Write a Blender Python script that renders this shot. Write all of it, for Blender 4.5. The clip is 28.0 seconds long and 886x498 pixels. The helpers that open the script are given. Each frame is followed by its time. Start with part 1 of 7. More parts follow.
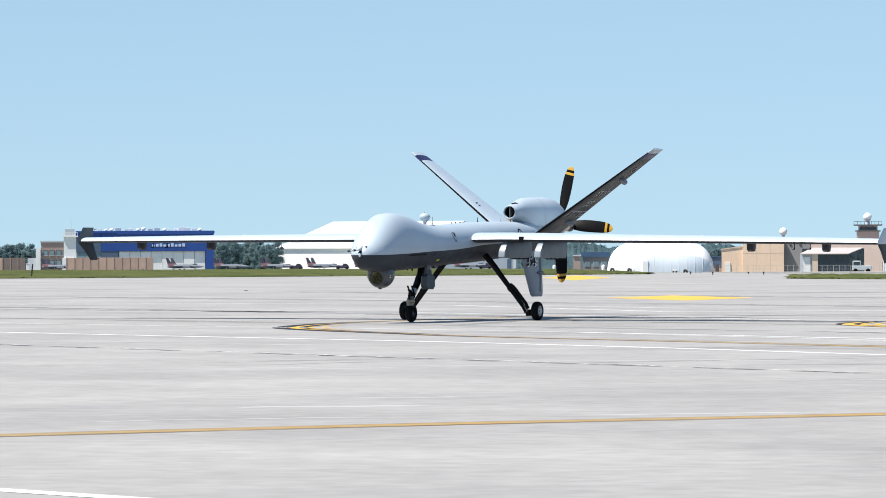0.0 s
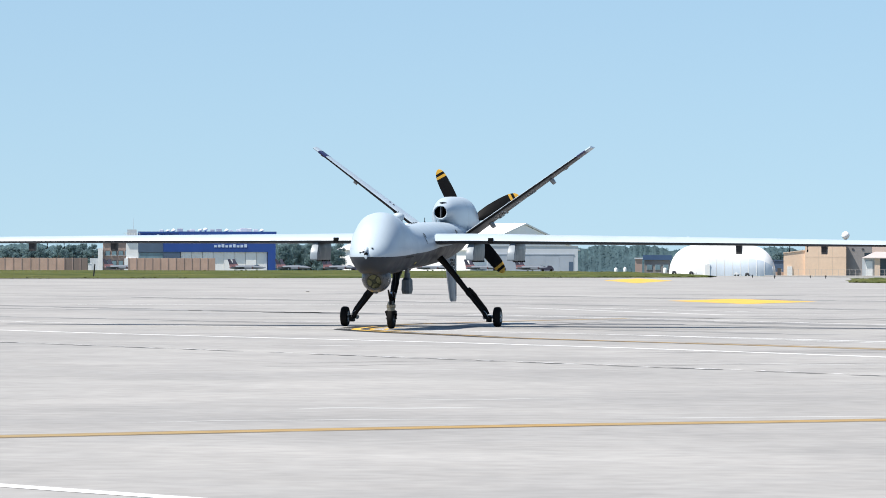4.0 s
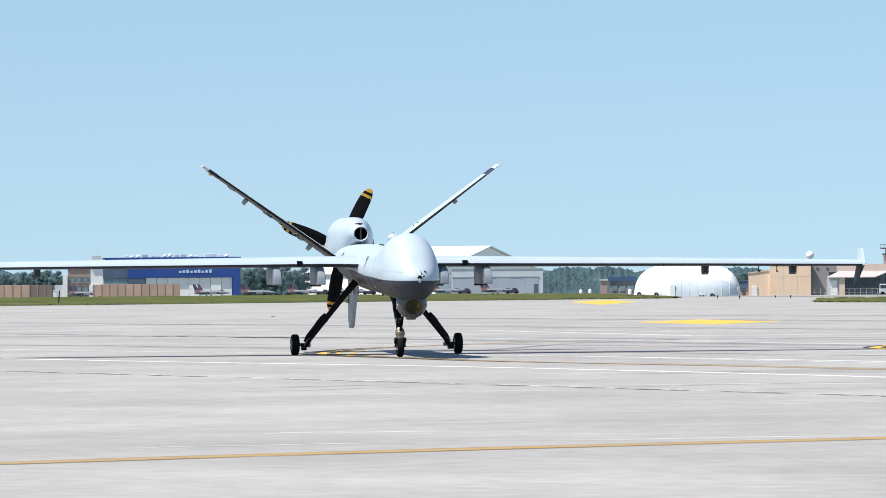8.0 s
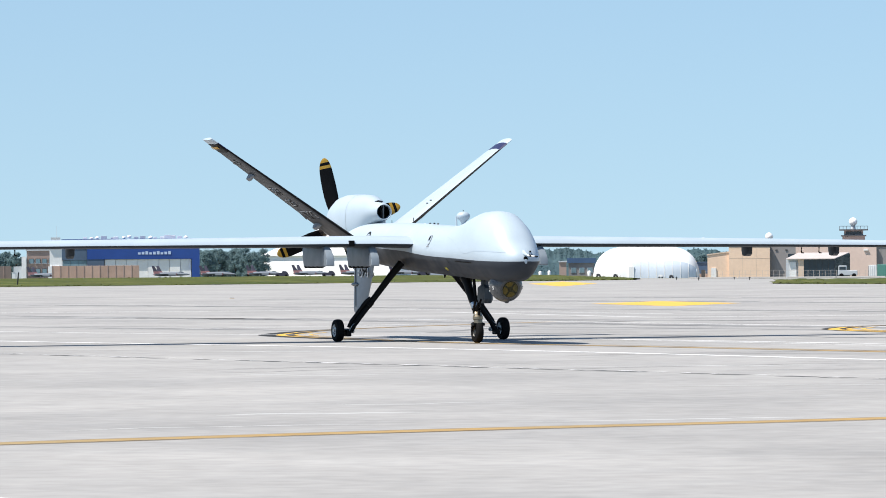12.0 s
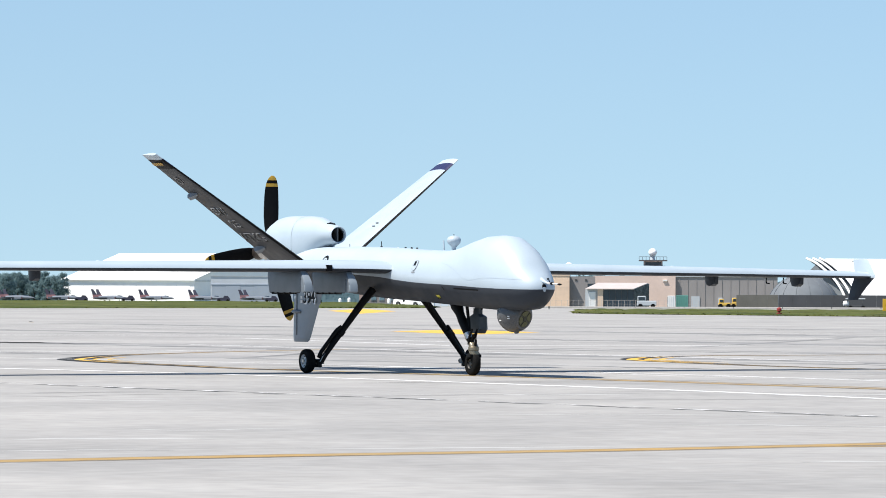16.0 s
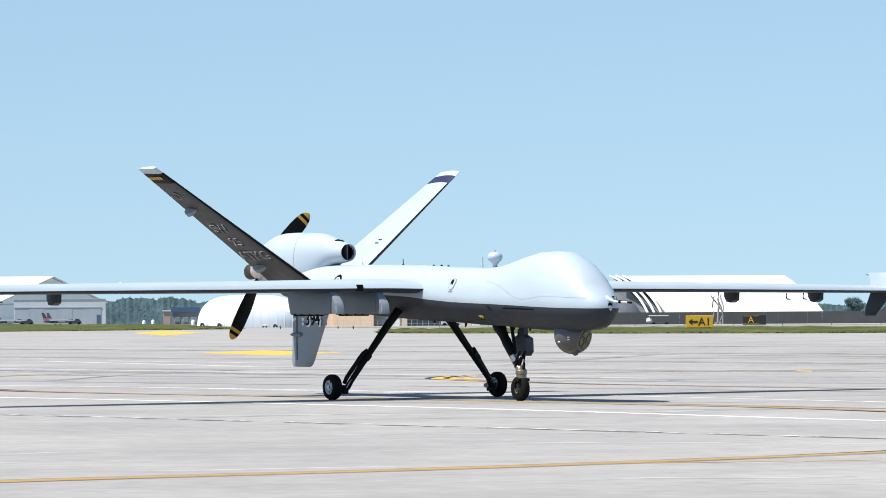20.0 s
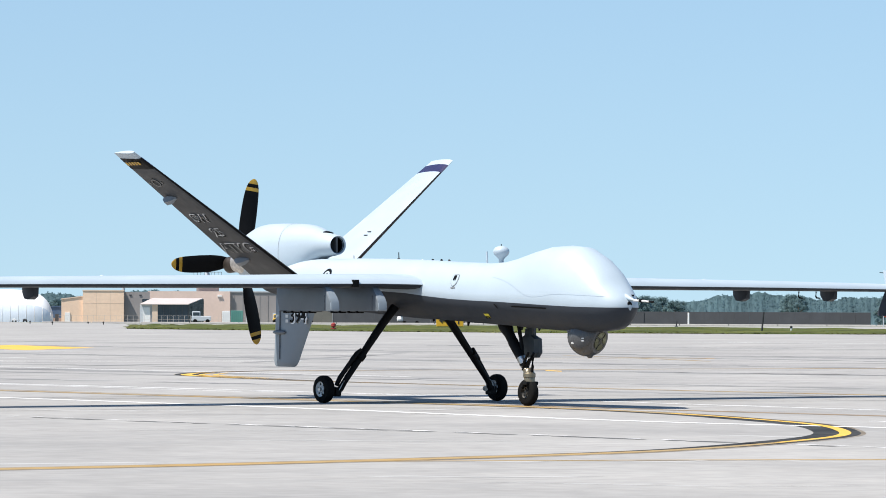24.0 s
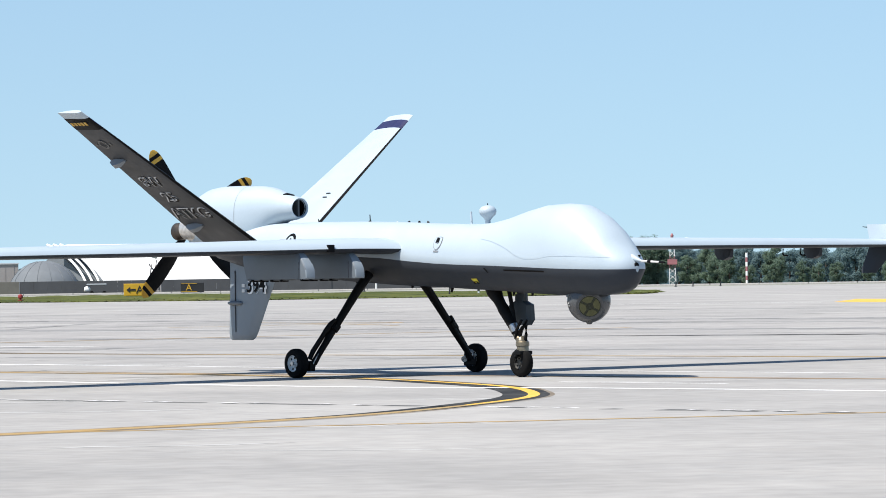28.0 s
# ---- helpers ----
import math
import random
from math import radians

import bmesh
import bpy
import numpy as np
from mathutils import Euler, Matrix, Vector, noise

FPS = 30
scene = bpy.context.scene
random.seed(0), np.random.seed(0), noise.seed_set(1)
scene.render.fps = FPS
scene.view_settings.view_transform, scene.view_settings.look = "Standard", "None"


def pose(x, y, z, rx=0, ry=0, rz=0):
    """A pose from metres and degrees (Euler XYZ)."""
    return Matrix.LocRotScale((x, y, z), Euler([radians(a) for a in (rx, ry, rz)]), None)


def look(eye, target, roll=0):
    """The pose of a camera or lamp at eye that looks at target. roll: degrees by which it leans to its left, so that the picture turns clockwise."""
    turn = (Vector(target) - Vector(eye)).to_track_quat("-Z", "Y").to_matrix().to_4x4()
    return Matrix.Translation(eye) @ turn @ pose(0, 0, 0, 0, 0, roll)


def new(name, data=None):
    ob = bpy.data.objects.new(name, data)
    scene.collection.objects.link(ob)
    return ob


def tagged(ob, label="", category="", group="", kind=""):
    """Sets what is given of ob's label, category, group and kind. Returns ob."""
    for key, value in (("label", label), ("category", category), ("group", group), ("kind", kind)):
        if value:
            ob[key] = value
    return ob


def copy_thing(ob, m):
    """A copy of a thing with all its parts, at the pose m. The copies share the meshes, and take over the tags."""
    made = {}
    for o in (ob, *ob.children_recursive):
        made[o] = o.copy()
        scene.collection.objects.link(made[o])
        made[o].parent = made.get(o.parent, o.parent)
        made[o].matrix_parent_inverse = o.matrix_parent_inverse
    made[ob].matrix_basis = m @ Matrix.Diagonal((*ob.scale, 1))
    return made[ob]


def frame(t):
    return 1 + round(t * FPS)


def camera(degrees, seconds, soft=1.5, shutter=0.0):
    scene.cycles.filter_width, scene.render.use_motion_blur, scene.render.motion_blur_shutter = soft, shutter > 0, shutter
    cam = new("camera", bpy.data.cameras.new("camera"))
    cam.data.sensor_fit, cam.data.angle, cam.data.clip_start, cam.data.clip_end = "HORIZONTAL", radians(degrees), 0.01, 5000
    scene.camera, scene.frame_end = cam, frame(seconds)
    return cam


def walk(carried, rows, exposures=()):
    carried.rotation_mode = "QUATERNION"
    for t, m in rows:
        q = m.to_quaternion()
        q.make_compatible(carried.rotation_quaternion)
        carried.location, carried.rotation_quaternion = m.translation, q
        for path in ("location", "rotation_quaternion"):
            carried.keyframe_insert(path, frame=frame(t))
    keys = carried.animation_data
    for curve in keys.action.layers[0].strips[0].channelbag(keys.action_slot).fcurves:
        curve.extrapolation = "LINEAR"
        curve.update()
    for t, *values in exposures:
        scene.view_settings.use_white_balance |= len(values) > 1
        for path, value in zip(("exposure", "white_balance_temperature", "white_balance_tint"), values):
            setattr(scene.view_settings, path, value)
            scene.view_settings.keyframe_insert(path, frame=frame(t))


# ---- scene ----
# The camera stands on the apron at standing height and follows the aircraft by panning.
EYE_HEIGHT = 1.572
cam = camera(11.194, 28.0, soft=0.92)
# seconds, pan to the right, tilt upwards, lean (degrees)
LOOKS = [
    (0.0, 0.004, 0.027, -0.18),
    (0.5, -0.156, -0.023, 0.01),
    (1.0, -0.327, -0.075, -0.02),
    (1.5, -0.503, -0.184, -0.04),
    (2.0, -0.475, -0.239, -0.03),
    (2.5, -0.725, -0.156, 0.03),
    (3.0, -0.759, -0.036, 0.18),
    (3.5, -0.757, 0.005, 0.16),
    (5.5, -0.896, 0.218, -0.04),
    (6.0, -0.908, 0.234, -0.04),
    (6.5, -0.731, 0.406, -0.09),
    (7.0, -0.710, 0.454, -0.30),
    (7.5, -0.517, 0.425, -0.45),
    (8.0, -0.332, 0.347, -0.44),
    (8.5, -0.316, 0.420, -0.48),
    (9.0, -0.274, 0.180, -0.53),
    (9.5, -0.246, 0.319, -0.50),
    (10.0, -0.222, 0.277, -0.41),
    (10.5, -0.234, 0.426, -0.33),
    (11.0, -0.060, 0.204, -0.34),
    (11.5, 0.130, 0.090, -0.38),
    (12.0, 0.183, 0.110, -0.43),
    (12.5, 0.617, 0.023, -0.54),
    (14.5, 1.564, 0.097, -0.78),
    (15.0, 1.900, 0.194, -0.43),
    (15.5, 2.392, 0.080, -0.10),
    (16.0, 2.714, 0.449, 0.21),
    (16.5, 2.810, 0.406, 0.32),
    (17.0, 3.096, 0.393, 0.23),
    (17.5, 3.661, 0.795, 0.14),
    (18.0, 3.940, 0.686, -0.05),
    (18.5, 4.231, 0.495, -0.07),
    (19.0, 4.442, 0.544, -0.17),
    (19.5, 4.708, 0.669, -0.23),
    (20.0, 5.203, 0.700, -0.36),
    (20.5, 5.484, 0.613, -0.34),
    (21.0, 5.787, 0.543, -0.33),
    (21.5, 6.266, 0.662, -0.34),
    (22.0, 6.571, 0.620, -0.36),
    (22.5, 7.139, 0.639, -0.14),
    (24.5, 8.770, 0.618, 0.18),
    (25.0, 9.260, 0.449, 0.08),
    (25.5, 9.601, 0.391, 0.02),
    (26.0, 10.003, 0.381, -0.07),
    (26.5, 10.628, 0.402, -0.39),
    (27.0, 11.531, 0.165, -0.58),
    (27.5, 11.888, 0.290, -0.73),
    (28.0, 12.318, 0.217, -0.87),
]
walk(cam, [(t, pose(0, 0, EYE_HEIGHT, 90 + tilt, 0, -pan) @ pose(0, 0, 0, 0, 0, lean)) for t, pan, tilt, lean in LOOKS],
     exposures=[(0, 0.65), (28, 0.65)])

# ---- light ----
SUN_AZIMUTH, SUN_HEIGHT = 247.0, 60.0     # compass degrees from +y towards +x, and above the horizon
world = bpy.data.worlds.new("sky")
scene.world = world
world.use_nodes = True
wn, wl = world.node_tree.nodes, world.node_tree.links
sky = wn.new("ShaderNodeTexSky")
sky.sky_type = "NISHITA"
sky.sun_disc = False
sky.sun_elevation = radians(SUN_HEIGHT)
sky.sun_rotation = radians(SUN_AZIMUTH)
sky.altitude = 300
sky.air_density = 0.62
sky.dust_density = 0.0
sky.ozone_density = 5.0
wn["Background"].inputs["Strength"].default_value = 0.082
# the sky is stretched and read a little higher up, to fit the colour near the horizon in view
wc, wa = wn.new("ShaderNodeTexCoord"), wn.new("ShaderNodeVectorMath")
wa.operation = "MULTIPLY_ADD"
wa.inputs[1].default_value, wa.inputs[2].default_value = (1, 1, 0.35), (0, 0, 0.036)
wl.new(wc.outputs["Generated"], wa.inputs[0])
wl.new(wa.outputs[0], sky.inputs["Vector"])
tint = wn.new("ShaderNodeVectorMath")
tint.operation = "MULTIPLY"
tint.inputs[1].default_value = (1.01, 0.99, 0.935)
wl.new(sky.outputs[0], tint.inputs[0])
wl.new(tint.outputs[0], wn["Background"].inputs["Color"])
sun_data = bpy.data.lights.new("sun", "SUN")
sun_data.energy, sun_data.angle, sun_data.color = 5.0, radians(0.55), (1.0, 0.945, 0.87)
sun = new("sun", sun_data)
saz, sel = radians(SUN_AZIMUTH), radians(SUN_HEIGHT)
sun.matrix_basis = look((math.sin(saz) * math.cos(sel) * 200, math.cos(saz) * math.cos(sel) * 200, math.sin(sel) * 200), (0, 0, 0))


# ---- materials ----
def material(name, colour, rough=0.5, metal=0.0, vary=0.0, scale=1.0, fine=0.0, fine_scale=30.0, bump=0.0, spec=0.5,
             dirt=None, dirt_amount=0.0, dirt_scale=0.5, island=0.0):
    m = bpy.data.materials.new(name)
    m.use_nodes = True
    n, l = m.node_tree.nodes, m.node_tree.links
    b = n["Principled BSDF"]
    b.inputs["Roughness"].default_value, b.inputs["Metallic"].default_value = rough, metal
    b.inputs["Specular IOR Level"].default_value = spec
    b.inputs["Base Color"].default_value = (*colour, 1)
    tc = n.new("ShaderNodeTexCoord")

    def noise_at(s, detail=4.0):
        t = n.new("ShaderNodeTexNoise")
        t.inputs["Scale"].default_value, t.inputs["Detail"].default_value = s, detail
        l.new(tc.outputs["Object"], t.inputs["Vector"])
        return t.outputs["Fac"]

    def span(sock, lo, hi):
        r = n.new("ShaderNodeMapRange")
        r.inputs["From Min"].default_value, r.inputs["From Max"].default_value = 0.3, 0.7
        r.inputs["To Min"].default_value, r.inputs["To Max"].default_value = lo, hi
        l.new(sock, r.inputs["Value"])
        return r.outputs["Result"]

    def times(a, v):
        x = n.new("ShaderNodeVectorMath")
        x.operation = "MULTIPLY"
        l.new(a, x.inputs[0])
        l.new(v, x.inputs[1])
        return x.outputs[0]

    rgb = n.new("ShaderNodeRGB")
    rgb.outputs[0].default_value = (*colour, 1)
    out = rgb.outputs[0]
    if dirt:
        mix = n.new("ShaderNodeMix")
        mix.data_type = "RGBA"
        l.new(span(noise_at(dirt_scale, 6), 0, dirt_amount), mix.inputs["Factor"])
        l.new(out, mix.inputs["A"])
        mix.inputs["B"].default_value = (*dirt, 1)
        out = mix.outputs["Result"]
    if vary:
        out = times(out, span(noise_at(scale), 1 - vary, 1 + vary))
    if fine:
        f = noise_at(fine_scale, 5)
        out = times(out, span(f, 1 - fine, 1 + fine))
    if island:
        gi = n.new("ShaderNodeObjectInfo")
        r = n.new("ShaderNodeMapRange")
        r.inputs["To Min"].default_value, r.inputs["To Max"].default_value = 1 - island, 1 + island
        l.new(gi.outputs["Random"], r.inputs["Value"])
        out = times(out, r.outputs["Result"])
    l.new(out, b.inputs["Base Color"])
    if vary:
        l.new(span(noise_at(scale * 2.3), max(rough - 0.08, 0.03), min(rough + 0.08, 1)), b.inputs["Roughness"])
    if bump:
        bp = n.new("ShaderNodeBump")
        bp.inputs["Strength"].default_value, bp.inputs["Distance"].default_value = bump, 0.02
        l.new(noise_at(fine_scale, 4), bp.inputs["Height"])
        l.new(bp.outputs["Normal"], b.inputs["Normal"])
    return m


PAINT = material("grey_aircraft_paint", (0.375, 0.445, 0.50), 0.42, vary=0.04, scale=1.3, fine=0.015, fine_scale=40)
SEAM = material("fine_seam_paint", (0.345, 0.41, 0.463), 0.5, vary=0.05, scale=4)
PYLON = material("blue_grey_pylon_paint", (0.115, 0.137, 0.16), 0.45, vary=0.05, scale=2, fine=0.02)
# lit copy of the pylon colour, for faces the sun would brighten
NOSE_SUNLIT = material("sunlit_pylon_nose_tone", (0.20, 0.235, 0.265), 0.4, vary=0.05, scale=3)
PAINT_DARK = material("dark_grey_paint", (0.085, 0.09, 0.096), 0.5, vary=0.08, scale=3, spec=0.3)
BELLY = material("underside_grey", (0.040, 0.046, 0.056), 0.5, vary=0.06, scale=1.6, fine=0.02, spec=0.12)
FIN_UNDER = material("fin_underside_grey", (0.060, 0.062, 0.066), 0.5, vary=0.06, scale=1.6, fine=0.02, spec=0.15)
BLACK = material("black_paint", (0.006, 0.006, 0.0065), 0.5, vary=0.15, scale=6, spec=0.08)
YELLOW_TIP = material("yellow_blade_paint", (0.52, 0.29, 0.025), 0.45, vary=0.08, scale=8)
LABEL_YELLOW = material("yellow_label", (0.60, 0.52, 0.04), 0.5, vary=0.08, scale=8)
NAVY = material("navy_band_paint", (0.015, 0.016, 0.065), 0.45, vary=0.1, scale=6)
GEAR = material("dark_gear_leg_paint", (0.008, 0.008, 0.008), 0.5, vary=0.2, scale=9, fine=0.1, spec=0.09)
STEEL = material("bare_steel", (0.45, 0.44, 0.42), 0.32, 1.0, vary=0.1, scale=12)
BRASS = material("cadmium_strut", (0.25, 0.215, 0.155), 0.4, 0.8, vary=0.15, scale=14)
RUBBER = material("tyre_rubber", (0.009, 0.009, 0.009), 0.8, vary=0.2, scale=9, bump=0.2, fine_scale=60, spec=0.07)
RIM = material("white_wheel_rim", (0.62, 0.62, 0.6), 0.4, vary=0.1, scale=12)
DULL_RIM = material("dull_grey_wheel_rim", (0.075, 0.072, 0.066), 0.45, 0.4, vary=0.2, scale=12)
GLASS = material("dark_sensor_glass", (0.016, 0.022, 0.010), 0.25, vary=0.1, scale=10, spec=0.35)
PANE = material("coated_pane", (0.085, 0.09, 0.048), 0.12, 0.75, vary=0.15, scale=12)
TEAL_PANE = material("teal_coated_pane", (0.10, 0.42, 0.36), 0.12, 0.8, vary=0.1, scale=12)
WHITE_EDGE = material("white_letter_edge", (0.80, 0.80, 0.79), 0.5, vary=0.04, scale=6)
BALLGREY_PALE = material("pale_letter_edge", (0.52, 0.53, 0.54), 0.5, vary=0.08, scale=6)
BALLGREY = material("turret_grey", (0.066, 0.069, 0.073), 0.3, vary=0.05, scale=6)
TIP_GREY = material("mid_grey_paint", (0.20, 0.215, 0.23), 0.5, vary=0.05, scale=4, spec=0.3)
SLEEVE = material("streaked_pale_metal", (0.52, 0.50, 0.47), 0.4, 0.6, vary=0.3, scale=9, fine=0.15, fine_scale=30)
HOT = material("heat_stained_exhaust", (0.075, 0.062, 0.052), 0.45, 0.7, vary=0.35, scale=7)
BAR = material("dark_stencil_paint", (0.045, 0.047, 0.05), 0.5, vary=0.1, scale=9)
CONCRETE = material("apron_concrete", (0.322, 0.311, 0.294), 0.85, vary=0.085, scale=0.45, fine=0.10, fine_scale=3.0,
                    dirt=(0.237, 0.231, 0.221), dirt_amount=0.9, dirt_scale=0.16, bump=0.15)
SEALANT = material("joint_sealant", (0.045, 0.045, 0.043), 0.8, vary=0.3, scale=2, dirt=(0.2, 0.2, 0.19), dirt_amount=0.6, dirt_scale=0.8)
WHITE_LINE = material("white_road_paint", (0.72, 0.72, 0.71), 0.7, vary=0.08, scale=3, dirt=(0.45, 0.44, 0.43), dirt_amount=0.6, dirt_scale=0.5)
YELLOW_LINE = material("yellow_road_paint", (0.35, 0.215, 0.06), 0.7, vary=0.1, scale=3, dirt=(0.27, 0.21, 0.11), dirt_amount=0.8, dirt_scale=0.35)
YELLOW_BRIGHT = material("fresh_yellow_road_paint", (0.62, 0.37, 0.05), 0.7, vary=0.08, scale=1)
BLACK_LINE = material("black_road_paint", (0.014, 0.014, 0.014), 0.8, vary=0.2, scale=3, dirt=(0.10, 0.10, 0.095), dirt_amount=0.4, dirt_scale=0.9, spec=0.2)
RUBBER_MARK = material("tyre_rubber_trace", (0.115, 0.114, 0.112), 0.85, vary=0.15, scale=0.4, dirt=(0.27, 0.267, 0.26), dirt_amount=0.92, dirt_scale=0.3)
BROWN_LINE = material("worn_brown_road_paint", (0.20, 0.125, 0.055), 0.8, vary=0.2, scale=2, dirt=(0.27, 0.23, 0.18), dirt_amount=0.6, dirt_scale=0.5)
BROWN_EDGE = material("brown_line_edge", (0.12, 0.085, 0.045), 0.8, vary=0.2, scale=2, dirt=(0.28, 0.26, 0.23), dirt_amount=0.9, dirt_scale=0.4)
CRACK = material("filled_crack", (0.12, 0.118, 0.113), 0.85, vary=0.2, scale=1.5, dirt=(0.26, 0.255, 0.245), dirt_amount=0.85, dirt_scale=0.6)
PALE_STREAK = material("pale_worn_concrete", (0.43, 0.425, 0.415), 0.85, vary=0.08, scale=1.2, dirt=(0.33, 0.325, 0.315), dirt_amount=0.9, dirt_scale=0.4)
GRASS = material("mown_grass", (0.040, 0.058, 0.010), 0.9, vary=0.4, scale=0.3, fine=0.35, fine_scale=1.6, dirt=(0.115, 0.112, 0.035), dirt_amount=0.75, dirt_scale=0.12, spec=0.1)
FIELD = material("airfield_ground", (0.20, 0.21, 0.16), 0.9, vary=0.2, scale=0.03, fine=0.15, fine_scale=0.4)
# leaves lightened, the far ones also blued, to hold distance haze in the colour
FOLIAGE = material("tree_foliage", (0.17, 0.235, 0.175), 0.8, vary=0.2, scale=0.25, fine=0.1, fine_scale=1.1, spec=0.1)
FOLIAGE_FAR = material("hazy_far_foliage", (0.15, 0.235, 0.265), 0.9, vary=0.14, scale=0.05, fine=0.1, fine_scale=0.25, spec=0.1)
FOLIAGE_HAZED = material("haze_tinted_foliage", (0.19, 0.28, 0.295), 0.95, vary=0.12, scale=0.15, fine=0.08, fine_scale=0.8, spec=0.1)
for leafy in (FOLIAGE, FOLIAGE_FAR, FOLIAGE_HAZED):
    fn, fl = leafy.node_tree.nodes, leafy.node_tree.links
    thin, both = fn.new("ShaderNodeBsdfTranslucent"), fn.new("ShaderNodeMixShader")
    fl.new(fn["Principled BSDF"].inputs["Base Color"].links[0].from_socket, thin.inputs["Color"])
    both.inputs["Fac"].default_value = 0.66
    fl.new(fn["Principled BSDF"].outputs[0], both.inputs[1])
    fl.new(thin.outputs[0], both.inputs[2])
    fl.new(both.outputs[0], fn["Material Output"].inputs["Surface"])
BARK = material("bark", (0.09, 0.07, 0.05), 0.9, vary=0.2, scale=1)
WHITE_METAL = material("white_metal_cladding", (0.76, 0.76, 0.75), 0.5, vary=0.04, scale=0.2, fine=0.03, fine_scale=1.0)
GREY_METAL = material("pale_grey_cladding", (0.47, 0.50, 0.53), 0.5, vary=0.05, scale=0.2)
BRIGHT_METAL = material("bright_white_cladding", (0.88, 0.88, 0.87), 0.5, vary=0.03, scale=0.2)
ANNEX_WALL = material("annex_pale_cladding", (0.50, 0.53, 0.57), 0.5, vary=0.05, scale=0.2)
ANNEX_GREY = material("annex_door_cladding", (0.34, 0.38, 0.44), 0.5, vary=0.06, scale=0.2)
BLUE_METAL = material("blue_cladding", (0.015, 0.06, 0.26), 0.45, vary=0.08, scale=0.2)
SHED_ROOF = material("dull_blue_roof_sheet", (0.05, 0.10, 0.19), 0.6, vary=0.08, scale=0.3)
SIGN_BLUE = material("pale_blue_sign_paint", (0.45, 0.55, 0.72), 0.5, vary=0.08, scale=0.5)
NAVY_WALL = material("dull_navy_cladding", (0.07, 0.11, 0.17), 0.6, vary=0.1, scale=0.3)
FABRIC = material("white_fabric", (0.80, 0.80, 0.79), 0.7, vary=0.04, scale=0.3)
TAN = material("tan_precast_wall", (0.78, 0.58, 0.43), 0.85, vary=0.06, scale=0.2, fine=0.04, fine_scale=1.5)
TAN_PALE = material("pale_tan_wall", (0.64, 0.50, 0.39), 0.85, vary=0.06, scale=0.2)
ROSE_TAN = material("rose_tan_wall", (0.66, 0.51, 0.44), 0.85, vary=0.05, scale=0.2, fine=0.03, fine_scale=1.5)
CANOPY = material("pale_canopy_sheet", (0.50, 0.44, 0.41), 0.5, vary=0.06, scale=0.4)
TEAL = material("teal_container_paint", (0.10, 0.27, 0.23), 0.6, vary=0.08, scale=0.5)
# brick brown lightened to carry distance haze
BROWN = material("brown_brick_wall", (0.36, 0.265, 0.23), 0.85, vary=0.1, scale=0.3)
BROWN_GREY = material("brown_grey_cladding", (0.27, 0.25, 0.245), 0.7, vary=0.08, scale=0.2)
DARK_FENCE = material("dark_brown_barrier_panel", (0.20, 0.155, 0.135), 0.85, vary=0.12, scale=0.4)
FABRIC_BLUE = material("pale_blue_side_fabric", (0.60, 0.66, 0.73), 0.7, vary=0.08, scale=0.25)
FENCE = material("brown_barrier_panel", (0.44, 0.305, 0.24), 0.85, vary=0.1, scale=0.4, island=0.12)
# teal glass paled, the haze before it mixed into its colour
HAZE_GLASS = material("hazed_teal_glazing", (0.17, 0.26, 0.30), 0.3, vary=0.15, scale=0.3)
DARK_GLASS = material("dark_window_glass", (0.03, 0.045, 0.06), 0.15, vary=0.2, scale=0.3)
SHADED_END = material("shaded_end_grey", (0.135, 0.15, 0.165), 0.8, vary=0.15, scale=0.12, fine=0.05, fine_scale=0.8)
PLANK_WALL = material("brown_grey_planks", (0.13, 0.125, 0.11), 0.85, vary=0.15, scale=0.4)
DARK_WALL = material("dark_grey_wall", (0.058, 0.061, 0.068), 0.8, vary=0.12, scale=0.3)
SIGN_YELLOW = material("sign_yellow_face", (0.58, 0.34, 0.02), 0.5, vary=0.05, scale=2)
SIGN_BLACK = material("sign_black_face", (0.015, 0.015, 0.015), 0.5, vary=0.1, scale=2)
ORANGE = material("orange_windsock_cloth", (0.62, 0.07, 0.055), 0.7, vary=0.1, scale=2)
RED = material("red_paint", (0.25, 0.025, 0.02), 0.5, vary=0.1, scale=3)
# red muted so that the haze before the far masts lies in its colour
HAZE_RED = material("haze_paled_red_paint", (0.30, 0.12, 0.13), 0.6, vary=0.1, scale=1)
JET_GREY = material("jet_grey_paint", (0.15, 0.17, 0.20), 0.7, vary=0.08, scale=0.5, spec=0.1)
JET_RED = material("dull_red_cover", (0.20, 0.10, 0.11), 0.7, vary=0.1, scale=1)
JET_DARK = material("jet_dark_fin", (0.035, 0.033, 0.055), 0.5, vary=0.1, scale=0.5)
YELLOW_TRUCK = material("yellow_vehicle_paint", (0.62, 0.40, 0.08), 0.5, vary=0.05, scale=1)


# ---- mesh tools ----
def mesh_of(bm, name, smooth=None):
    bmesh.ops.recalc_face_normals(bm, faces=bm.faces[:])
    me = bpy.data.meshes.new(name)
    if smooth is not None:
        for f in bm.faces:
            f.smooth = True
        for e in bm.edges:
            if len(e.link_faces) == 2:
                e.smooth = e.calc_face_angle(0) < radians(smooth)
            else:
                e.smooth = False
    bm.to_mesh(me)
    bm.free()
    return me


def part(name, bm, mat, parent=None, label="", smooth=None, m=None):
    me = mesh_of(bm, name, smooth)
    for x in (mat if isinstance(mat, (list, tuple)) else [mat]):
        me.materials.append(x)
    ob = new(name, me)
    ob.parent = parent
    if m is not None:
        ob.matrix_basis = m
    return tagged(ob, label)


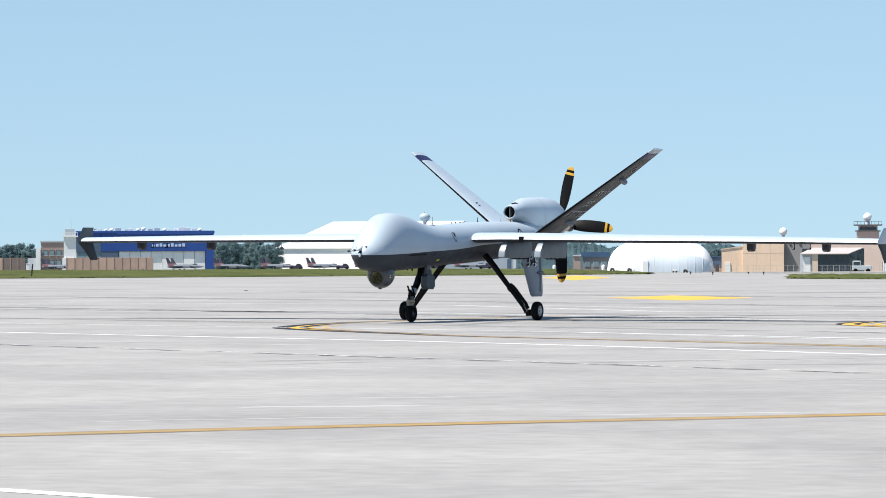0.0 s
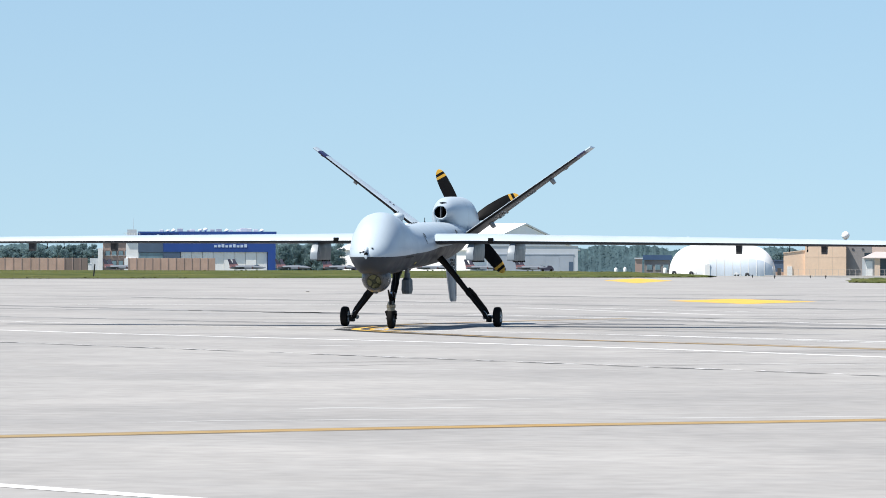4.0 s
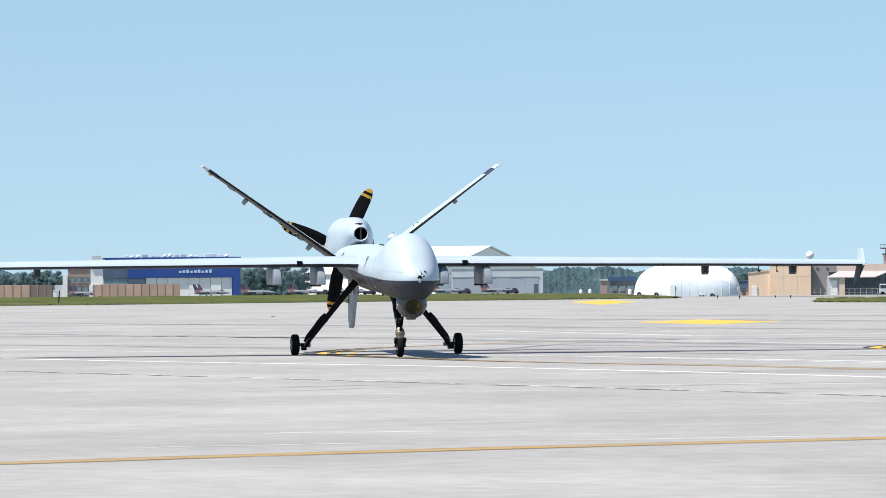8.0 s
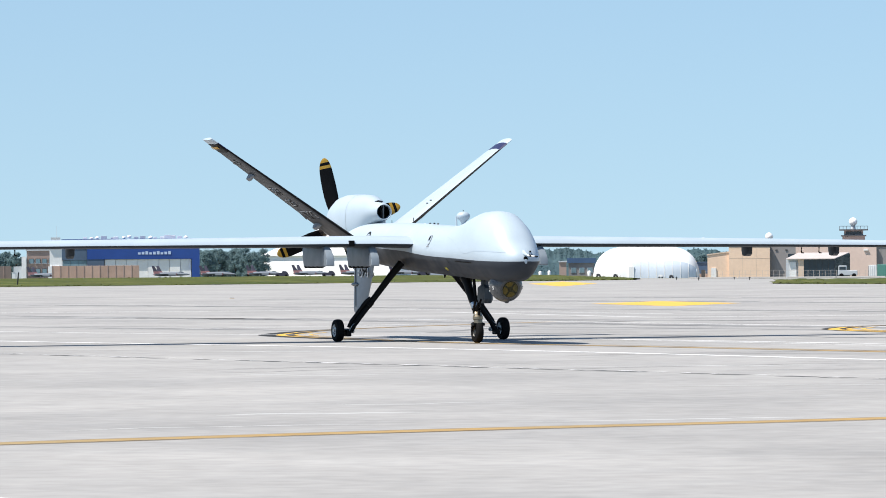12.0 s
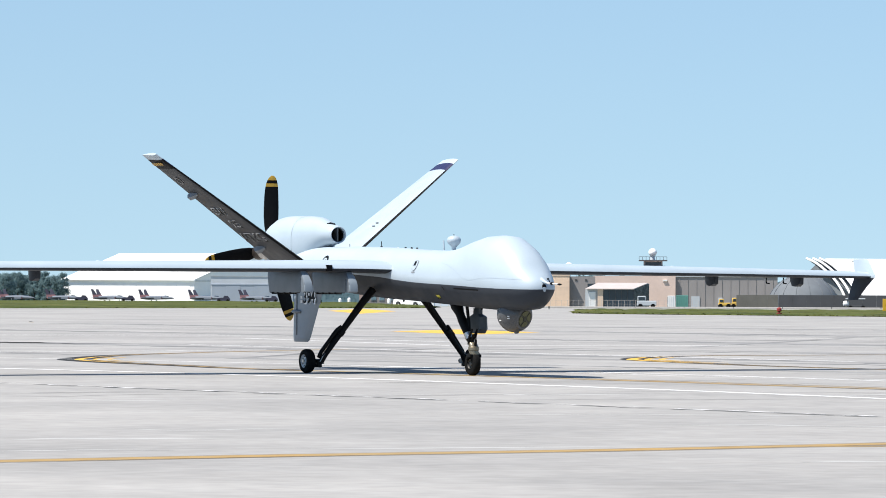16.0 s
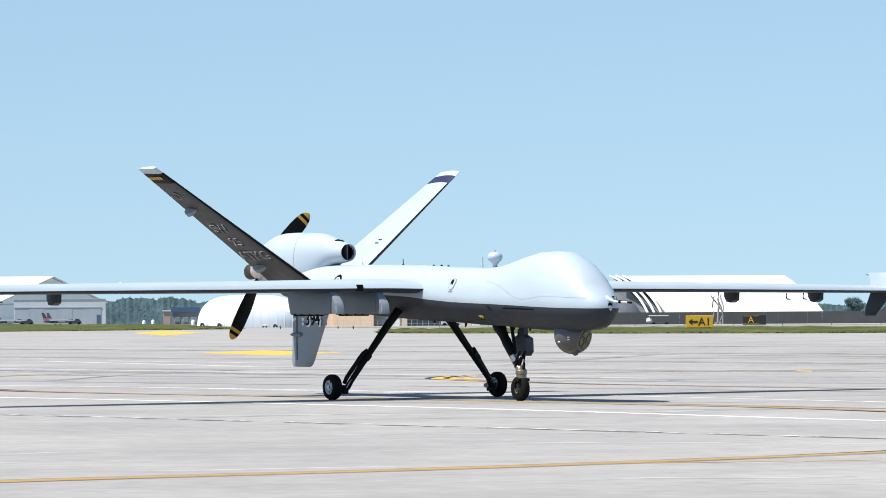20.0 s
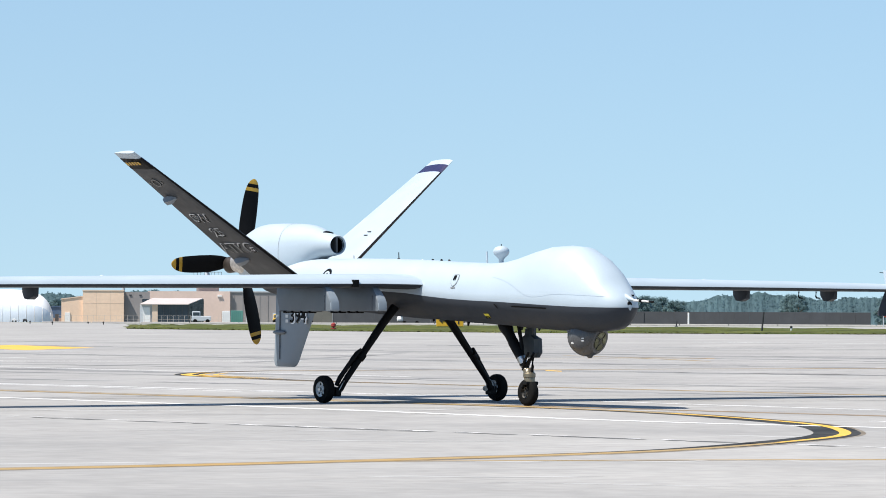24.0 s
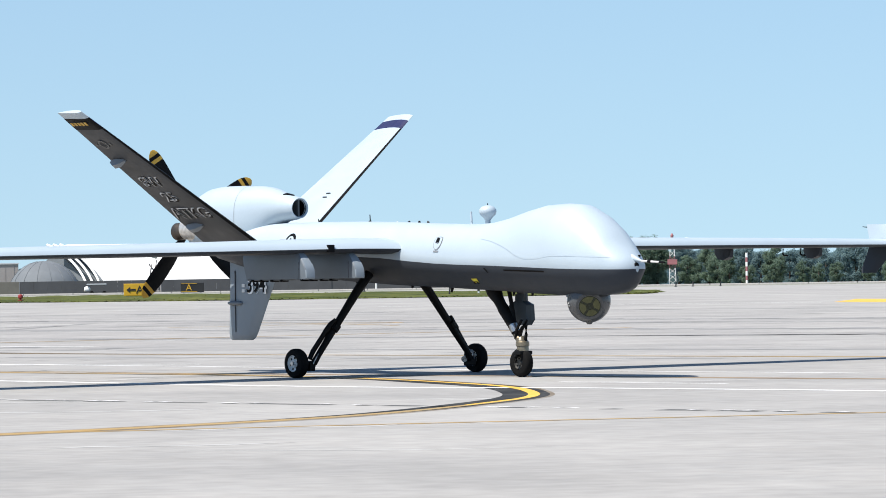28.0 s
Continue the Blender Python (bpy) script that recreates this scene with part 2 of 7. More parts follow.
def loft(sections, bm=None, caps=True, closed=True):
    """Skin through rings of points of equal count."""
    bm = bm or bmesh.new()
    rings = [[bm.verts.new(p) for p in s] for s in sections]
    k = len(rings[0])
    for a, b in zip(rings, rings[1:]):
        for i in range(k if closed else k - 1):
            j = (i + 1) % k
            bm.faces.new((a[i], a[j], b[j], b[i]))
    if caps and closed:
        bm.faces.new(rings[0][::-1])
        bm.faces.new(rings[-1])
    return bm


def box(x0, x1, y0, y1, z0, z1, bevel=0.0, bm=None):
    own = bmesh.new()
    bmesh.ops.create_cube(own, size=1, matrix=Matrix.Translation(((x0 + x1) / 2, (y0 + y1) / 2, (z0 + z1) / 2)) @ Matrix.Diagonal((x1 - x0, y1 - y0, z1 - z0, 1)))
    if bevel:
        bmesh.ops.bevel(own, geom=own.edges[:], offset=bevel, segments=2, affect="EDGES", profile=0.6)
    if bm is None:
        return own
    tmp = bpy.data.meshes.new("tmp")
    own.to_mesh(tmp)
    own.free()
    bm.from_mesh(tmp)
    bpy.data.meshes.remove(tmp)
    return bm


def circle(c, r, axis, n=16, ry=None):
    """Ring of points round c, in the plane across axis."""
    q = Vector(axis).normalized().to_track_quat("Z", "Y")
    return [Vector(c) + q @ Vector((math.cos(2 * math.pi * i / n) * r, math.sin(2 * math.pi * i / n) * (ry or r), 0)) for i in range(n)]


def tube(path, n=10, bm=None):
    """Rod through (point, radius) pairs."""
    secs = []
    for i, (p, r) in enumerate(path):
        a, b = path[max(i - 1, 0)][0], path[min(i + 1, len(path) - 1)][0]
        d = Vector(b) - Vector(a)
        secs.append(circle(p, r, d, n))
    return loft(secs, bm)


def lathe(profile, centre, axis, n=24, bm=None, caps=True):
    """Body of revolution: (distance along axis, radius) pairs."""
    ax = Vector(axis).normalized()
    return loft([circle(Vector(centre) + ax * d, max(r, 0.0008), ax, n) for d, r in profile], bm, caps)


def foil(y, le, te, z, thick, n=9):
    """Wing section in the plane y = const, nose forwards (+x)."""
    up, low = [], []
    c = le - te
    for i in range(n + 1):
        s = (1 - math.cos(math.pi * i / n)) / 2
        t = thick * 5.2 * (0.2969 * math.sqrt(s) - 0.126 * s - 0.3516 * s * s + 0.2843 * s ** 3 - 0.1036 * s ** 4)
        camber = thick * 0.22 * 4 * s * (1 - s) * 0.6
        up.append((le - c * s, z + camber + t))
        low.append((le - c * s, z + camber - t * 0.75))
    return [(x, y, zz) for x, zz in up] + [(x, y, zz) for x, zz in low[-2:0:-1]]


def text_mesh(body, size, depth=0.004, bold=0.0):
    cu = bpy.data.curves.new("text", "FONT")
    cu.body, cu.size, cu.extrude, cu.offset, cu.align_x, cu.align_y = body, size, depth, bold, "CENTER", "CENTER"
    ob = bpy.data.objects.new("text", cu)
    scene.collection.objects.link(ob)
    me = bpy.data.meshes.new_from_object(ob.evaluated_get(bpy.context.evaluated_depsgraph_get()))
    bpy.data.objects.remove(ob)
    return me


def spline(points, steps=10):
    """Smooth line through a few points."""
    p = [Vector(q) for q in points]
    p = [2 * p[0] - p[1]] + p + [2 * p[-1] - p[-2]]
    out = []
    for i in range(1, len(p) - 2):
        for k in range(steps):
            t = k / steps
            a, b, c, d = p[i - 1], p[i], p[i + 1], p[i + 2]
            out.append(0.5 * (2 * b + (c - a) * t + (2 * a - 5 * b + 4 * c - d) * t * t + (3 * b - a - 3 * c + d) * t ** 3))
    return out + [p[-2]]


# ---- ground ----
def ground_z(x, y):
    """Level apron; far beyond it the airfield falls away gently."""
    d = math.hypot(x, y)
    a = math.degrees(math.atan2(x, y))
    k = min(max((a - 0.5) / 3.0, 0), 1)
    k = k * k * (3 - 2 * k)
    start, fall = 400 - 110 * k, 0.0041 + 0.0008 * k
    return -max(d - start, 0) * fall


def polar_sheet(radii, dz, angles=144):
    bm = bmesh.new()
    rings = []
    for r in radii:
        rings.append([bm.verts.new((r * math.sin(2 * math.pi * i / angles), r * math.cos(2 * math.pi * i / angles),
                                    ground_z(r * math.sin(2 * math.pi * i / angles), r * math.cos(2 * math.pi * i / angles)) + dz)) for i in range(angles)])
    for a, b in zip(rings, rings[1:]):
        for i in range(angles):
            j = (i + 1) % angles
            bm.faces.new((a[i], a[j], b[j], b[i]))
    bm.faces.new(rings[0])
    return bm


field = part("ground", polar_sheet([20, 100, 280, 300, 350, 400, 450, 600, 900, 1400, 2200, 3400, 4900], -0.06), FIELD)
tagged(field, "dull green and grey airfield ground reaching the horizon", "ground", kind="structure")
apron = part("apron", polar_sheet([5, 15, 30, 60, 100, 150, 210, 280, 300, 330, 370, 402], 0.0), CONCRETE)
tagged(apron, "pale weathered concrete apron with faint stains", "pavement", kind="structure")


def strip(name, points, width, mat, z, label, steps=10):
    """Painted band along a smooth line; width is one number or one for each point."""
    pts = [Vector((p.x, p.y)) for p in spline([(x, y, 0) for x, y in points], steps)]
    wide_at = [width] * len(points) if isinstance(width, (int, float)) else width
    z = z * 0.25     # paint lies thin
    bm = bmesh.new()
    row = []
    for i, p in enumerate(pts):
        d = (pts[min(i + 1, len(pts) - 1)] - pts[max(i - 1, 0)]).normalized()
        nrm = Vector((-d.y, d.x)) * float(np.interp(i / steps, range(len(points)), wide_at)) / 2
        row.append((bm.verts.new((*(p + nrm), z)), bm.verts.new((*(p - nrm), z))))
    for a, b in zip(row, row[1:]):
        bm.faces.new((a[0], b[0], b[1], a[1]))
    ob = part(name, bm, mat)
    return tagged(ob, label, "marking", kind="structure")


# taxi guide lines: one long serpentine, one branch, one neighbour
SERPENTINE = [(-12, 33.4), (-4, 38.7), (0, 41.1), (4, 43.1), (7.4, 45.4), (9.4, 47.2), (11.1, 49.7), (12.4, 52.2), (13.0, 54.6), (13.25, 57.2),
              (13.0, 60.0), (12.5, 63.0), (11.2, 66.4), (9.2, 69.8), (4.7, 77.1), (0.5, 83.5), (-0.8, 86.6), (-2.2, 89.8), (-3.05, 92.9),
              (-2.8, 96.4), (-2.0, 99.9), (-0.1, 104.2), (3.0, 109.5)]
NEIGHBOUR = [(36, 49), (26, 64.5), (19.6, 74.0), (14.5, 81.3), (11.0, 86.9), (9.45, 90.8), (8.52, 94.7), (9.05, 98.0), (10.4, 100.4), (12.6, 101.6), (18, 103.6), (28, 107)]
strip("taxi_line", SERPENTINE, [0.44] * 4 + [0.36, 0.24, 0.14, 0.12, 0.12, 0.12, 0.14, 0.2] + [0.28] * 3 + [0.2, 0.14, 0.1, 0.1, 0.1, 0.14, 0.2, 0.24], YELLOW_LINE, 0.012, "worn yellow taxi guide line winding over the concrete")
strip("taxi_line_border", SERPENTINE, [0.66] * 5 + [0.5] * 18, BROWN_EDGE, 0.005, "dull brown border of a worn yellow taxi line")
strip("taxi_line_edge", [(x - 0.1, y) for x, y in SERPENTINE[4:14]], [0.2, 0.4, 0.52, 0.57, 0.58, 0.58, 0.57, 0.54, 0.4, 0.2], BLACK_LINE, 0.008, "black border round the bend of a yellow taxi line")
strip("taxi_line_edge", [(x - 0.08, y) for x, y in SERPENTINE[14:22]], [0.2, 0.5, 0.68, 0.75, 0.75, 0.7, 0.5, 0.2], BLACK_LINE, 0.008, "black border round the bend of a yellow taxi line")
strip("bend_line", SERPENTINE[6:12], [0.1, 0.14, 0.15, 0.15, 0.14, 0.1], YELLOW_BRIGHT, 0.016, "fresh yellow stretch of a taxi line in its bend")
strip("bend_line", SERPENTINE[17:20], [0.06, 0.2, 0.06], YELLOW_BRIGHT, 0.016, "fresh yellow stretch of a taxi line in its bend")
strip("taxi_line", NEIGHBOUR, [0.32, 0.32, 0.3, 0.24, 0.14, 0.1, 0.1, 0.1, 0.14, 0.22, 0.3, 0.32], YELLOW_LINE, 0.012, "worn yellow taxi guide line winding over the concrete")
strip("taxi_line_border", NEIGHBOUR, 0.5, BROWN_EDGE, 0.005, "dull brown border of a worn yellow taxi line")
strip("taxi_line_edge", [(x + 0.08, y) for x, y in NEIGHBOUR[3:10]], [0.2, 0.5, 0.6, 0.62, 0.6, 0.5, 0.2], BLACK_LINE, 0.008, "black border round the bend of a yellow taxi line")
for dx in (0.32, 0.62):
    strip("bend_line", [(x + dx, y) for x, y in NEIGHBOUR[5:8]], [0.05, 0.14, 0.05], YELLOW_BRIGHT, 0.016, "narrow yellow stripe inside the bend of a taxi line")
    strip("bend_line", [(x + dx, y) for x, y in SERPENTINE[17:20]], [0.04, 0.08, 0.04], YELLOW_BRIGHT, 0.016, "narrow yellow stripe inside the bend of a taxi line")
strip("bend_line", NEIGHBOUR[5:8], [0.08, 0.28, 0.08], YELLOW_BRIGHT, 0.016, "fresh yellow stretch of a taxi line in its bend")
strip("taxi_line", [(5.5, 44.0), (9.0, 44.25), (14.3, 44.4), (24, 44.6)], 0.18, YELLOW_LINE, 0.010, "faded yellow branch line")
strip("taxi_line", [(9.6, 70.0), (11.6, 66.8), (13.3, 64.2), (15.0, 61.8), (16.9, 58.9), (19.2, 55.6)], [0.08, 0.3, 0.36, 0.36, 0.36, 0.34], BROWN_LINE, 0.0105, "thin brown worn branch of a taxi line")
strip("taxi_line", [(19, 122.5), (24.6, 123.8), (25.9, 124.8), (24, 127)], 0.24, YELLOW_LINE, 0.012, "faded yellow hairpin line far out on the concrete")
strip("white_line", [(-20, 106.5), (-8.6, 89.0), (0.1, 78.1), (6.5, 67.8), (11.2, 58.8), (14.8, 54.4), (24, 40.7)], 0.27, WHITE_LINE, 0.011, "white painted line across the concrete")
strip("white_line", [(-18, 112), (-7.7, 98.3), (0, 90.3), (7.7, 79.8), (15.0, 66.6), (19, 60)], 0.16, WHITE_LINE, 0.010, "thin white line across the concrete")
strip("white_line", [(-7, 34.6), (-3.1, 30.1), (-1.1, 27.8), (3, 23)], 0.25, WHITE_LINE, 0.011, "white painted line close by")
strip("white_line", [(-1, 116.5), (2.4, 110.8), (9.4, 99.2), (13, 93.4)], 0.2, WHITE_LINE, 0.010, "thin white line across the concrete")

for pts, w in (([(2.2, 130.6), (6.6, 122.8)], 0.2), ([(5.7, 116.2), (10.2, 116.8), (13.6, 118.1)], 0.26), ([(0.4, 130.6), (5.7, 116.2)], 0.22), ([(-12.9, 136.6), (0.4, 137.7)], 0.25),
               ([(-5.6, 102.6), (0.3, 107.2)], 0.16), ([(3.6, 85.1), (7.9, 77.8)], 0.12), ([(1.5, 88.5), (7.3, 80.2)], 0.12), ([(8.1, 78.1), (12.1, 74.4)], 0.13), ([(14.4, 58.8), (16, 56.2)], 0.12), ([(35.9, 176.3), (50.3, 163.4)], 0.3)):
    strip("white_line", pts, w, WHITE_LINE, 0.009, "thin white line across the concrete")
for pts, w in (([(19.9, 111.5), (25.2, 113.8), (32, 115.5)], 0.45), ([(17.9, 126), (22.7, 127.6), (29.4, 129.4)], 0.5), ([(12.7, 126.2), (17.3, 130.8)], 0.5), ([(0.1, 95), (2.8, 105.6), (5.7, 110.9)], 0.35), ([(1.8, 107.3), (6.4, 110.6)], 0.3), ([(-10.2, 107.4), (-3.5, 106.5)], 0.35), ([(26.4, 129.8), (39.6, 128.6)], 0.5), ([(11.8, 114.4), (18.5, 134.8)], 0.4)):
    strip("scrape_trace", pts, w, RUBBER_MARK, 0.007, "dull dark scrape on the concrete")
strip("taxi_line", [(3.2, 80.4), (6.6, 74.9), (9.9, 69.7), (11.7, 65.4), (12.75, 61.4)], [0.05, 0.1, 0.12, 0.12, 0.05], YELLOW_LINE, 0.010, "second faded strand of a yellow taxi line")
strip("taxi_line", [(22.8, 130.6), (24.0, 124.5), (24.6, 118.5)], 0.2, YELLOW_LINE, 0.013, "faded yellow line far out on the concrete")

# sealed joints between the slabs run one way, and square to it
ALONG = Vector((0.553, -0.833))
ACROSS = Vector((0.833, 0.553))
ORIGIN = Vector((0.0, 65.7))
rj = random.Random(4)


def joint(a, b, width, mat, z, name="sealed_joint", label="dark crumbling sealed joint between concrete slabs", fill=0.93, step=0.45):
    """One straight joint, laid in short pieces of uneven width."""
    z = z * 0.25
    bm = bmesh.new()
    n = max(int((b - a).length / step), 2)
    d = (b - a).normalized()
    nrm = Vector((-d.y, d.x))
    last = None
    for i in range(n + 1):
        p = a + (b - a) * i / n
        w = width * rj.uniform(0.35, 1.25) / 2
        o = nrm * rj.uniform(-0.02, 0.02)
        now = (bm.verts.new((*(p + nrm * w + o), z)), bm.verts.new((*(p - nrm * w + o), z)))
        if last and rj.random() < fill:
            bm.faces.new((last[0], now[0], now[1], last[1]))
        last = now
    ob = part(name, bm, mat)
    return tagged(ob, label, "joint", kind="structure")


joint(ORIGIN - ALONG * 34, ORIGIN + ALONG * 40, 0.26, SEALANT, 0.008, fill=0.58, step=0.2)
joint(ORIGIN + ACROSS * 0.16 - ALONG * 34, ORIGIN + ACROSS * 0.16 + ALONG * 40, 0.17, WHITE_LINE, 0.010, "chipped_edge", "pale chipped edges along a sealed joint", 0.26, 0.13)
for k, w in ((5, 0.06), (7, 0.08), (9, 0.10), (11, 0.12), (13, 0.14)):
    c = ORIGIN + ACROSS * (k * 5.6 + 0.9)
    joint(c - ALONG * 60, c + ALONG * 48, w, RUBBER_MARK, 0.005, label="faint grey joint between concrete slabs")
# broad dull traces of tyre rubber
for x, y, ln, w in ((-2, 98, 70, 0.9), (4, 112, 80, 1.4), (10, 128, 90, 2.0), (14, 88, 50, 0.8), (-6, 120, 70, 1.6), (20, 140, 90, 2.4), (30, 118, 60, 1.2), (24, 96, 50, 0.6), (36, 150, 80, 2.0)):
    a = Vector((x, y))
    d = (ALONG + ACROSS * rj.uniform(-0.2, 0.35)).normalized()
    joint(a - d * ln / 2, a + d * ln / 2, w, RUBBER_MARK, 0.003, "tyre_trace", "dull grey trace of tyre rubber on the concrete")


rc = random.Random(17)
for k in range(170):
    y = rc.uniform(36, 165) if k % 5 < 2 else rc.uniform(62, 165)
    x = rc.uniform(-0.09, 0.22) * y + rc.uniform(-3, 3)
    ln = rc.uniform(2.5, 9) * y / 90
    d = Vector((1, rc.uniform(-0.25, 0.55))).normalized()
    pts = [(x + d.x * ln * q / 4 + rc.uniform(-.15, .15), y + d.y * ln * q / 4 + rc.uniform(-.35, .35)) for q in range(5)]
    pale = k % 5 < 2
    w = rc.uniform(0.10, 0.30) if pale else rc.uniform(0.05, 0.16)
    strip("pale_streak" if pale else "crack", pts, [0.02, w, w * rc.uniform(0.3, 1), w, 0.02], PALE_STREAK if pale else CRACK, 0.0025 + 0.00002 * k, "pale worn streak on the concrete" if pale else "dark crooked crack in the concrete", 6)


def patch(name, corners, mat, z, label):
    bm = bmesh.new()
    bm.faces.new([bm.verts.new((x, y, ground_z(x, y) + z * 0.25)) for x, y in corners])
    return tagged(part(name, bm, mat), label, "marking", kind="structure")


patch("painted_patch", [(5.4, 150.5), (7.6, 141.5), (10.3, 149.0), (8.0, 157.5)], YELLOW_BRIGHT, 0.012, "bright yellow painted diamond on the concrete")
patch("painted_patch", [(5.8, 265), (7.0, 240), (9.8, 263), (8.5, 287)], YELLOW_BRIGHT, 0.012, "bright yellow painted diamond by the grass")
patch("painted_patch", [(17.3, 101.7), (17.45, 100.4), (17.65, 101.5), (17.5, 102.7)], YELLOW_BRIGHT, 0.012, "small orange-yellow painted mark on the concrete")
patch("painted_patch", [(50.6, 163), (53.0, 152), (58.0, 164), (55.0, 174)], YELLOW_BRIGHT, 0.012, "bright yellow painted diamond on the concrete")


def grass_strip(near, far, label, seed):
    """Mown strip between two edges, with a skin of blades along it."""
    r = random.Random(seed)
    bm = bmesh.new()
    n = 60
    a = [p.copy() for p in spline([(x, y, 0) for x, y in near], 20)]
    b = [p.copy() for p in spline([(x, y, 0) for x, y in far], 20)]

    def along(line, s):
        k = s * (len(line) - 1)
        i = min(int(k), len(line) - 2)
        return line[i].lerp(line[i + 1], k - i)
    rows = []
    for i in range(n + 1):
        row = []
        for j in range(9):
            p = along(a, i / n).lerp(along(b, i / n), j / 8)
            edge = 0 if j in (0, 8) else 1
            row.append(bm.verts.new((p.x + r.uniform(-.3, .3), p.y + r.uniform(-.6, .6), ground_z(p.x, p.y) + 0.02 + edge * r.uniform(0.02, 0.10))))
        rows.append(row)
    for u, v in zip(rows, rows[1:]):
        for j in range(8):
            bm.faces.new((u[j], v[j], v[j + 1], u[j + 1]))
    bed = tagged(part("grass_strip", bm, GRASS, smooth=60), label, "grass", kind="stuff")
    verts, faces = [], []
    for _ in range(3000):
        p = along(a, s := r.random()).lerp(along(b, s), r.random() ** 1.6)
        z0 = ground_z(p.x, p.y)
        h, w = r.uniform(0.03, 0.08), r.uniform(0.1, 0.3)
        k = len(verts)
        lx, ly = r.uniform(-.08, .08), r.uniform(-.08, .08)
        t = r.uniform(0, 3.14)
        cx, cy = math.cos(t) * w, math.sin(t) * w
        verts += [(p.x - cx, p.y - cy, z0), (p.x + cx, p.y + cy, z0), (p.x + lx, p.y + ly, z0 + h)]
        faces.append((k, k + 1, k + 2))
    me = bpy.data.meshes.new("grass_blades")
    me.from_pydata(verts, [], faces)
    me.materials.append(GRASS)
    ob = new("grass_blades", me)
    ob.parent = bed
    tagged(ob, kind="stuff")
    return bed


grass_strip([(-95, 235), (-60, 255), (-26.6, 272), (0, 290), (9, 296), (13.5, 300)], [(-130, 370), (-90, 385), (-39, 398), (0, 398), (12, 370), (14.5, 310)], "mown green grass strip beyond the apron", 1)
grass_strip([(18.9, 248), (24, 240), (36.4, 226), (45.3, 223), (57.5, 222), (63, 234)], [(22, 285), (26, 287), (35.4, 286), (47, 283), (61.5, 266), (65.5, 246)], "mown green grass strip beyond the apron", 2)


# ---- the aircraft ----
aircraft = new("drone")
tagged(aircraft, "light grey propeller drone with long straight wings and V tail", "drone")
aircraft.empty_display_size = 0.5


def hull_ring(x, top, bottom, chine, w, wb):
    """Hull section: domed above the chine, sloping in to a flat keel below it."""
    pts = []
    for i in range(21):
        a = math.pi * i / 20
        c = math.cos(a)
        y = w * abs(c) ** 0.86 * (1 if c >= 0 else -1)
        z = chine + (top - chine) * math.sin(a) ** 0.92
        pts.append((x, y, z))
    for s in (0.35, 0.75):
        pts.append((x, -w + (w - wb) * s ** 1.3, chine + (bottom - chine) * s))
    pts += [(x, -wb * 0.85, bottom), (x, 0, bottom - 0.012), (x, wb * 0.85, bottom)]
    for s in (0.75, 0.35):
        pts.append((x, w - (w - wb) * s ** 1.3, chine + (bottom - chine) * s))
    return pts


HULL = [(5.645, 1.53, 1.46, 1.495, 0.03, 0.02), (5.61, 1.60, 1.40, 1.492, 0.14, 0.06), (5.54, 1.69, 1.31, 1.492, 0.235, 0.11), (5.42, 1.765, 1.235, 1.493, 0.32, 0.17),
        (5.24, 1.93, 1.185, 1.496, 0.405, 0.22), (5.05, 2.10, 1.16, 1.50, 0.46, 0.25), (4.80, 2.255, 1.145, 1.505, 0.51, 0.27), (4.46, 2.39, 1.14, 1.515, 0.54, 0.28),
        (4.15, 2.415, 1.15, 1.525, 0.545, 0.28), (3.80, 2.40, 1.165, 1.54, 0.545, 0.28), (3.40, 2.33, 1.185, 1.555, 0.54, 0.28), (3.00, 2.235, 1.21, 1.57, 0.535, 0.28),
        (2.65, 2.18, 1.225, 1.58, 0.53, 0.28), (2.30, 2.16, 1.24, 1.59, 0.525, 0.28), (1.80, 2.17, 1.265, 1.61, 0.52, 0.28), (1.2, 2.19, 1.29, 1.65, 0.52, 0.28),
        (0.6, 2.215, 1.31, 1.70, 0.52, 0.28), (-0.3, 2.24, 1.36, 1.74, 0.515, 0.28), (-1.2, 2.25, 1.42, 1.78, 0.50, 0.27), (-2.2, 2.25, 1.50, 1.84, 0.47, 0.25),
        (-3.1, 2.24, 1.60, 1.90, 0.42, 0.21), (-3.8, 2.25, 1.74, 1.99, 0.36, 0.17), (-4.25, 2.29, 1.91, 2.09, 0.28, 0.13), (-4.48, 2.30, 2.07, 2.17, 0.19, 0.09)]
HULL = [(4.5 + (x - 4.5) * 0.89 if x > 4.5 else x, *q) for x, *q in HULL]     # blunt nose
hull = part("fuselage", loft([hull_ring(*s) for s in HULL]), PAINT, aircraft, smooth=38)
# darker grey on the hull faces below the chine
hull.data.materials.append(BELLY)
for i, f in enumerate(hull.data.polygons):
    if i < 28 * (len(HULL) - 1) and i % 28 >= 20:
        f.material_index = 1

# engine cowl on the back of the hull, with its air intake
COWL = [(-1.98, 2.47, 0.15, 0.145, 0.145), (-2.04, 2.47, 0.180, 0.172, 0.172), (-2.16, 2.475, 0.20, 0.192, 0.19), (-2.30, 2.475, 0.215, 0.225, 0.21), (-2.45, 2.47, 0.245, 0.285, 0.27), (-2.62, 2.455, 0.295, 0.335, 0.38), (-2.80, 2.44, 0.35, 0.372, 0.48),
        (-3.05, 2.42, 0.41, 0.405, 0.53), (-3.4, 2.40, 0.45, 0.43, 0.52), (-3.7, 2.38, 0.45, 0.45, 0.48), (-3.95, 2.35, 0.435, 0.455, 0.42), (-4.18, 2.30, 0.42, 0.43, 0.39), (-4.36, 2.26, 0.38, 0.38, 0.36), (-4.46, 2.23, 0.30, 0.28, 0.28), (-4.54, 2.22, 0.2, 0.2, 0.2)]


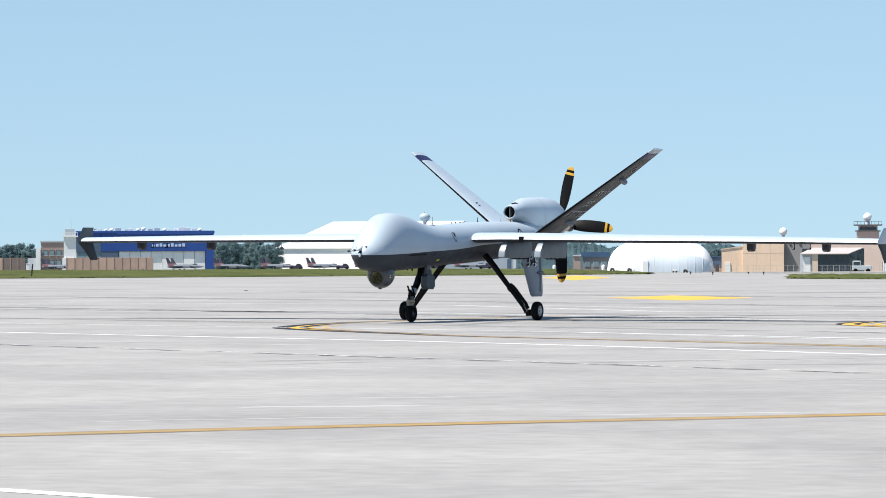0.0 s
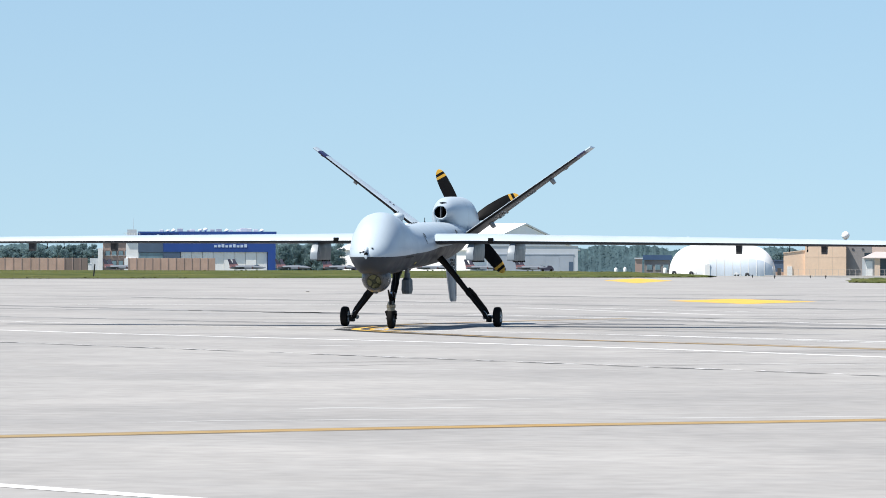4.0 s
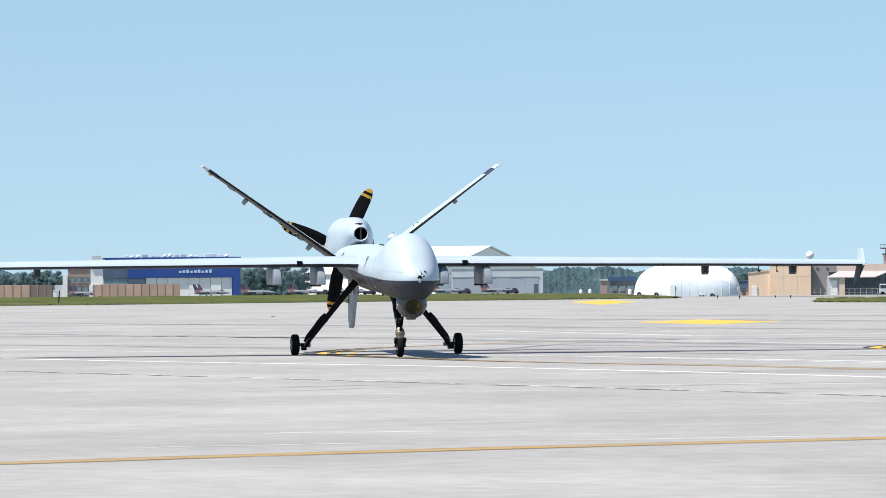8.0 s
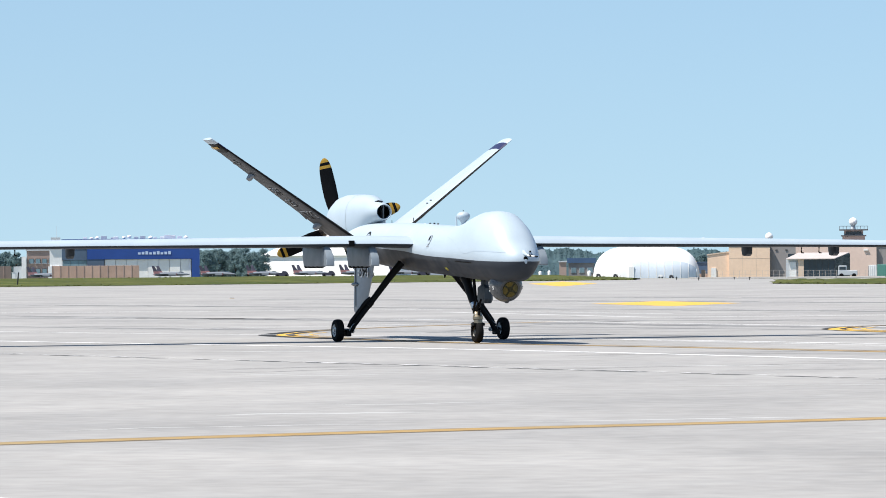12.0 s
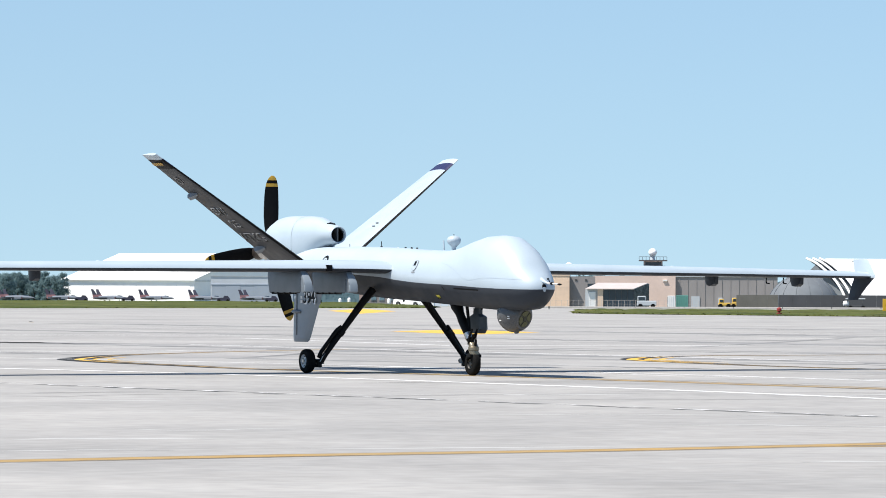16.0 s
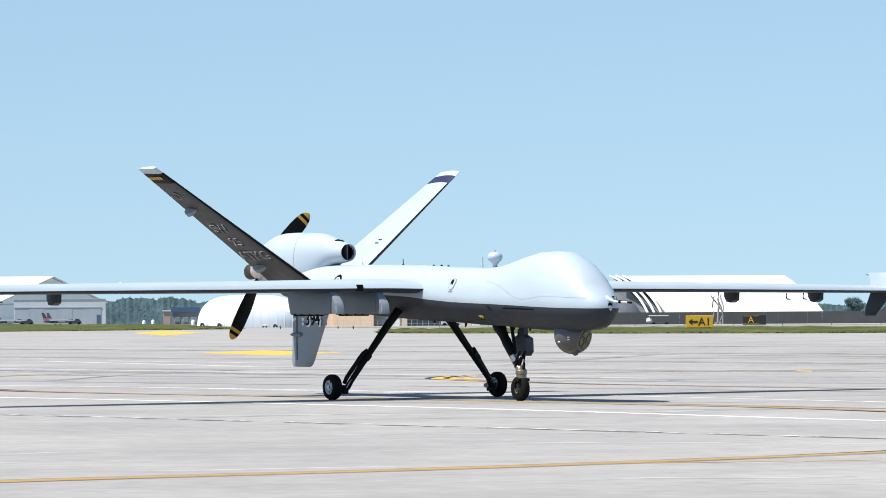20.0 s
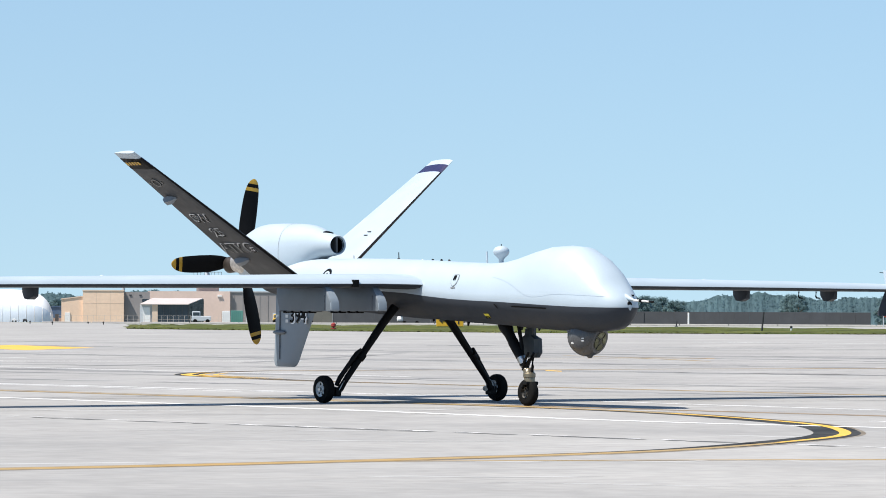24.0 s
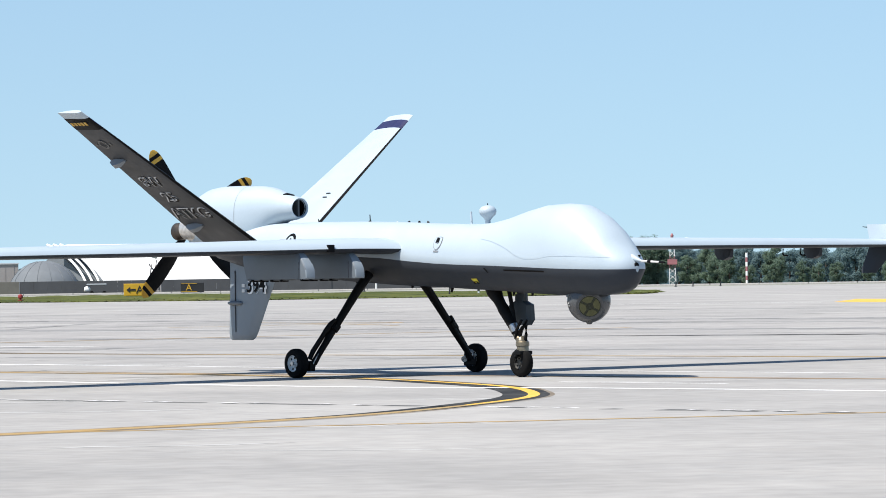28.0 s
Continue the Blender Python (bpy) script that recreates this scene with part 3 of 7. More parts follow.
def cowl_ring(x, z, ry, up_r, low_r):
    """Round above, with flanks that run down into the hull behind the intake."""
    ring = []
    k = min(max((-2.35 - x) / 0.6, 0), 1) * min(max((x + 4.5) / 0.5, 0), 1)
    e = 1 - 0.6 * k
    for i in range(28):
        a = 2 * math.pi * i / 28
        c, sn = math.cos(a), math.sin(a)
        y = ry * abs(c) ** (1 - 0.22 * k) * (1 if c >= 0 else -1) if sn > 0 else ry * abs(c) ** e * (1 if c >= 0 else -1) * (1 + 0.06 * k * -sn)
        ring.append((x, y, z + (up_r if sn > 0 else low_r) * sn))
    return ring


part("engine_cowl", loft([cowl_ring(*c) for c in COWL], caps=False), PAINT, aircraft, smooth=50)
part("cowl_seam", loft([[(x, 1.004 * y, 2.42 + (z - 2.42) * 1.004) for x, y, z in cowl_ring(-3.05 + dx, 2.42, 0.41, 0.405, 0.53)] for dx in (0.004, -0.004)], caps=False), TIP_GREY, aircraft)
part("intake_lip", loft([[(x, r * math.cos(2 * math.pi * i / 24), 2.47 + r * 0.96 * math.sin(2 * math.pi * i / 24)) for i in range(24)] for x, r in ((-2.0, 0.158), (-1.965, 0.166), (-1.95, 0.152), (-1.965, 0.138), (-2.01, 0.133))], caps=False), PAINT, aircraft, smooth=60)
part("intake_duct", loft([[(x, r * math.cos(2 * math.pi * i / 24), 2.47 + r * 0.96 * math.sin(2 * math.pi * i / 24)) for i in range(24)] for x, r in ((-1.98, 0.135), (-2.38, 0.12), (-2.40, 0.005))], caps=False), BLACK, aircraft, "black air intake mouth", smooth=60)
part("intake_vane", box(-2.33, -1.98, -0.012, 0.012, 2.335, 2.605, 0.004), PAINT_DARK, aircraft)
part("top_scoop", loft([[(-2.08, 0, 2.655 + q), (-2.25, 0.085, 2.672 + q), (-2.27, 0, 2.69 + q), (-2.25, -0.085, 2.672 + q)] for q in (-0.02, 0.012)]), BLACK, aircraft, "small black triangular scoop above the intake")
for s in (-1, 1):
    part("exhaust_pipe", lathe([(-0.12, 0.08), (0.0, 0.12), (0.10, 0.128), (0.26, 0.132), (0.34, 0.136), (0.36, 0.125), (0.33, 0.11), (0.10, 0.08)], (-4.30, s * 0.25, 2.175), (-1, s * 0.14, -0.05), 22), HOT, aircraft, "heat-stained metal exhaust stub", smooth=40)
    part("exhaust_sleeve", lathe([(-0.10, 0.19), (0.0, 0.215), (0.12, 0.21), (0.32, 0.165), (0.36, 0.15), (0.37, 0.13)], (-4.10, s * 0.225, 2.21), (-1, s * 0.14, -0.05), 22), SLEEVE, aircraft, "pale streaked metal sleeve round the exhaust", smooth=40)

# wings
WINGS = []
for s in (-1, 1):
    st = [(0.40, 1.06, -0.60, 1.835, 0.26), (0.60, 1.03, -0.60, 1.84, 0.255), (0.85, 1.00, -0.58, 1.845, 0.25), (1.20, 0.965, -0.57, 1.85, 0.245), (1.7, 0.93, -0.55, 1.85, 0.24),
          (3.0, 0.86, -0.51, 1.845, 0.225), (5.0, 0.75, -0.44, 1.84, 0.205), (7.0, 0.635, -0.37, 1.835, 0.185), (8.8, 0.53, -0.30, 1.826, 0.165), (10.055 if s > 0 else 10.11, 0.46, -0.25, 1.82, 0.145)]
    st = [(y, le, te, z - 0.006 - 0.0034 * y, th) for y, le, te, z, th in st]     # slight droop
    droop = Matrix.Translation((0, 0, -0.038))
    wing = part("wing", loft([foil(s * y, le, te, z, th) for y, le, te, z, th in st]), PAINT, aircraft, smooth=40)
    # darker grey on the wing faces that point down
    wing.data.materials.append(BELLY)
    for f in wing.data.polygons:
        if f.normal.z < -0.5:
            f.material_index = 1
    WINGS.append((wing, s))
    # tip plate
    tip = []
    for z, le, te in ((1.37, 0.06, -0.27), (1.42, 0.10, -0.28), (1.62, 0.32, -0.20), (1.79, 0.555, -0.13), (1.835, 0.575, -0.12), (1.88, 0.53, -0.13), (2.0, 0.42, -0.17), (2.12, 0.30, -0.215), (2.145, 0.27, -0.215)):
        th, yy = 0.022, s * ((10.08 if s > 0 else 10.135) + (z - 1.83) * 0.10)
        tip.append([(le, yy, z), (le - 0.08, yy + th, z), ((le + te) / 2, yy + th, z), (te, yy, z), ((le + te) / 2, yy - th, z), (le - 0.08, yy - th, z)])
    # shade painted in: right plate all dark, left plate dark below the wing
    winglet = part("winglet", loft(tip), PAINT if s > 0 else PAINT_DARK, wing, smooth=50, m=droop)
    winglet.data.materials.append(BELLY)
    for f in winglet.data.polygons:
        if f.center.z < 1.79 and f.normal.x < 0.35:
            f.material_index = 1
    for z in (1.40, 1.44, 2.10):
        part("static_wick", tube([((-0.25, s * (10.135 + (z - 1.83) * 0.10), z), 0.009), ((-0.36, s * (10.135 + (z - 1.83) * 0.10), z + 0.01), 0.005)], 5), BLACK, winglet)
    # small hooks under the outer wing
    for y in (7.95, 8.33):
        part("wing_hook", tube([((0.10, s * y, 1.78), 0.016), ((0.09, s * y, 1.70), 0.014), ((0.11, s * y, 1.675), 0.014), ((0.20, s * y, 1.67), 0.011)], 6), BLACK, wing, smooth=40, m=droop)
    part("lead_marking", box(0.76, 0.938, s * 1.68 - 0.055, s * 1.68 + 0.055, 1.79, 1.90, 0.01), BLACK, wing, "black patch on the leading edge")
    part("wing_cap", lathe([(0.0, 0.05), (0.03, 0.045), (0.045, 0.02), (0.048, 0.001)], (0.22, s * 5.8, 1.90), (0, 0, 1), 12), PAINT, wing, smooth=50)
    # trailing edge fairings
    for y, x0 in ((6.855, -0.02), (8.68, 0.08)):
        hp = []
        for x, hgt, w in ((x0 + 0.12, 0.03, 0.03), (x0 + 0.09, 0.12, 0.055), (x0 - 0.03, 0.165, 0.07), (x0 - 0.15, 0.15, 0.06), (x0 - 0.25, 0.06, 0.03)):
            hp.append([(x, s * y + w * c, 1.78 + (0.02 if q else -hgt)) for c, q in ((-1, 1), (1, 1), (0.9, 0), (-0.9, 0))])
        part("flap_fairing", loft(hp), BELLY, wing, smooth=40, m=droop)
    for y in (3.6, 5.1, 7.7, 9.3):
        part("static_wick", tube([((-0.40 + 0.012 * y, s * y, 1.80), 0.008), ((-0.52 + 0.012 * y, s * y, 1.78), 0.004)], 5), BLACK, wing)
    # pylons under the inner wing
    for y in (1.25, 2.14):
        py = []
        for z, x0, x1, w in ((1.83, 0.73, -0.50, 0.03), (1.79, 0.83, -0.50, 0.055), (1.72, 0.91, -0.50, 0.077), (1.62, 1.00, -0.48, 0.085), (1.55, 1.04, -0.46, 0.085), (1.44, 1.05, -0.42, 0.085), (1.42, 1.04, -0.42, 0.082)):
            py.append([(x0, s * y, z), (x0 - 0.008, s * y + w * 0.86, z), (x0 - 0.025, s * y + w * 0.98, z), (x0 - 0.12, s * y + w, z), (x0 - 0.6, s * y + w, z), (x1, s * y + w * 0.4, z),
                       (x1, s * y - w * 0.4, z), (x0 - 0.6, s * y - w, z), (x0 - 0.12, s * y - w, z), (x0 - 0.025, s * y - w * 0.98, z), (x0 - 0.008, s * y - w * 0.86, z)])
        pylon = part("pylon", loft(py), PYLON, wing, "blue-grey store pylon with sunlight painted on its sloping nose", smooth=30)
        # sunlight painted in: front faces take a lighter tone than the sides
        pylon.data.materials.append(NOSE_SUNLIT)
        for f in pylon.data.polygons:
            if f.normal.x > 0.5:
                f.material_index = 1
        part("pylon_seam", box(0.865, 0.875, s * y - 0.0875, s * y + 0.0875, 1.43, 1.66), BALLGREY, pylon)
        part("rack_rail", box(-0.38, 0.62, s * y - 0.045, s * y + 0.045, 1.405, 1.425, 0.005), PAINT_DARK, pylon)
        for x in (-0.25, -0.05, 0.2, 0.42):
            part("sway_brace", box(x - 0.022, x + 0.022, s * y - 0.07, s * y + 0.07, 1.385, 1.42, 0.01), BLACK, pylon)

# V tail
for s in (-1, 1):
    root, tipp = Vector((-2.40, 0.38, 1.93)), Vector((-3.10, 3.11, 3.90))
    d = (tipp - root)
    up = Vector((0, -math.sin(radians(35.8)), math.cos(radians(35.8))))

    def tail_ring(k):
        le = root + d * k
        chord = 1.36 + (0.61 - 1.36) * k
        th = 0.125 + (0.06 - 0.125) * k
        pts = []
        for x, y, z in foil(0, 0, -chord, 0, th):
            q = Vector((le.x + x, le.y, le.z)) + up * (z * (0.85 if z > 0 else 1.4))
            pts.append((q.x, s * q.y, q.z))
        return pts
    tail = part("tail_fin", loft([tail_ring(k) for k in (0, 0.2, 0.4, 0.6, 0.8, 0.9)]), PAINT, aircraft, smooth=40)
    # darker grey on the fin faces that point down
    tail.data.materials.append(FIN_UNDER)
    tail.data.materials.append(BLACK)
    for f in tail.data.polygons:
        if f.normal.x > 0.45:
            f.material_index = 2     # black along the leading edge
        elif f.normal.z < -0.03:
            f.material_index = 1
    part("tail_band", loft([tail_ring(k) for k in (0.9, 0.965)]), NAVY, tail, "dark navy band near the tip", smooth=40)
    part("tail_tip", loft([tail_ring(k) for k in (0.965, 1.0, 1.008)]), PAINT, tail, "pale fin tip", smooth=40)
    if s < 0:
        part("tip_plate", loft([[(x, y, z - 0.004) for x, y, z in tail_ring(k)] for k in (0.885, 0.965)]), BLACK, tail, "black underside band", smooth=40)
        q = root + d * 0.937 - up * 0.045
        for n in range(5):
            e0, e1 = 0.10 + n * 0.19, 0.10 + n * 0.19 + 0.13
            part("tip_bar", loft([[(q.x - 0.10 - 0.44 * e, s * (q.y + g * 0.81), q.z + g * 0.585 - 0.004 * t_) for e, g in ((e0, -0.035), (e1, -0.035), (e1, 0.035), (e0, 0.035))] for t_ in (0, 1)]), YELLOW_TIP, tail, "yellow letter bar")
    # hinge fairings under the fin
    for k, ln in ((0.17, 0.36), (0.66, 0.32)):
        le = root + d * k
        c = Vector((le.x - (1.40 - 0.77 * k) * 0.70, le.y, le.z)) - up * 0.03
        fr = []
        for dx, dep, w in ((ln * 0.55, 0.02, 0.02), (ln * 0.3, 0.09, 0.045), (-ln * 0.1, 0.115, 0.05), (-ln * 0.55, 0.04, 0.02)):
            ring = []
            for a, q in ((-1, 0), (1, 0), (0.8, 1), (-0.8, 1)):
                v = c + Vector((dx, 0, 0)) + Vector((0, math.cos(radians(35.8)), math.sin(radians(35.8)))) * a * w - up * (dep * q)
                ring.append((v.x, s * v.y, v.z))
            fr.append(ring)
        part("hinge_fairing", loft(fr), TIP_GREY, tail, smooth=40)
    # lettering on the underside
    low = -up
    # rows of dark letters
    for k, body, size in ((0.26, "ATKG", 0.345), (0.38, "25", 0.31), (0.495, "SW", 0.31)):
        le = root + d * k
        chord = 1.40 - 0.77 * k
        c = Vector((le.x - chord * (0.46 if body == "ATKG" else 0.5), le.y, le.z)) + low * (0.37 * (0.125 - 0.065 * k) + 0.002)
        c.y *= s
        nrm = Vector((low.x, low.y * s, low.z))
        xa = Vector((1, 0, 0)) if s < 0 else Vector((-1, 0, 0))
        ya = nrm.cross(xa)
        for mat, shift, lift in ((BALLGREY_PALE, 0.012, 0.0), (BLACK, 0.0, 0.003)):
            me = text_mesh(body, size, 0.002, 0.012 if mat is BALLGREY_PALE else 0.0)
            me.materials.clear()
            me.materials.append(mat)
            ob = new("fin_lettering", me)
            ob.parent = tail
            ob.matrix_basis = Matrix.Translation(c + nrm * lift - xa * shift + ya * shift * 0.6) @ Matrix((xa, ya, nrm)).transposed().to_4x4()
    # faint winged emblem near the tip
    le = root + d * 0.78
    nrm = Vector((low.x, low.y * s, low.z))
    c = Vector((le.x - 0.45, s * le.y, le.z)) + nrm * 0.028
    part("fin_emblem", lathe([(0.0, 0.07), (0.008, 0.07), (0.008, 0.10), (0.0, 0.10)], c, nrm, 18, caps=False), BALLGREY, tail, "faint grey ring emblem")
    for q in (-1, 1):
        cc = c + Vector((q * 0.17, 0, 0))
        part("emblem_bar", lathe([(0.0, 0.03), (0.008, 0.03), (0.008, 0.002)], cc, nrm, 8), BALLGREY, tail)
    # small dark strips on the upper side
    for k in (0.34, 0.37):
        le = root + d * k
        c = Vector((le.x - (1.40 - 0.77 * k) * 0.3, le.y, le.z)) + up * 0.062
        part("skin_strip", box(-0.045, 0.045, -0.008, 0.008, -0.01, 0.008), BAR, tail, m=Matrix.Translation((c.x, s * c.y, c.z)) @ Matrix.Rotation(s * radians(35.8), 4, "X"))

# fin below the tail
fin = []
for z, le, te, th in ((1.72, -2.35, -3.70, 0.07), (1.42, -2.57, -3.70, 0.065), (1.0, -2.80, -3.72, 0.055), (0.60, -3.03, -3.74, 0.042), (0.53, -3.09, -3.72, 0.038), (0.50, -3.16, -3.68, 0.02)):
    c = le - te
    fin.append([(le, 0, z), (le - 0.08 * c, th * 0.7, z), (le - 0.3 * c, th, z), (le - 0.65 * c, th * 0.8, z), (te, 0.006, z), (te, -0.006, z), (le - 0.65 * c, -th * 0.8, z), (le - 0.3 * c, -th, z), (le - 0.08 * c, -th * 0.7, z)])
vf = part("ventral_fin", loft(fin), material("fin_blue_grey_paint", (0.185, 0.22, 0.25), 0.45, vary=0.05, scale=3), aircraft, "blue-grey fin under the tail", smooth=40)
for s in (-1, 1):
    part("rudder_seam", box(-3.545, -3.537, s * 0.034 - 0.008, s * 0.034 + 0.008, 0.62, 1.55, 0.0), BAR, vf)
    part("rudder_actuator", lathe([(0, 0.008), (0.05, 0.032), (0.26, 0.036), (0.34, 0.02), (0.36, 0.004)], (-3.34, s * 0.06, 1.06), (-1, 0, 0), 12), PYLON, vf, smooth=50)
    for mat, shift, lift in ((WHITE_EDGE, 0.026, 0.067), (BLACK, 0.0, 0.0710)):
        me = text_mesh("394", 0.32, 0.003, 0.010 if mat is WHITE_EDGE else 0.004)
        me.materials.clear()
        me.materials.append(mat)
        num = new("fin_number", me)
        num.parent = vf
        num.matrix_basis = pose(-2.98 + shift * (1 if s < 0 else -1), s * lift, 1.32 - shift * 0.6, 90, 0, 0 if s < 0 else 180)
    for z in (1.22, 1.30):
        part("number_bar", box(-3.34, -3.27, s * 0.055 - 0.008, s * 0.055 + 0.008, z, z + 0.05, 0.0), RIM, vf)

# propeller behind the tail
prop = part("propeller", lathe([(0.34, 0.0), (0.30, 0.05), (0.2, 0.10), (0.06, 0.155), (-0.06, 0.17), (-0.12, 0.17)], (0, 0, 0), (-1, 0, 0), 24), PAINT_DARK, aircraft, "dark propeller hub with four black blades", smooth=45, m=pose(-4.70, 0, 2.21))


def blade_ring(r, chord, pitch, thick, sweep):
    c, sn = math.cos(radians(pitch)), math.sin(radians(pitch))
    pts = []
    for u, v in ((0.5, 0), (0.40, 0.75), (0.15, 1), (-0.15, 0.85), (-0.5, 0), (-0.2, -0.5), (0.1, -0.6), (0.38, -0.5)):
        a, b = (u + sweep) * chord, v * thick
        pts.append((b * c + a * sn, a * c - b * sn, r))
    return pts


BLADES = []
for i in range(4):
    rings = [(0.10, 0.11, 40, 0.045, 0), (0.20, 0.14, 34, 0.040, 0), (0.32, 0.20, 27, 0.032, 0.0), (0.45, 0.255, 20, 0.026, 0.0), (0.62, 0.285, 14, 0.021, 0.0), (0.82, 0.29, 10, 0.017, 0.0),
             (1.0, 0.28, 8, 0.014, 0.0), (1.12, 0.265, 7, 0.012, 0.01), (1.185, 0.25, 6, 0.011, 0.02), (1.245, 0.228, 6, 0.010, 0.035), (1.305, 0.19, 5, 0.009, 0.06), (1.345, 0.145, 5, 0.008, 0.10),
             (1.375, 0.09, 5, 0.006, 0.2), (1.392, 0.035, 5, 0.004, 0.5)]
    bl = part("blade", loft([blade_ring(*r) for r in rings]), BLACK, prop, "black propeller blade with yellow tip bands", smooth=40, m=pose(0, 0, 0, 90 * i - 90, 0, 0))
    bl.data.materials.append(YELLOW_TIP)
    for f in bl.data.polygons:
        zc = f.center.z
        if 1.185 < zc < 1.245 or 1.305 < zc:
            f.material_index = 1
    BLADES.append(bl)


# landing gear
def wheel(name, m, radius, width, rim_mat, parent, ratio=0.565):
    w = width / 2
    t = part(name, lathe([(-w, radius * ratio), (-w * 1.0, radius * 0.74), (-w * 0.86, radius * 0.92), (-w * 0.5, radius * 0.99), (0, radius), (w * 0.5, radius * 0.99), (w * 0.86, radius * 0.92), (w, radius * 0.74), (w, radius * ratio), (w * 0.6, radius * ratio * 0.96), (-w * 0.6, radius * ratio * 0.96), (-w, radius * ratio)], (0, 0, 0), (0, 1, 0), 32, caps=False), RUBBER, parent, "black rubber tyre", smooth=45, m=m)
    part("rim", lathe([(-w * 0.78, 0.01), (-w * 0.78, radius * ratio * 0.39), (-w * 0.5, radius * ratio * 0.53), (-w * 0.62, radius * ratio * 0.88), (-w * 0.92, radius * ratio), (w * 0.92, radius * ratio), (w * 0.62, radius * ratio * 0.88), (w * 0.5, radius * ratio * 0.53), (w * 0.78, radius * ratio * 0.39), (w * 0.78, 0.01)], (0, 0, 0), (0, 1, 0), 24), rim_mat, t, "pale metal wheel rim", smooth=35)
    for k in range(6):
        a = math.pi * k / 3
        part("rim_hole", lathe([(-w * 0.64, 0.001), (-w * 0.64, radius * ratio * 0.13), (w * 0.64, radius * ratio * 0.13), (w * 0.64, 0.001)], (radius * ratio * 0.69 * math.cos(a), 0, radius * ratio * 0.69 * math.sin(a)), (0, 1, 0), 8), GEAR, t)
    return t


WHEELS = []
GEAR_X, NOSE_X = 0.07, 0.035
for s in (-1, 1):
    leg = part("main_leg", tube([((0.15, s * 0.44, 1.48), 0.075), ((0.145, s * 0.67, 1.22), 0.066), ((0.14, s * 1.15, 0.62), 0.052), ((0.14, s * 1.38, 0.33), 0.046), ((0.12, s * 1.45, 0.21), 0.05)], 10), GEAR, aircraft, "dark splayed main gear leg", smooth=45, m=pose(GEAR_X, 0, 0))
    part("shock_strut", tube([((0.16, s * 1.07, 0.83), 0.03), ((0.12, s * 1.13, 0.76), 0.044), ((0.11, s * 1.21, 0.665), 0.044), ((0.10, s * 1.23, 0.64), 0.036), ((0.07, s * 1.425, 0.38), 0.038), ((0.06, s * 1.48, 0.27), 0.033)], 10), GEAR, leg, smooth=45)
    part("strut_clamp", lathe([(-0.05, 0.045), (-0.05, 0.058), (0.05, 0.058), (0.05, 0.045)], (0.17, s * 1.08, 0.71), (-0.06, s * 0.5, -0.58), 10), GEAR, leg, smooth=30)
    part("axle", tube([((0.08, s * 1.38, 0.20), 0.045), ((0.0, s * 1.48, 0.213), 0.04), ((0.0, s * 1.76, 0.213), 0.03)], 10), STEEL, leg, smooth=45)
    part("brake_caliper", box(-0.02, 0.16, s * 1.50 - 0.05, s * 1.50 + 0.05, 0.10, 0.24, 0.02), GEAR, leg)
    part("brake_hose", tube([((0.16, s * 1.38, 0.36), 0.008), ((0.20, s * 1.46, 0.30), 0.008), ((0.17, s * 1.50, 0.20), 0.008)], 6), STEEL, leg, smooth=45)
    WHEELS.append((wheel("main_wheel", pose(GEAR_X, s * 1.671, 0.213), 0.213, 0.155, RIM, aircraft), (GEAR_X, s * 1.671, 0.213), 0.213))
nose_leg = part("nose_leg", tube([((2.38, 0, 1.34), 0.115), ((2.47, 0, 1.19), 0.11), ((2.56, 0, 1.08), 0.08), ((2.62, 0, 1.0), 0.076), ((2.66, 0, 0.955), 0.084), ((2.70, 0, 0.90), 0.078), ((2.84, 0, 0.74), 0.072), ((2.93, 0, 0.60), 0.052)], 14), GEAR, aircraft, "dark sloping nose gear leg", smooth=45, m=pose(NOSE_X, 0, 0))
part("lower_strut", tube([((2.90, 0, 0.64), 0.05), ((2.98, 0, 0.53), 0.05), ((3.04, 0, 0.51), 0.085), ((3.06, 0, 0.48), 0.088), ((3.07, 0, 0.36), 0.08), ((3.07, 0, 0.33), 0.09)], 12), BRASS, nose_leg, "brownish bare metal lower strut", smooth=40)
part("torque_link", tube([((2.96, 0, 0.56), 0.03), ((3.06, 0, 0.70), 0.025), ((3.14, 0, 0.72), 0.03), ((3.14, 0, 0.60), 0.022), ((3.10, 0, 0.46), 0.03)], 8), GEAR, nose_leg, smooth=45)
part("drag_brace", tube([((2.72, 0.05, 1.24), 0.03), ((2.80, 0.05, 0.92), 0.03), ((2.86, 0.03, 0.76), 0.025)], 8), GEAR, nose_leg, smooth=45)
part("fork_crown", box(3.0, 3.14, -0.115, 0.115, 0.315, 0.37, 0.015), GEAR, nose_leg)
part("strut_collar", lathe([(0, 0.075), (0.02, 0.095), (0.07, 0.095), (0.09, 0.075)], (3.06, 0, 0.51), (0, 0, -1), 14), BRASS, nose_leg, "brass-coloured collar", smooth=40)
part("leg_sleeve", tube([((2.86, 0, 0.73), 0.073), ((2.915, 0, 0.63), 0.066)], 12), STEEL, nose_leg, "bare steel sleeve", smooth=45)
for s in (-1, 1):
    part("link_arm", tube([((3.10, s * 0.05, 0.80), 0.02), ((2.99, s * 0.05, 0.66), 0.022), ((2.95, s * 0.04, 0.54), 0.02)], 6), GEAR, nose_leg)
for s in (-1, 1):
    part("fork_arm", tube([((3.07, s * 0.03, 0.36), 0.035), ((3.05, s * 0.085, 0.36), 0.03), ((3.02, s * 0.095, 0.28), 0.028), ((3.03, s * 0.095, 0.20), 0.03)], 8), GEAR, nose_leg, smooth=45)
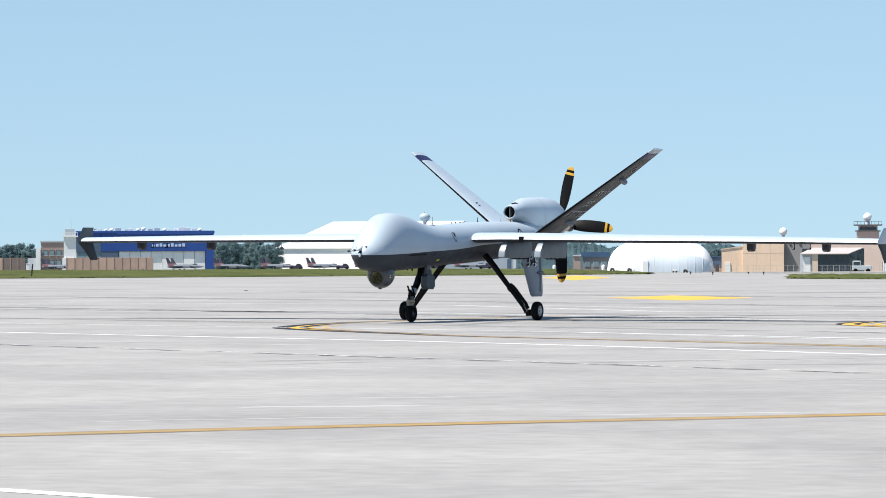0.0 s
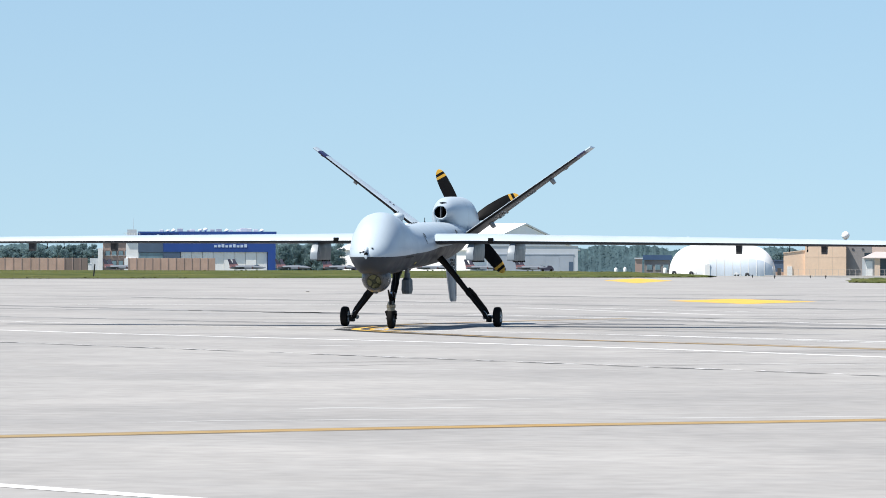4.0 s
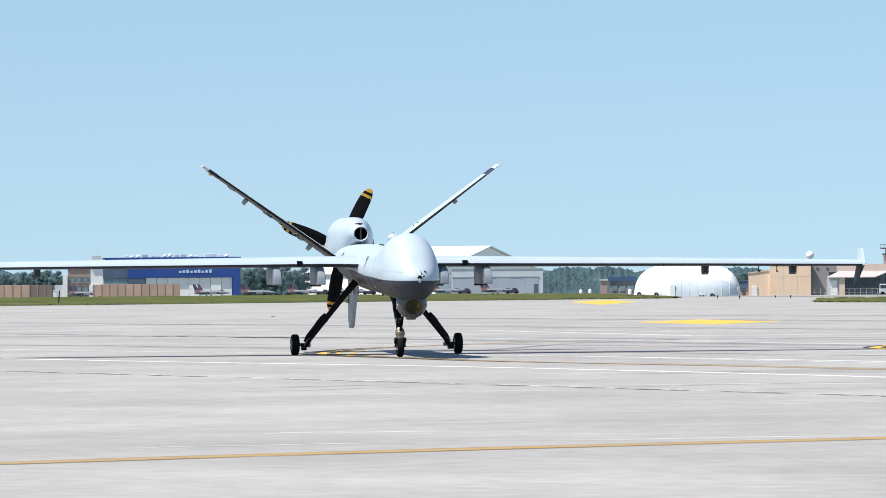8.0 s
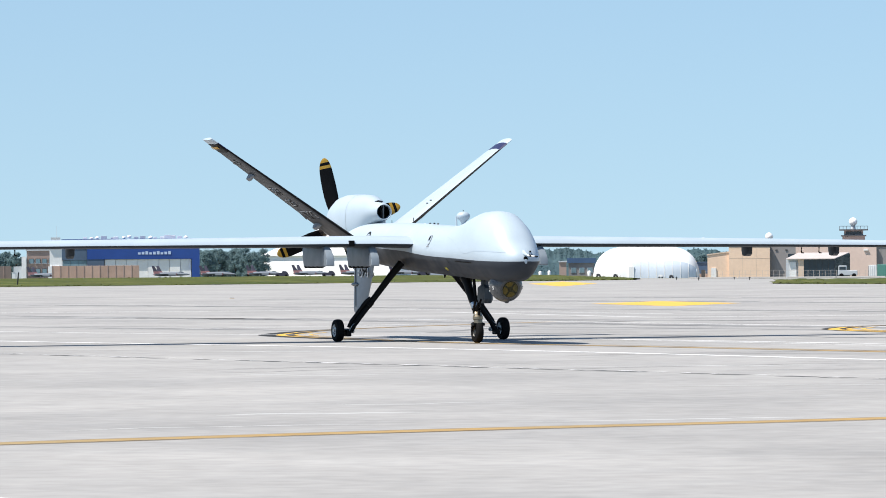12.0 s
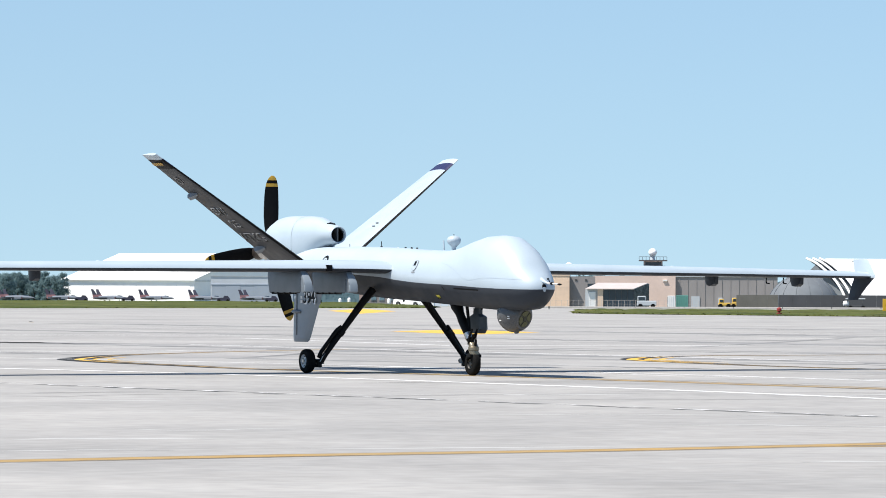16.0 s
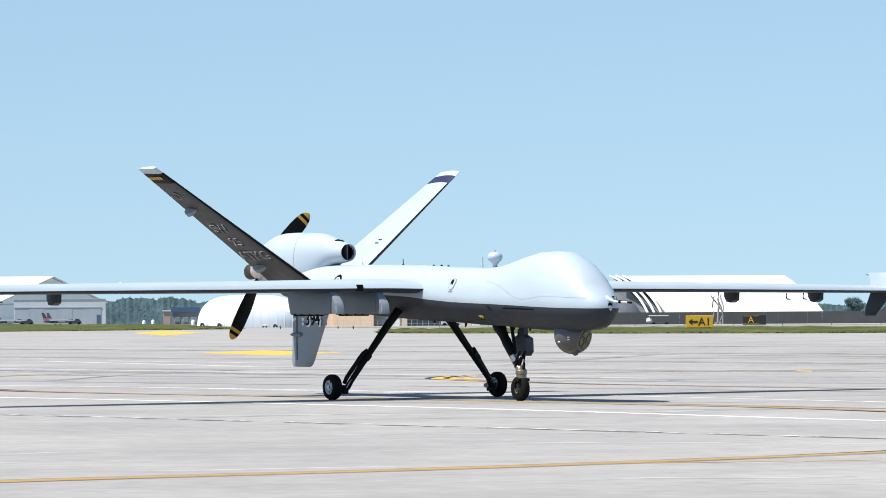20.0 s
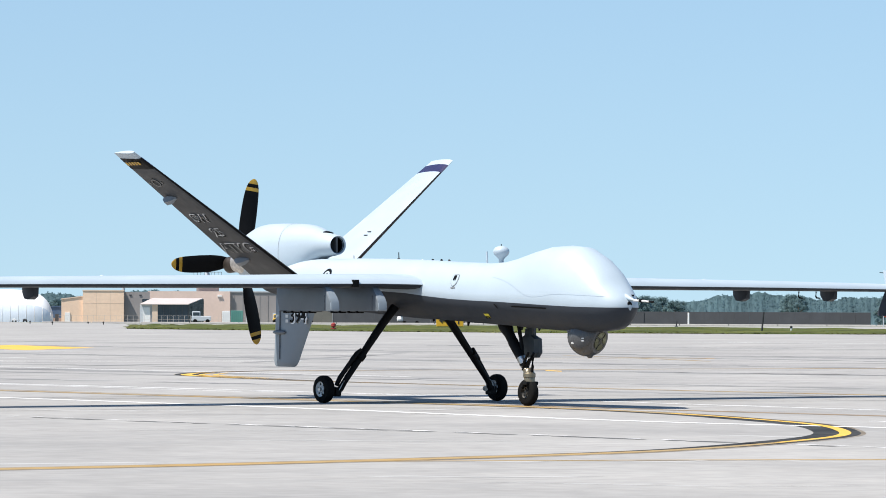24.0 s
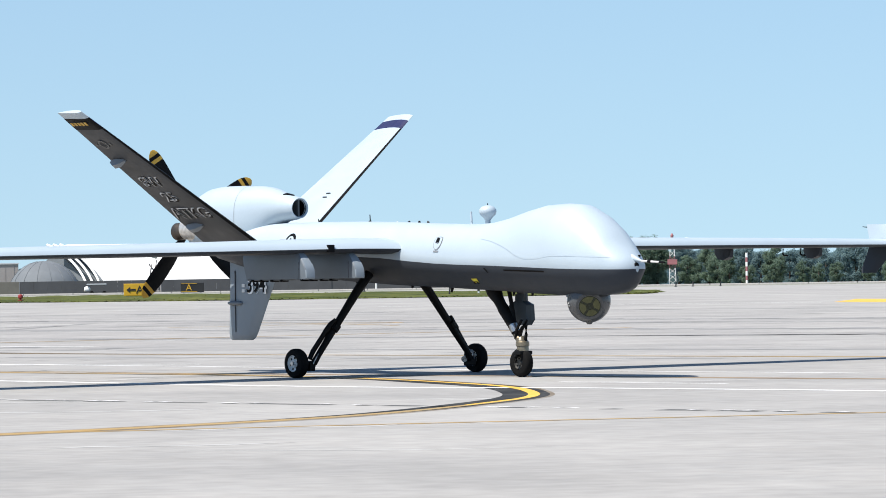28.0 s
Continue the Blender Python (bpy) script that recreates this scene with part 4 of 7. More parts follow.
WHEELS.append((wheel("nose_wheel", pose(3.03 + NOSE_X, 0, 0.203), 0.203, 0.13, DULL_RIM, aircraft, 0.44), (3.03 + NOSE_X, 0, 0.203), 0.203))

# sensor turret under the nose, blade aerial box behind it
part("turret_collar", lathe([(0.0, 0.262), (0.03, 0.27), (0.05, 0.262), (0.06, 0.24)], (4.44, 0, 1.18), (0.06, 0, -1), 28), PYLON, aircraft, smooth=40)
BALL_R, BALL_MID = 0.302, Vector((0, 0, -0.06))
GAZE_AXIS = Vector((1, 0, -0.33)).normalized()
GAZE_UP = Vector((0.33, 0, 1)).normalized()
ball = lathe([(0.06 + BALL_R * math.sin(radians(q)), max(BALL_R * math.cos(radians(q)), 0.001)) for q in (-35, -25, -15, -5, 5, 15, 25, 35, 45, 55, 65, 74, 82, 90)], (0, 0, 0), (0, 0, -1), 44)
cut = bmesh.ops.bisect_plane(ball, geom=ball.verts[:] + ball.edges[:] + ball.faces[:], plane_co=BALL_MID + GAZE_AXIS * 0.2326, plane_no=GAZE_AXIS, clear_outer=True)
bmesh.ops.holes_fill(ball, edges=[e for e in ball.edges if len(e.link_faces) == 1])
turret = part("sensor_turret", ball, BALLGREY, aircraft, "grey sensor ball with a round dark window", smooth=35, m=pose(4.515, 0, 1.125))
part("window_ring", lathe([(0.215, 0.160), (0.232, 0.163), (0.238, 0.159), (0.238, 0.152), (0.226, 0.147)], BALL_MID, GAZE_AXIS, 28, caps=False), BALLGREY, turret, "grey ring round the window", smooth=40)
part("window_glass", lathe([(0.20, 0.001), (0.240, 0.001), (0.238, 0.08), (0.2345, 0.150), (0.20, 0.150)], BALL_MID, GAZE_AXIS, 28), GLASS, turret, "dark olive window glass", smooth=20)
for k in range(4):
    mid = math.pi * k / 2 + 0.25
    edge = [(math.cos(mid + q) * r, math.sin(mid + q) * r) for q, r in ((-0.50, 0.058), (-0.62, 0.10), (-0.64, 0.138), (-0.3, 0.141), (0.0, 0.142), (0.3, 0.141), (0.64, 0.138), (0.62, 0.10), (0.50, 0.058))]
    part("window_pane", loft([[BALL_MID + GAZE_AXIS * x + GAZE_UP * zz + Vector((0, yy, 0)) for yy, zz in edge] for x in (0.228, 0.2425)]), PANE, turret, "pale olive mirror-coated facet of the window")
part("side_window", lathe([(0.25, 0.001), (0.304, 0.001), (0.296, 0.05), (0.25, 0.052)], BALL_MID, (0.62, 0.75, 0.55), 14), TEAL_PANE, turret, "small teal-coated window", smooth=30)
part("chin_knob", lathe([(0.28, 0.05), (0.305, 0.045), (0.325, 0.03), (0.33, 0.001)], BALL_MID, (0.15, 0, -1), 12), BALLGREY, turret, smooth=40)
part("lens", lathe([(0.20, 0.001), (0.2425, 0.001), (0.2425, 0.04), (0.20, 0.045)], BALL_MID, GAZE_AXIS, 16), GLASS, turret, smooth=30)
for s in (-1, 1):
    for lx, lz in ((-0.085, -0.16), (0.10, -0.09), (0.10, -0.125)):
        ly = math.sqrt(BALL_R ** 2 - lx * lx - (lz + 0.06) ** 2) + 0.001
        part("turret_label", box(lx - 0.022, lx + 0.022, s * ly - 0.005, s * ly + 0.005, lz - 0.010, lz + 0.010, 0.002), RIM, turret, "tiny white label")
    part("turret_hatch", lathe([(0.25, 0.001), (0.3035, 0.001), (0.2935, 0.075), (0.25, 0.08)], BALL_MID, (-0.5, s, -0.25), 18), BALLGREY, turret, smooth=30)
bx = [(3.02, 3.22, 0.045, 1.16), (3.02, 3.22, 0.05, 1.065), (2.92, 3.34, 0.075, 1.01), (2.91, 3.35, 0.08, 0.80), (2.97, 3.29, 0.07, 0.725)]
part("aerial_box", loft([[(x0, -w, z), (x1 - 0.05, -w, z), (x1, -w * 0.4, z), (x1, w * 0.4, z), (x1 - 0.05, w, z), (x0, w, z)] for x0, x1, w, z in bx]), material("aerial_box_paint", (0.05, 0.062, 0.072), 0.5, vary=0.08, scale=5, spec=0.3), aircraft, "dark blue-grey aerial box hanging from the belly", smooth=30, m=pose(-0.335, 0.27, 0))
part("aerial_neck", box(2.70, 2.87, 0.235, 0.305, 1.05, 1.30, 0.01), PAINT_DARK, aircraft)

# small things on the hull
for x, y, deep in ((1.72, -0.12, 0.07), (3.05, -0.1, 0.06), (3.22, 0.1, 0.06), (0.9, -0.18, 0.035), (-0.6, 0.0, 0.04)):
    zb = float(np.interp(x, [h[0] for h in HULL][::-1], [h[2] for h in HULL][::-1]))
    part("belly_aerial", tube([((x, y, zb + 0.02), 0.028), ((x - 0.01, y, zb - deep * 0.6), 0.02), ((x - 0.02, y, zb - deep), 0.012)], 6), BLACK, aircraft, smooth=40)
mast = part("satcom_ball", lathe([(0.0, 0.04), (0.07, 0.038), (0.10, 0.06), (0.15, 0.11), (0.19, 0.125), (0.225, 0.12), (0.26, 0.09), (0.28, 0.04), (0.285, 0.001)], (2.38, 0, 2.14), (0, 0, 1), 20), PAINT, aircraft, "pale mushroom aerial on the back", smooth=50)
part("aerial_tip", tube([((2.38, 0, 2.42), 0.008), ((2.38, 0, 2.45), 0.006)], 6), BLACK, mast)
for x, hgt, r, mat in ((2.02, 0.14, 0.014, PAINT), (-0.28, 0.14, 0.007, BLACK), (-0.28, 0.05, 0.02, BLACK), (0.62, 0.015, 0.022, BLACK), (0.85, 0.018, 0.018, BLACK), (1.05, 0.012, 0.016, BAR), (0.35, 0.012, 0.02, RIM), (-1.0, 0.015, 0.018, BLACK), (-1.5, 0.10, 0.006, BLACK), (-0.75, 0.03, 0.02, BLACK)):
    part("whip_aerial" if hgt > 0.08 else "cap_aerial", tube([((x, 0.0, 2.15), r * 1.6), ((x, 0, 2.21), r * 1.2), ((x - 0.01, 0, 2.20 + hgt), r)], 8), mat, aircraft, smooth=40)
probe = part("air_probe", tube([((5.34, 0, 1.685), 0.03), ((5.42, 0, 1.655), 0.045), ((5.52, 0, 1.62), 0.032), ((5.62, 0, 1.598), 0.014)], 10), PAINT, aircraft, "pale pointed probe fairing on the nose", smooth=45)
part("probe_rod", tube([((5.60, 0, 1.60), 0.016), ((5.74, 0, 1.595), 0.016), ((5.96, 0, 1.582), 0.013)], 8), RIM, probe, "pale probe rod", smooth=30)
part("probe_band", tube([((5.735, 0, 1.595), 0.018), ((5.745, 0, 1.595), 0.026), ((5.79, 0, 1.593), 0.026), ((5.80, 0, 1.593), 0.016)], 8), BLACK, probe, smooth=30)
part("probe_tip", tube([((5.96, 0, 1.582), 0.012), ((6.02, 0, 1.579), 0.018), ((6.07, 0, 1.577), 0.012)], 8), BLACK, probe, smooth=40)
part("probe_pin", tube([((5.70, 0, 1.60), 0.008), ((5.67, 0, 1.66), 0.005)], 6), BLACK, probe)
part("nose_camera", lathe([(0, 0.05), (0.06, 0.048), (0.075, 0.04), (0.077, 0.001)], (5.44, 0.0, 1.535), (1, 0, 0.02), 16), BLACK, aircraft, "black nose camera", smooth=40)
part("nose_camera", lathe([(0, 0.045), (0.05, 0.043), (0.065, 0.03), (0.066, 0.001)], (5.44, 0, 1.455), (1, 0, -0.25), 16), BLACK, aircraft, "black nose camera", smooth=40)
part("nose_vent", box(5.36, 5.45, 0.10, 0.13, 1.66, 1.685, 0.005), BLACK, aircraft)
for s in (-1, 1):
    def hull_side(xx, zz):
        xs = [h[0] for h in HULL][::-1]
        top, bot, ch, w, wb = [float(np.interp(xx, xs, [h[k] for h in HULL][::-1])) for k in (1, 2, 3, 4, 5)]
        if zz >= ch:
            u = min((zz - ch) / (top - ch), 0.999) ** (1 / 0.92)
            return w * math.cos(math.asin(u)) ** 0.86
        return w - (w - wb) * ((ch - zz) / (ch - bot)) ** 1.3

    def skin(x, z, name, pts, mat, label="", lift=0.0):
        """Thin decal that follows the hull's side: rings of triangles about its middle."""
        bm = bmesh.new()
        rings = [[bm.verts.new((x + px * q, s * (hull_side(x + px * q, z + pz * q) + 0.005 + lift), z + pz * q)) for px, pz in pts] for q in (1.0, 0.5)]
        mid = bm.verts.new((x, s * (hull_side(x, z) + 0.005 + lift), z))
        for i in range(len(pts)):
            j = (i + 1) % len(pts)
            bm.faces.new((rings[0][i], rings[0][j], rings[1][j], rings[1][i]))
            bm.faces.new((rings[1][i], rings[1][j], mid))
        return part(name, bm, mat, aircraft, label)

    def seam(name, line, width, mat, label="", lift=0.004):
        """Thin ribbon that follows the hull's side."""
        bm = bmesh.new()
        last = None
        for p in spline([(x, 0, z) for x, z in line], 10):
            now = [bm.verts.new((p.x, s * (hull_side(p.x, p.z + q) + lift), p.z + q)) for q in (-width / 2, width / 2)]
            if last:
                bm.faces.new((last[0], now[0], now[1], last[1]))
            last = now
        return part(name, bm, mat, aircraft, label)
    SHIELD = [(-0.070, 0.095), (-0.03, 0.108), (0.03, 0.108), (0.070, 0.095), (0.084, 0.05), (0.084, -0.01), (0.07, -0.06), (0.035, -0.105), (0.0, -0.122), (-0.035, -0.105), (-0.07, -0.06), (-0.084, -0.01), (-0.084, 0.05)]
    SHIELD = [(1.05 * u, 0.84 * v) for u, v in SHIELD]
    skin(1.82, 1.90, "unit_badge", SHIELD, TIP_GREY if s < 0 else BLACK, "small shield badge with a grey outline", 0.0)
    skin(1.82, 1.90, "badge_field", [(0.86 * u, 0.88 * v) for u, v in SHIELD], PAINT, "pale shield field", 0.004)
    skin(1.815, 1.92, "badge_device", [(-0.038, 0.045), (-0.012, 0.06), (0.03, 0.05), (0.038, 0.01), (0.03, -0.035), (0.008, -0.02), (0.0, 0.0), (-0.018, -0.03), (-0.036, -0.01)], BLACK, "dark device", 0.008)
    skin(1.82, 1.782, "badge_scroll", [(-0.06, 0.012), (0.06, 0.012), (0.05, -0.010), (-0.05, -0.010)], TIP_GREY)
    ring = [(math.cos(a * math.pi / 10), math.sin(a * math.pi / 10)) for a in range(20)]
    skin(-1.6, 1.965, "roundel", [(0.125 * u, 0.125 * v) for u, v in ring], BLACK, "dark ring of a national roundel, reduced to a plain disc")
    skin(-1.6, 1.965, "roundel_field", [(0.084 * u, 0.084 * v) for u, v in ring], PAINT, "", 0.004)
    skin(-1.6, 1.96, "roundel_device", [(-0.06, 0.0), (0.0, 0.07), (0.06, 0.0), (0.035, -0.06), (-0.035, -0.06)], BAR, "", 0.008)
    for px in (-0.2, 0.2):
        skin(-1.6 + px, 1.965, "roundel_bar", [(-0.07, 0.035), (0.07, 0.035), (0.07, -0.035), (-0.07, -0.035)], BAR)
    skin(2.56, 1.36, "rescue_label", [(-0.075, 0.03), (0.055, 0.03), (0.06, -0.03), (-0.04, -0.03)], LABEL_YELLOW, "small yellow label")
    skin(2.56, 1.355, "rescue_label", [(-0.06, -0.012), (-0.03, -0.012), (-0.03, -0.04), (-0.06, -0.04)], BLACK, "", 0.005)
    skin(2.56, 1.355, "rescue_label", [(0.02, -0.012), (0.055, -0.012), (0.055, -0.04), (0.02, -0.04)], BLACK, "", 0.005)
    skin(2.93, 1.505, "hull_port", [(-0.04, 0.035), (-0.005, 0.035), (0.045, -0.035), (0.01, -0.035)], BLACK, "", 0.012)
    seam("panel_seam", [(2.75, 1.95), (3.05, 1.90), (3.35, 1.81), (3.6, 1.70), (3.8, 1.655), (3.95, 1.652), (4.1, 1.665), (4.3, 1.685), (4.6, 1.687), (5.0, 1.672), (5.3, 1.655)], 0.004, SEAM, "fine seam of the upper nose cover")
    seam("panel_seam", [(2.2, 2.02), (2.2, 1.85), (2.2, 1.68)], 0.004, SEAM)
    seam("stencil_bar", [(3.33, 1.502), (3.75, 1.49), (4.2, 1.476)], 0.022, BLACK, "line of tiny dark stencil writing", 0.016)


# ---- far side of the airfield ----
def spot(az, d):
    x, y = d * math.sin(radians(az)), d * math.cos(radians(az))
    return x, y, ground_z(x, y)


def site(name, az, d, label, category, group="", turn=0.0):
    """An empty at the foot of a thing, turned to face the apron: local x to the right, y away, z up."""
    ob = new(name)
    x, y, z = spot(az, d)
    ob.matrix_basis = pose(x, y, z, 0, 0, turn - az)
    ob.empty_display_size = 1
    return tagged(ob, label, category, group)


def rise(mrad, az, d):
    """Height above the foot, of what stands mrad above eye level."""
    return EYE_HEIGHT + mrad * d / 1000 - spot(az, d)[2]


def wide(a0, a1, d):
    return radians(a1 - a0) * d


def barrier(a0, a1, d, top, n, face=FENCE, label="row of brown barrier panels behind the grass"):
    mid = (a0 + a1) / 2
    ob = site("barrier_fence", mid, d, label, "fence")
    w, hgt = wide(a0, a1, d), rise(top, mid, d)
    for i in range(n):
        x0 = -w / 2 + w * i / n
        part("panel", box(x0 + 0.06, x0 + w / n - 0.06, -0.1, 0.1, 0, hgt, 0.03), face, ob)
        part("post", box(x0 - 0.09, x0 + 0.09, -0.18, 0.18, 0, hgt + 0.1), BROWN, ob)


barrier(-7.4, -5.565, 1100, -1.2, 17)
barrier(-5.56, -5.27, 1100, -1.2, 3, DARK_FENCE, "three dark brown barrier panels behind the grass")
barrier(-4.76, -3.66, 1100, -1.2, 11)
kiosk = site("white_cabinet", -5.243, 1090, "small white cabinet standing beside the barrier", "cabinet")
part("body", box(-0.42, 0.42, 0, 0.7, 0.1, 1.62, 0.05), WHITE_METAL, kiosk)
part("lid", box(-0.48, 0.48, -0.06, 0.76, 1.62, 1.74, 0.04), WHITE_METAL, kiosk)
part("plinth", box(-0.38, 0.38, 0.04, 0.66, 0, 0.1), DARK_WALL, kiosk)


def block(parent, name, x0, x1, y0, y1, z0, z1, mat, label="", bevel=0.0):
    return part(name, box(x0, x1, y0, y1, z0, z1, bevel), mat, parent, label)


def brick_office():
    d, az = 1450, -4.925
    ob = site("office_building", az + 0.03, d, "brown brick office with dark window bands", "building")
    hgt = rise(2.2, az, d)
    w = wide(-5.15, -4.78, d)
    block(ob, "wall", -w / 2, w / 2, 0, 14, 0, hgt, BROWN)
    block(ob, "roof", -w / 2 - 0.3, w / 2 + 0.3, -0.3, 14.3, hgt, hgt + 0.5, GREY_METAL)
    for k in range(4):
        for q in (0.2, 0.55):
            x0 = -w / 2 + 0.7 + k * (w - 1.0) / 4
            x1 = x0 + (w - 1.0) / 4 - 0.5
            win = block(ob, "window", x0, x1, -0.12, 0.1, hgt * q, hgt * (q + 0.17), DARK_WALL)
            block(win, "pane", x0 + 0.12, x1 - 0.12, -0.16, -0.11, hgt * q + 0.12, hgt * (q + 0.17) - 0.12, HAZE_GLASS)
            block(win, "sill", x0 - 0.1, x1 + 0.1, -0.3, 0.0, hgt * q - 0.15, hgt * q, GREY_METAL)
    block(ob, "side_column", -w / 2 - 1.6, -w / 2 - 0.1, -1.2, 2, 0, hgt * 0.8, WHITE_METAL, "white column")
    block(ob, "side_column", w / 2 - 1.0, w / 2 + 0.3, -1.2, -0.2, 0, hgt * 0.7, WHITE_METAL, "white column")
    block(ob, "porch", -w / 2 - 4.2, -w / 2, 1, 6, 0, hgt * 0.45, GREY_METAL)
    tw = site("white_tower", -4.715, 1435, "white tower with a railed platform beside the hangar", "tower")
    ht = rise(5.2, -4.79, 1435)
    block(tw, "shaft", -1.9, 1.9, 0, 3.4, 0, ht * 0.8, WHITE_METAL)
    block(tw, "plinth", -2.4, 2.4, -0.4, 3.8, 0, ht * 0.3, WHITE_METAL)
    block(tw, "platform", -2.6, 2.6, -0.7, 4.0, ht * 0.8, ht * 0.83, WHITE_METAL)
    for k in range(7):
        block(tw, "rail_post", -2.5 + k * 0.83 - 0.06, -2.5 + k * 0.83 + 0.06, -0.68, -0.56, ht * 0.83, ht * 0.9, WHITE_METAL)
    block(tw, "handrail", -2.56, 2.56, -0.69, -0.55, ht * 0.9, ht * 0.91, WHITE_METAL)
    block(tw, "cab", -1.5, 1.5, -0.1, 2.6, ht * 0.83, ht * 0.99, GREY_METAL)
    part("whip", tube([((0.4, 1, ht), 0.08), ((0.4, 1, ht + 3.5), 0.03)], 6), GREY_METAL, tw)


brick_office()


def blue_hangar():
    d, az = 1500, -3.77
    ob = site("blue_hangar", az, d, "blue and white aircraft hangar with roof vents", "hangar")
    w, hgt, low = wide(-4.64, -2.90, d), rise(4.5, az, d), rise(0.2, az, d)
    block(ob, "wall", -w / 2, w / 2, 1.0, 48, 0, hgt - 0.4, GREY_METAL)
    block(ob, "fascia", -w / 2 + 8.4, w / 2, -0.6, 1.0, low, hgt, BLUE_METAL, "deep blue fascia")
    block(ob, "fascia", -w / 2, -w / 2 + 8.2, -0.6, 1.0, hgt - 1.7, hgt - 0.4, BLUE_METAL, "deep blue fascia")
    block(ob, "corner_pillar", w / 2 - 2.6, w / 2, -0.8, 0.9, 0, low, BLUE_METAL)
    x0, x1 = -w / 2 + 14.2, w / 2 - 2.8
    for k in range(8):
        a, b = x0 + (x1 - x0) * k / 8, x0 + (x1 - x0) * (k + 1) / 8
        block(ob, "door_leaf", a + 0.05, b - 0.05, -0.1 + 0.25 * (k % 2), 0.9, 0, low - 0.1, WHITE_METAL)
    for k in range(3):
        block(ob, "glazing", -w / 2 + 0.4 + k * 2.65, -w / 2 + 2.95 + k * 2.65, -0.05, 0.9, 0.5, low - 0.3, HAZE_GLASS)
    block(ob, "eave", -w / 2, w / 2 + 0.3, -0.9, 48, hgt - 0.38, hgt + 0.25, BLUE_METAL)
    block(ob, "parapet", -w / 2 + 13.5, w / 2 + 0.2, -0.95, -0.7, hgt - 0.9, hgt + 0.3, BLUE_METAL, "dark blue parapet strip")
    block(ob, "side_block", -w / 2 + 8.4, -w / 2 + 14.0, -0.5, 0.95, 0, low - 0.02, NAVY_WALL, "dark navy wall block")
    block(ob, "upper_wall", -w / 2 + 0.1, -w / 2 + 8.3, -0.3, 0.95, low - 0.2, hgt - 1.75, NAVY_WALL, "dull blue-grey wall above the glazing")
    r = random.Random(7)
    for k in range(17):
        x = -w / 2 + 8 + k * (w - 10) / 17 + r.uniform(-.5, .5)
        q = r.uniform(0.55, 1.25)
        if r.random() < 0.55:
            part("roof_vent", lathe([(0, 0.4), (0.5 * q, 0.4), (0.6 * q, 0.8), (1.1 * q, 0.7), (1.2 * q + r.uniform(0, .4), 0.2)], (x, 6 + r.uniform(0, 6), hgt + 0.2), (0, 0, 1), 8), WHITE_METAL, ob)
        else:
            yv = 5 + r.uniform(0, 5)
            part("roof_unit", box(x - 1.1 * q, x + 0.9 * q, yv, yv + 1.5, hgt + 0.2, hgt + 0.2 + 1.15 * q, 0.08), GREY_METAL if r.random() < 0.4 else WHITE_METAL, ob)
    # sign on the fascia, unreadable: plain bars
    for k in range(9):
        block(ob, "sign_bar", 2.4 + k * 1.25, 3.3 + k * 1.25, -0.7, -0.62, low + 1.5, low + 2.2 + 0.18 * (k % 3), SIGN_BLUE)


blue_hangar()


def white_hangar():
    d, az = 1600, -0.433
    ob = site("white_hangar", az, d, "large white hangar with a shallow gabled roof", "hangar", turn=-32)
    ln, dp = 55.2, 74.3
    eave, ridge = rise(0.9, az, d), rise(6.5, az, d)
    block(ob, "wall", -ln, 0, 0, dp, 0, eave, BRIGHT_METAL)
    bm = bmesh.new()
    prof = [(-1, eave - 0.4), (dp / 2, ridge), (dp + 1, eave - 0.4), (dp + 1, eave), (dp / 2, ridge + 0.5), (-1, eave)]
    part("roof", loft([[(x, y, z) for y, z in prof] for x in (-ln - 0.6, 0.7)], bm), FABRIC, ob)
    bm = bmesh.new()
    part("gable", loft([[(x, 0.2, eave - 0.2), (x, dp - 0.2, eave - 0.2), (x, dp / 2, ridge - 0.2)] for x in (-0.5, 0.15)], bm), BRIGHT_METAL, ob, "pale gable end")
    part("gable", loft([[(x, 0.2, eave - 0.2), (x, dp - 0.2, eave - 0.2), (x, dp / 2, ridge - 0.2)] for x in (-ln - 0.15, -ln + 0.5)], bmesh.new()), BRIGHT_METAL, ob, "pale gable end")
    for k in range(9):
        x = -ln + 3 + k * 5.6
        block(ob, "door_leaf", x, x + 5.54, -0.12, -0.02, 0, eave * 0.8, BRIGHT_METAL)
    block(ob, "wall_band", 0.0, 0.2, 0.4, dp - 0.4, eave - 0.7, eave - 0.4, GREY_METAL)
    an = site("hangar_annex", 0.352, 1530, "low pale blue-grey metal annex beside the hangar", "building")
    w, hgt = wide(-0.227, 0.93, 1530), rise(1.6, 0.32, 1530)
    block(an, "wall", -w / 2, w / 2, 0, 10, 0, hgt, ANNEX_WALL)
    block(an, "roof", -w / 2 - 0.2, w / 2 + 0.2, -0.2, 10.2, hgt, hgt + 0.2, GREY_METAL)
    top = rise(-0.29, 0.32, 1530)
    x0, x1 = -w / 2 + 0.4, -w / 2 + wide(-0.227, 0.876, 1530)
    for k in range(6):
        block(an, "door_leaf", x0 + 0.03 + k * (x1 - x0) / 6, x0 - 0.03 + (k + 1) * (x1 - x0) / 6, -0.08 - 0.04 * (k % 2), 0.02, 0.1, top, ANNEX_GREY)
    block(an, "door_track", x0 - 0.2, x1 + 0.2, -0.2, 0.02, top, top + 0.3, ANNEX_GREY)
    block(an, "side_door", x1 - 1.6, x1 - 0.2, -0.16, -0.1, 0, 3.4, NAVY_WALL, "dark navy side door")


white_hangar()


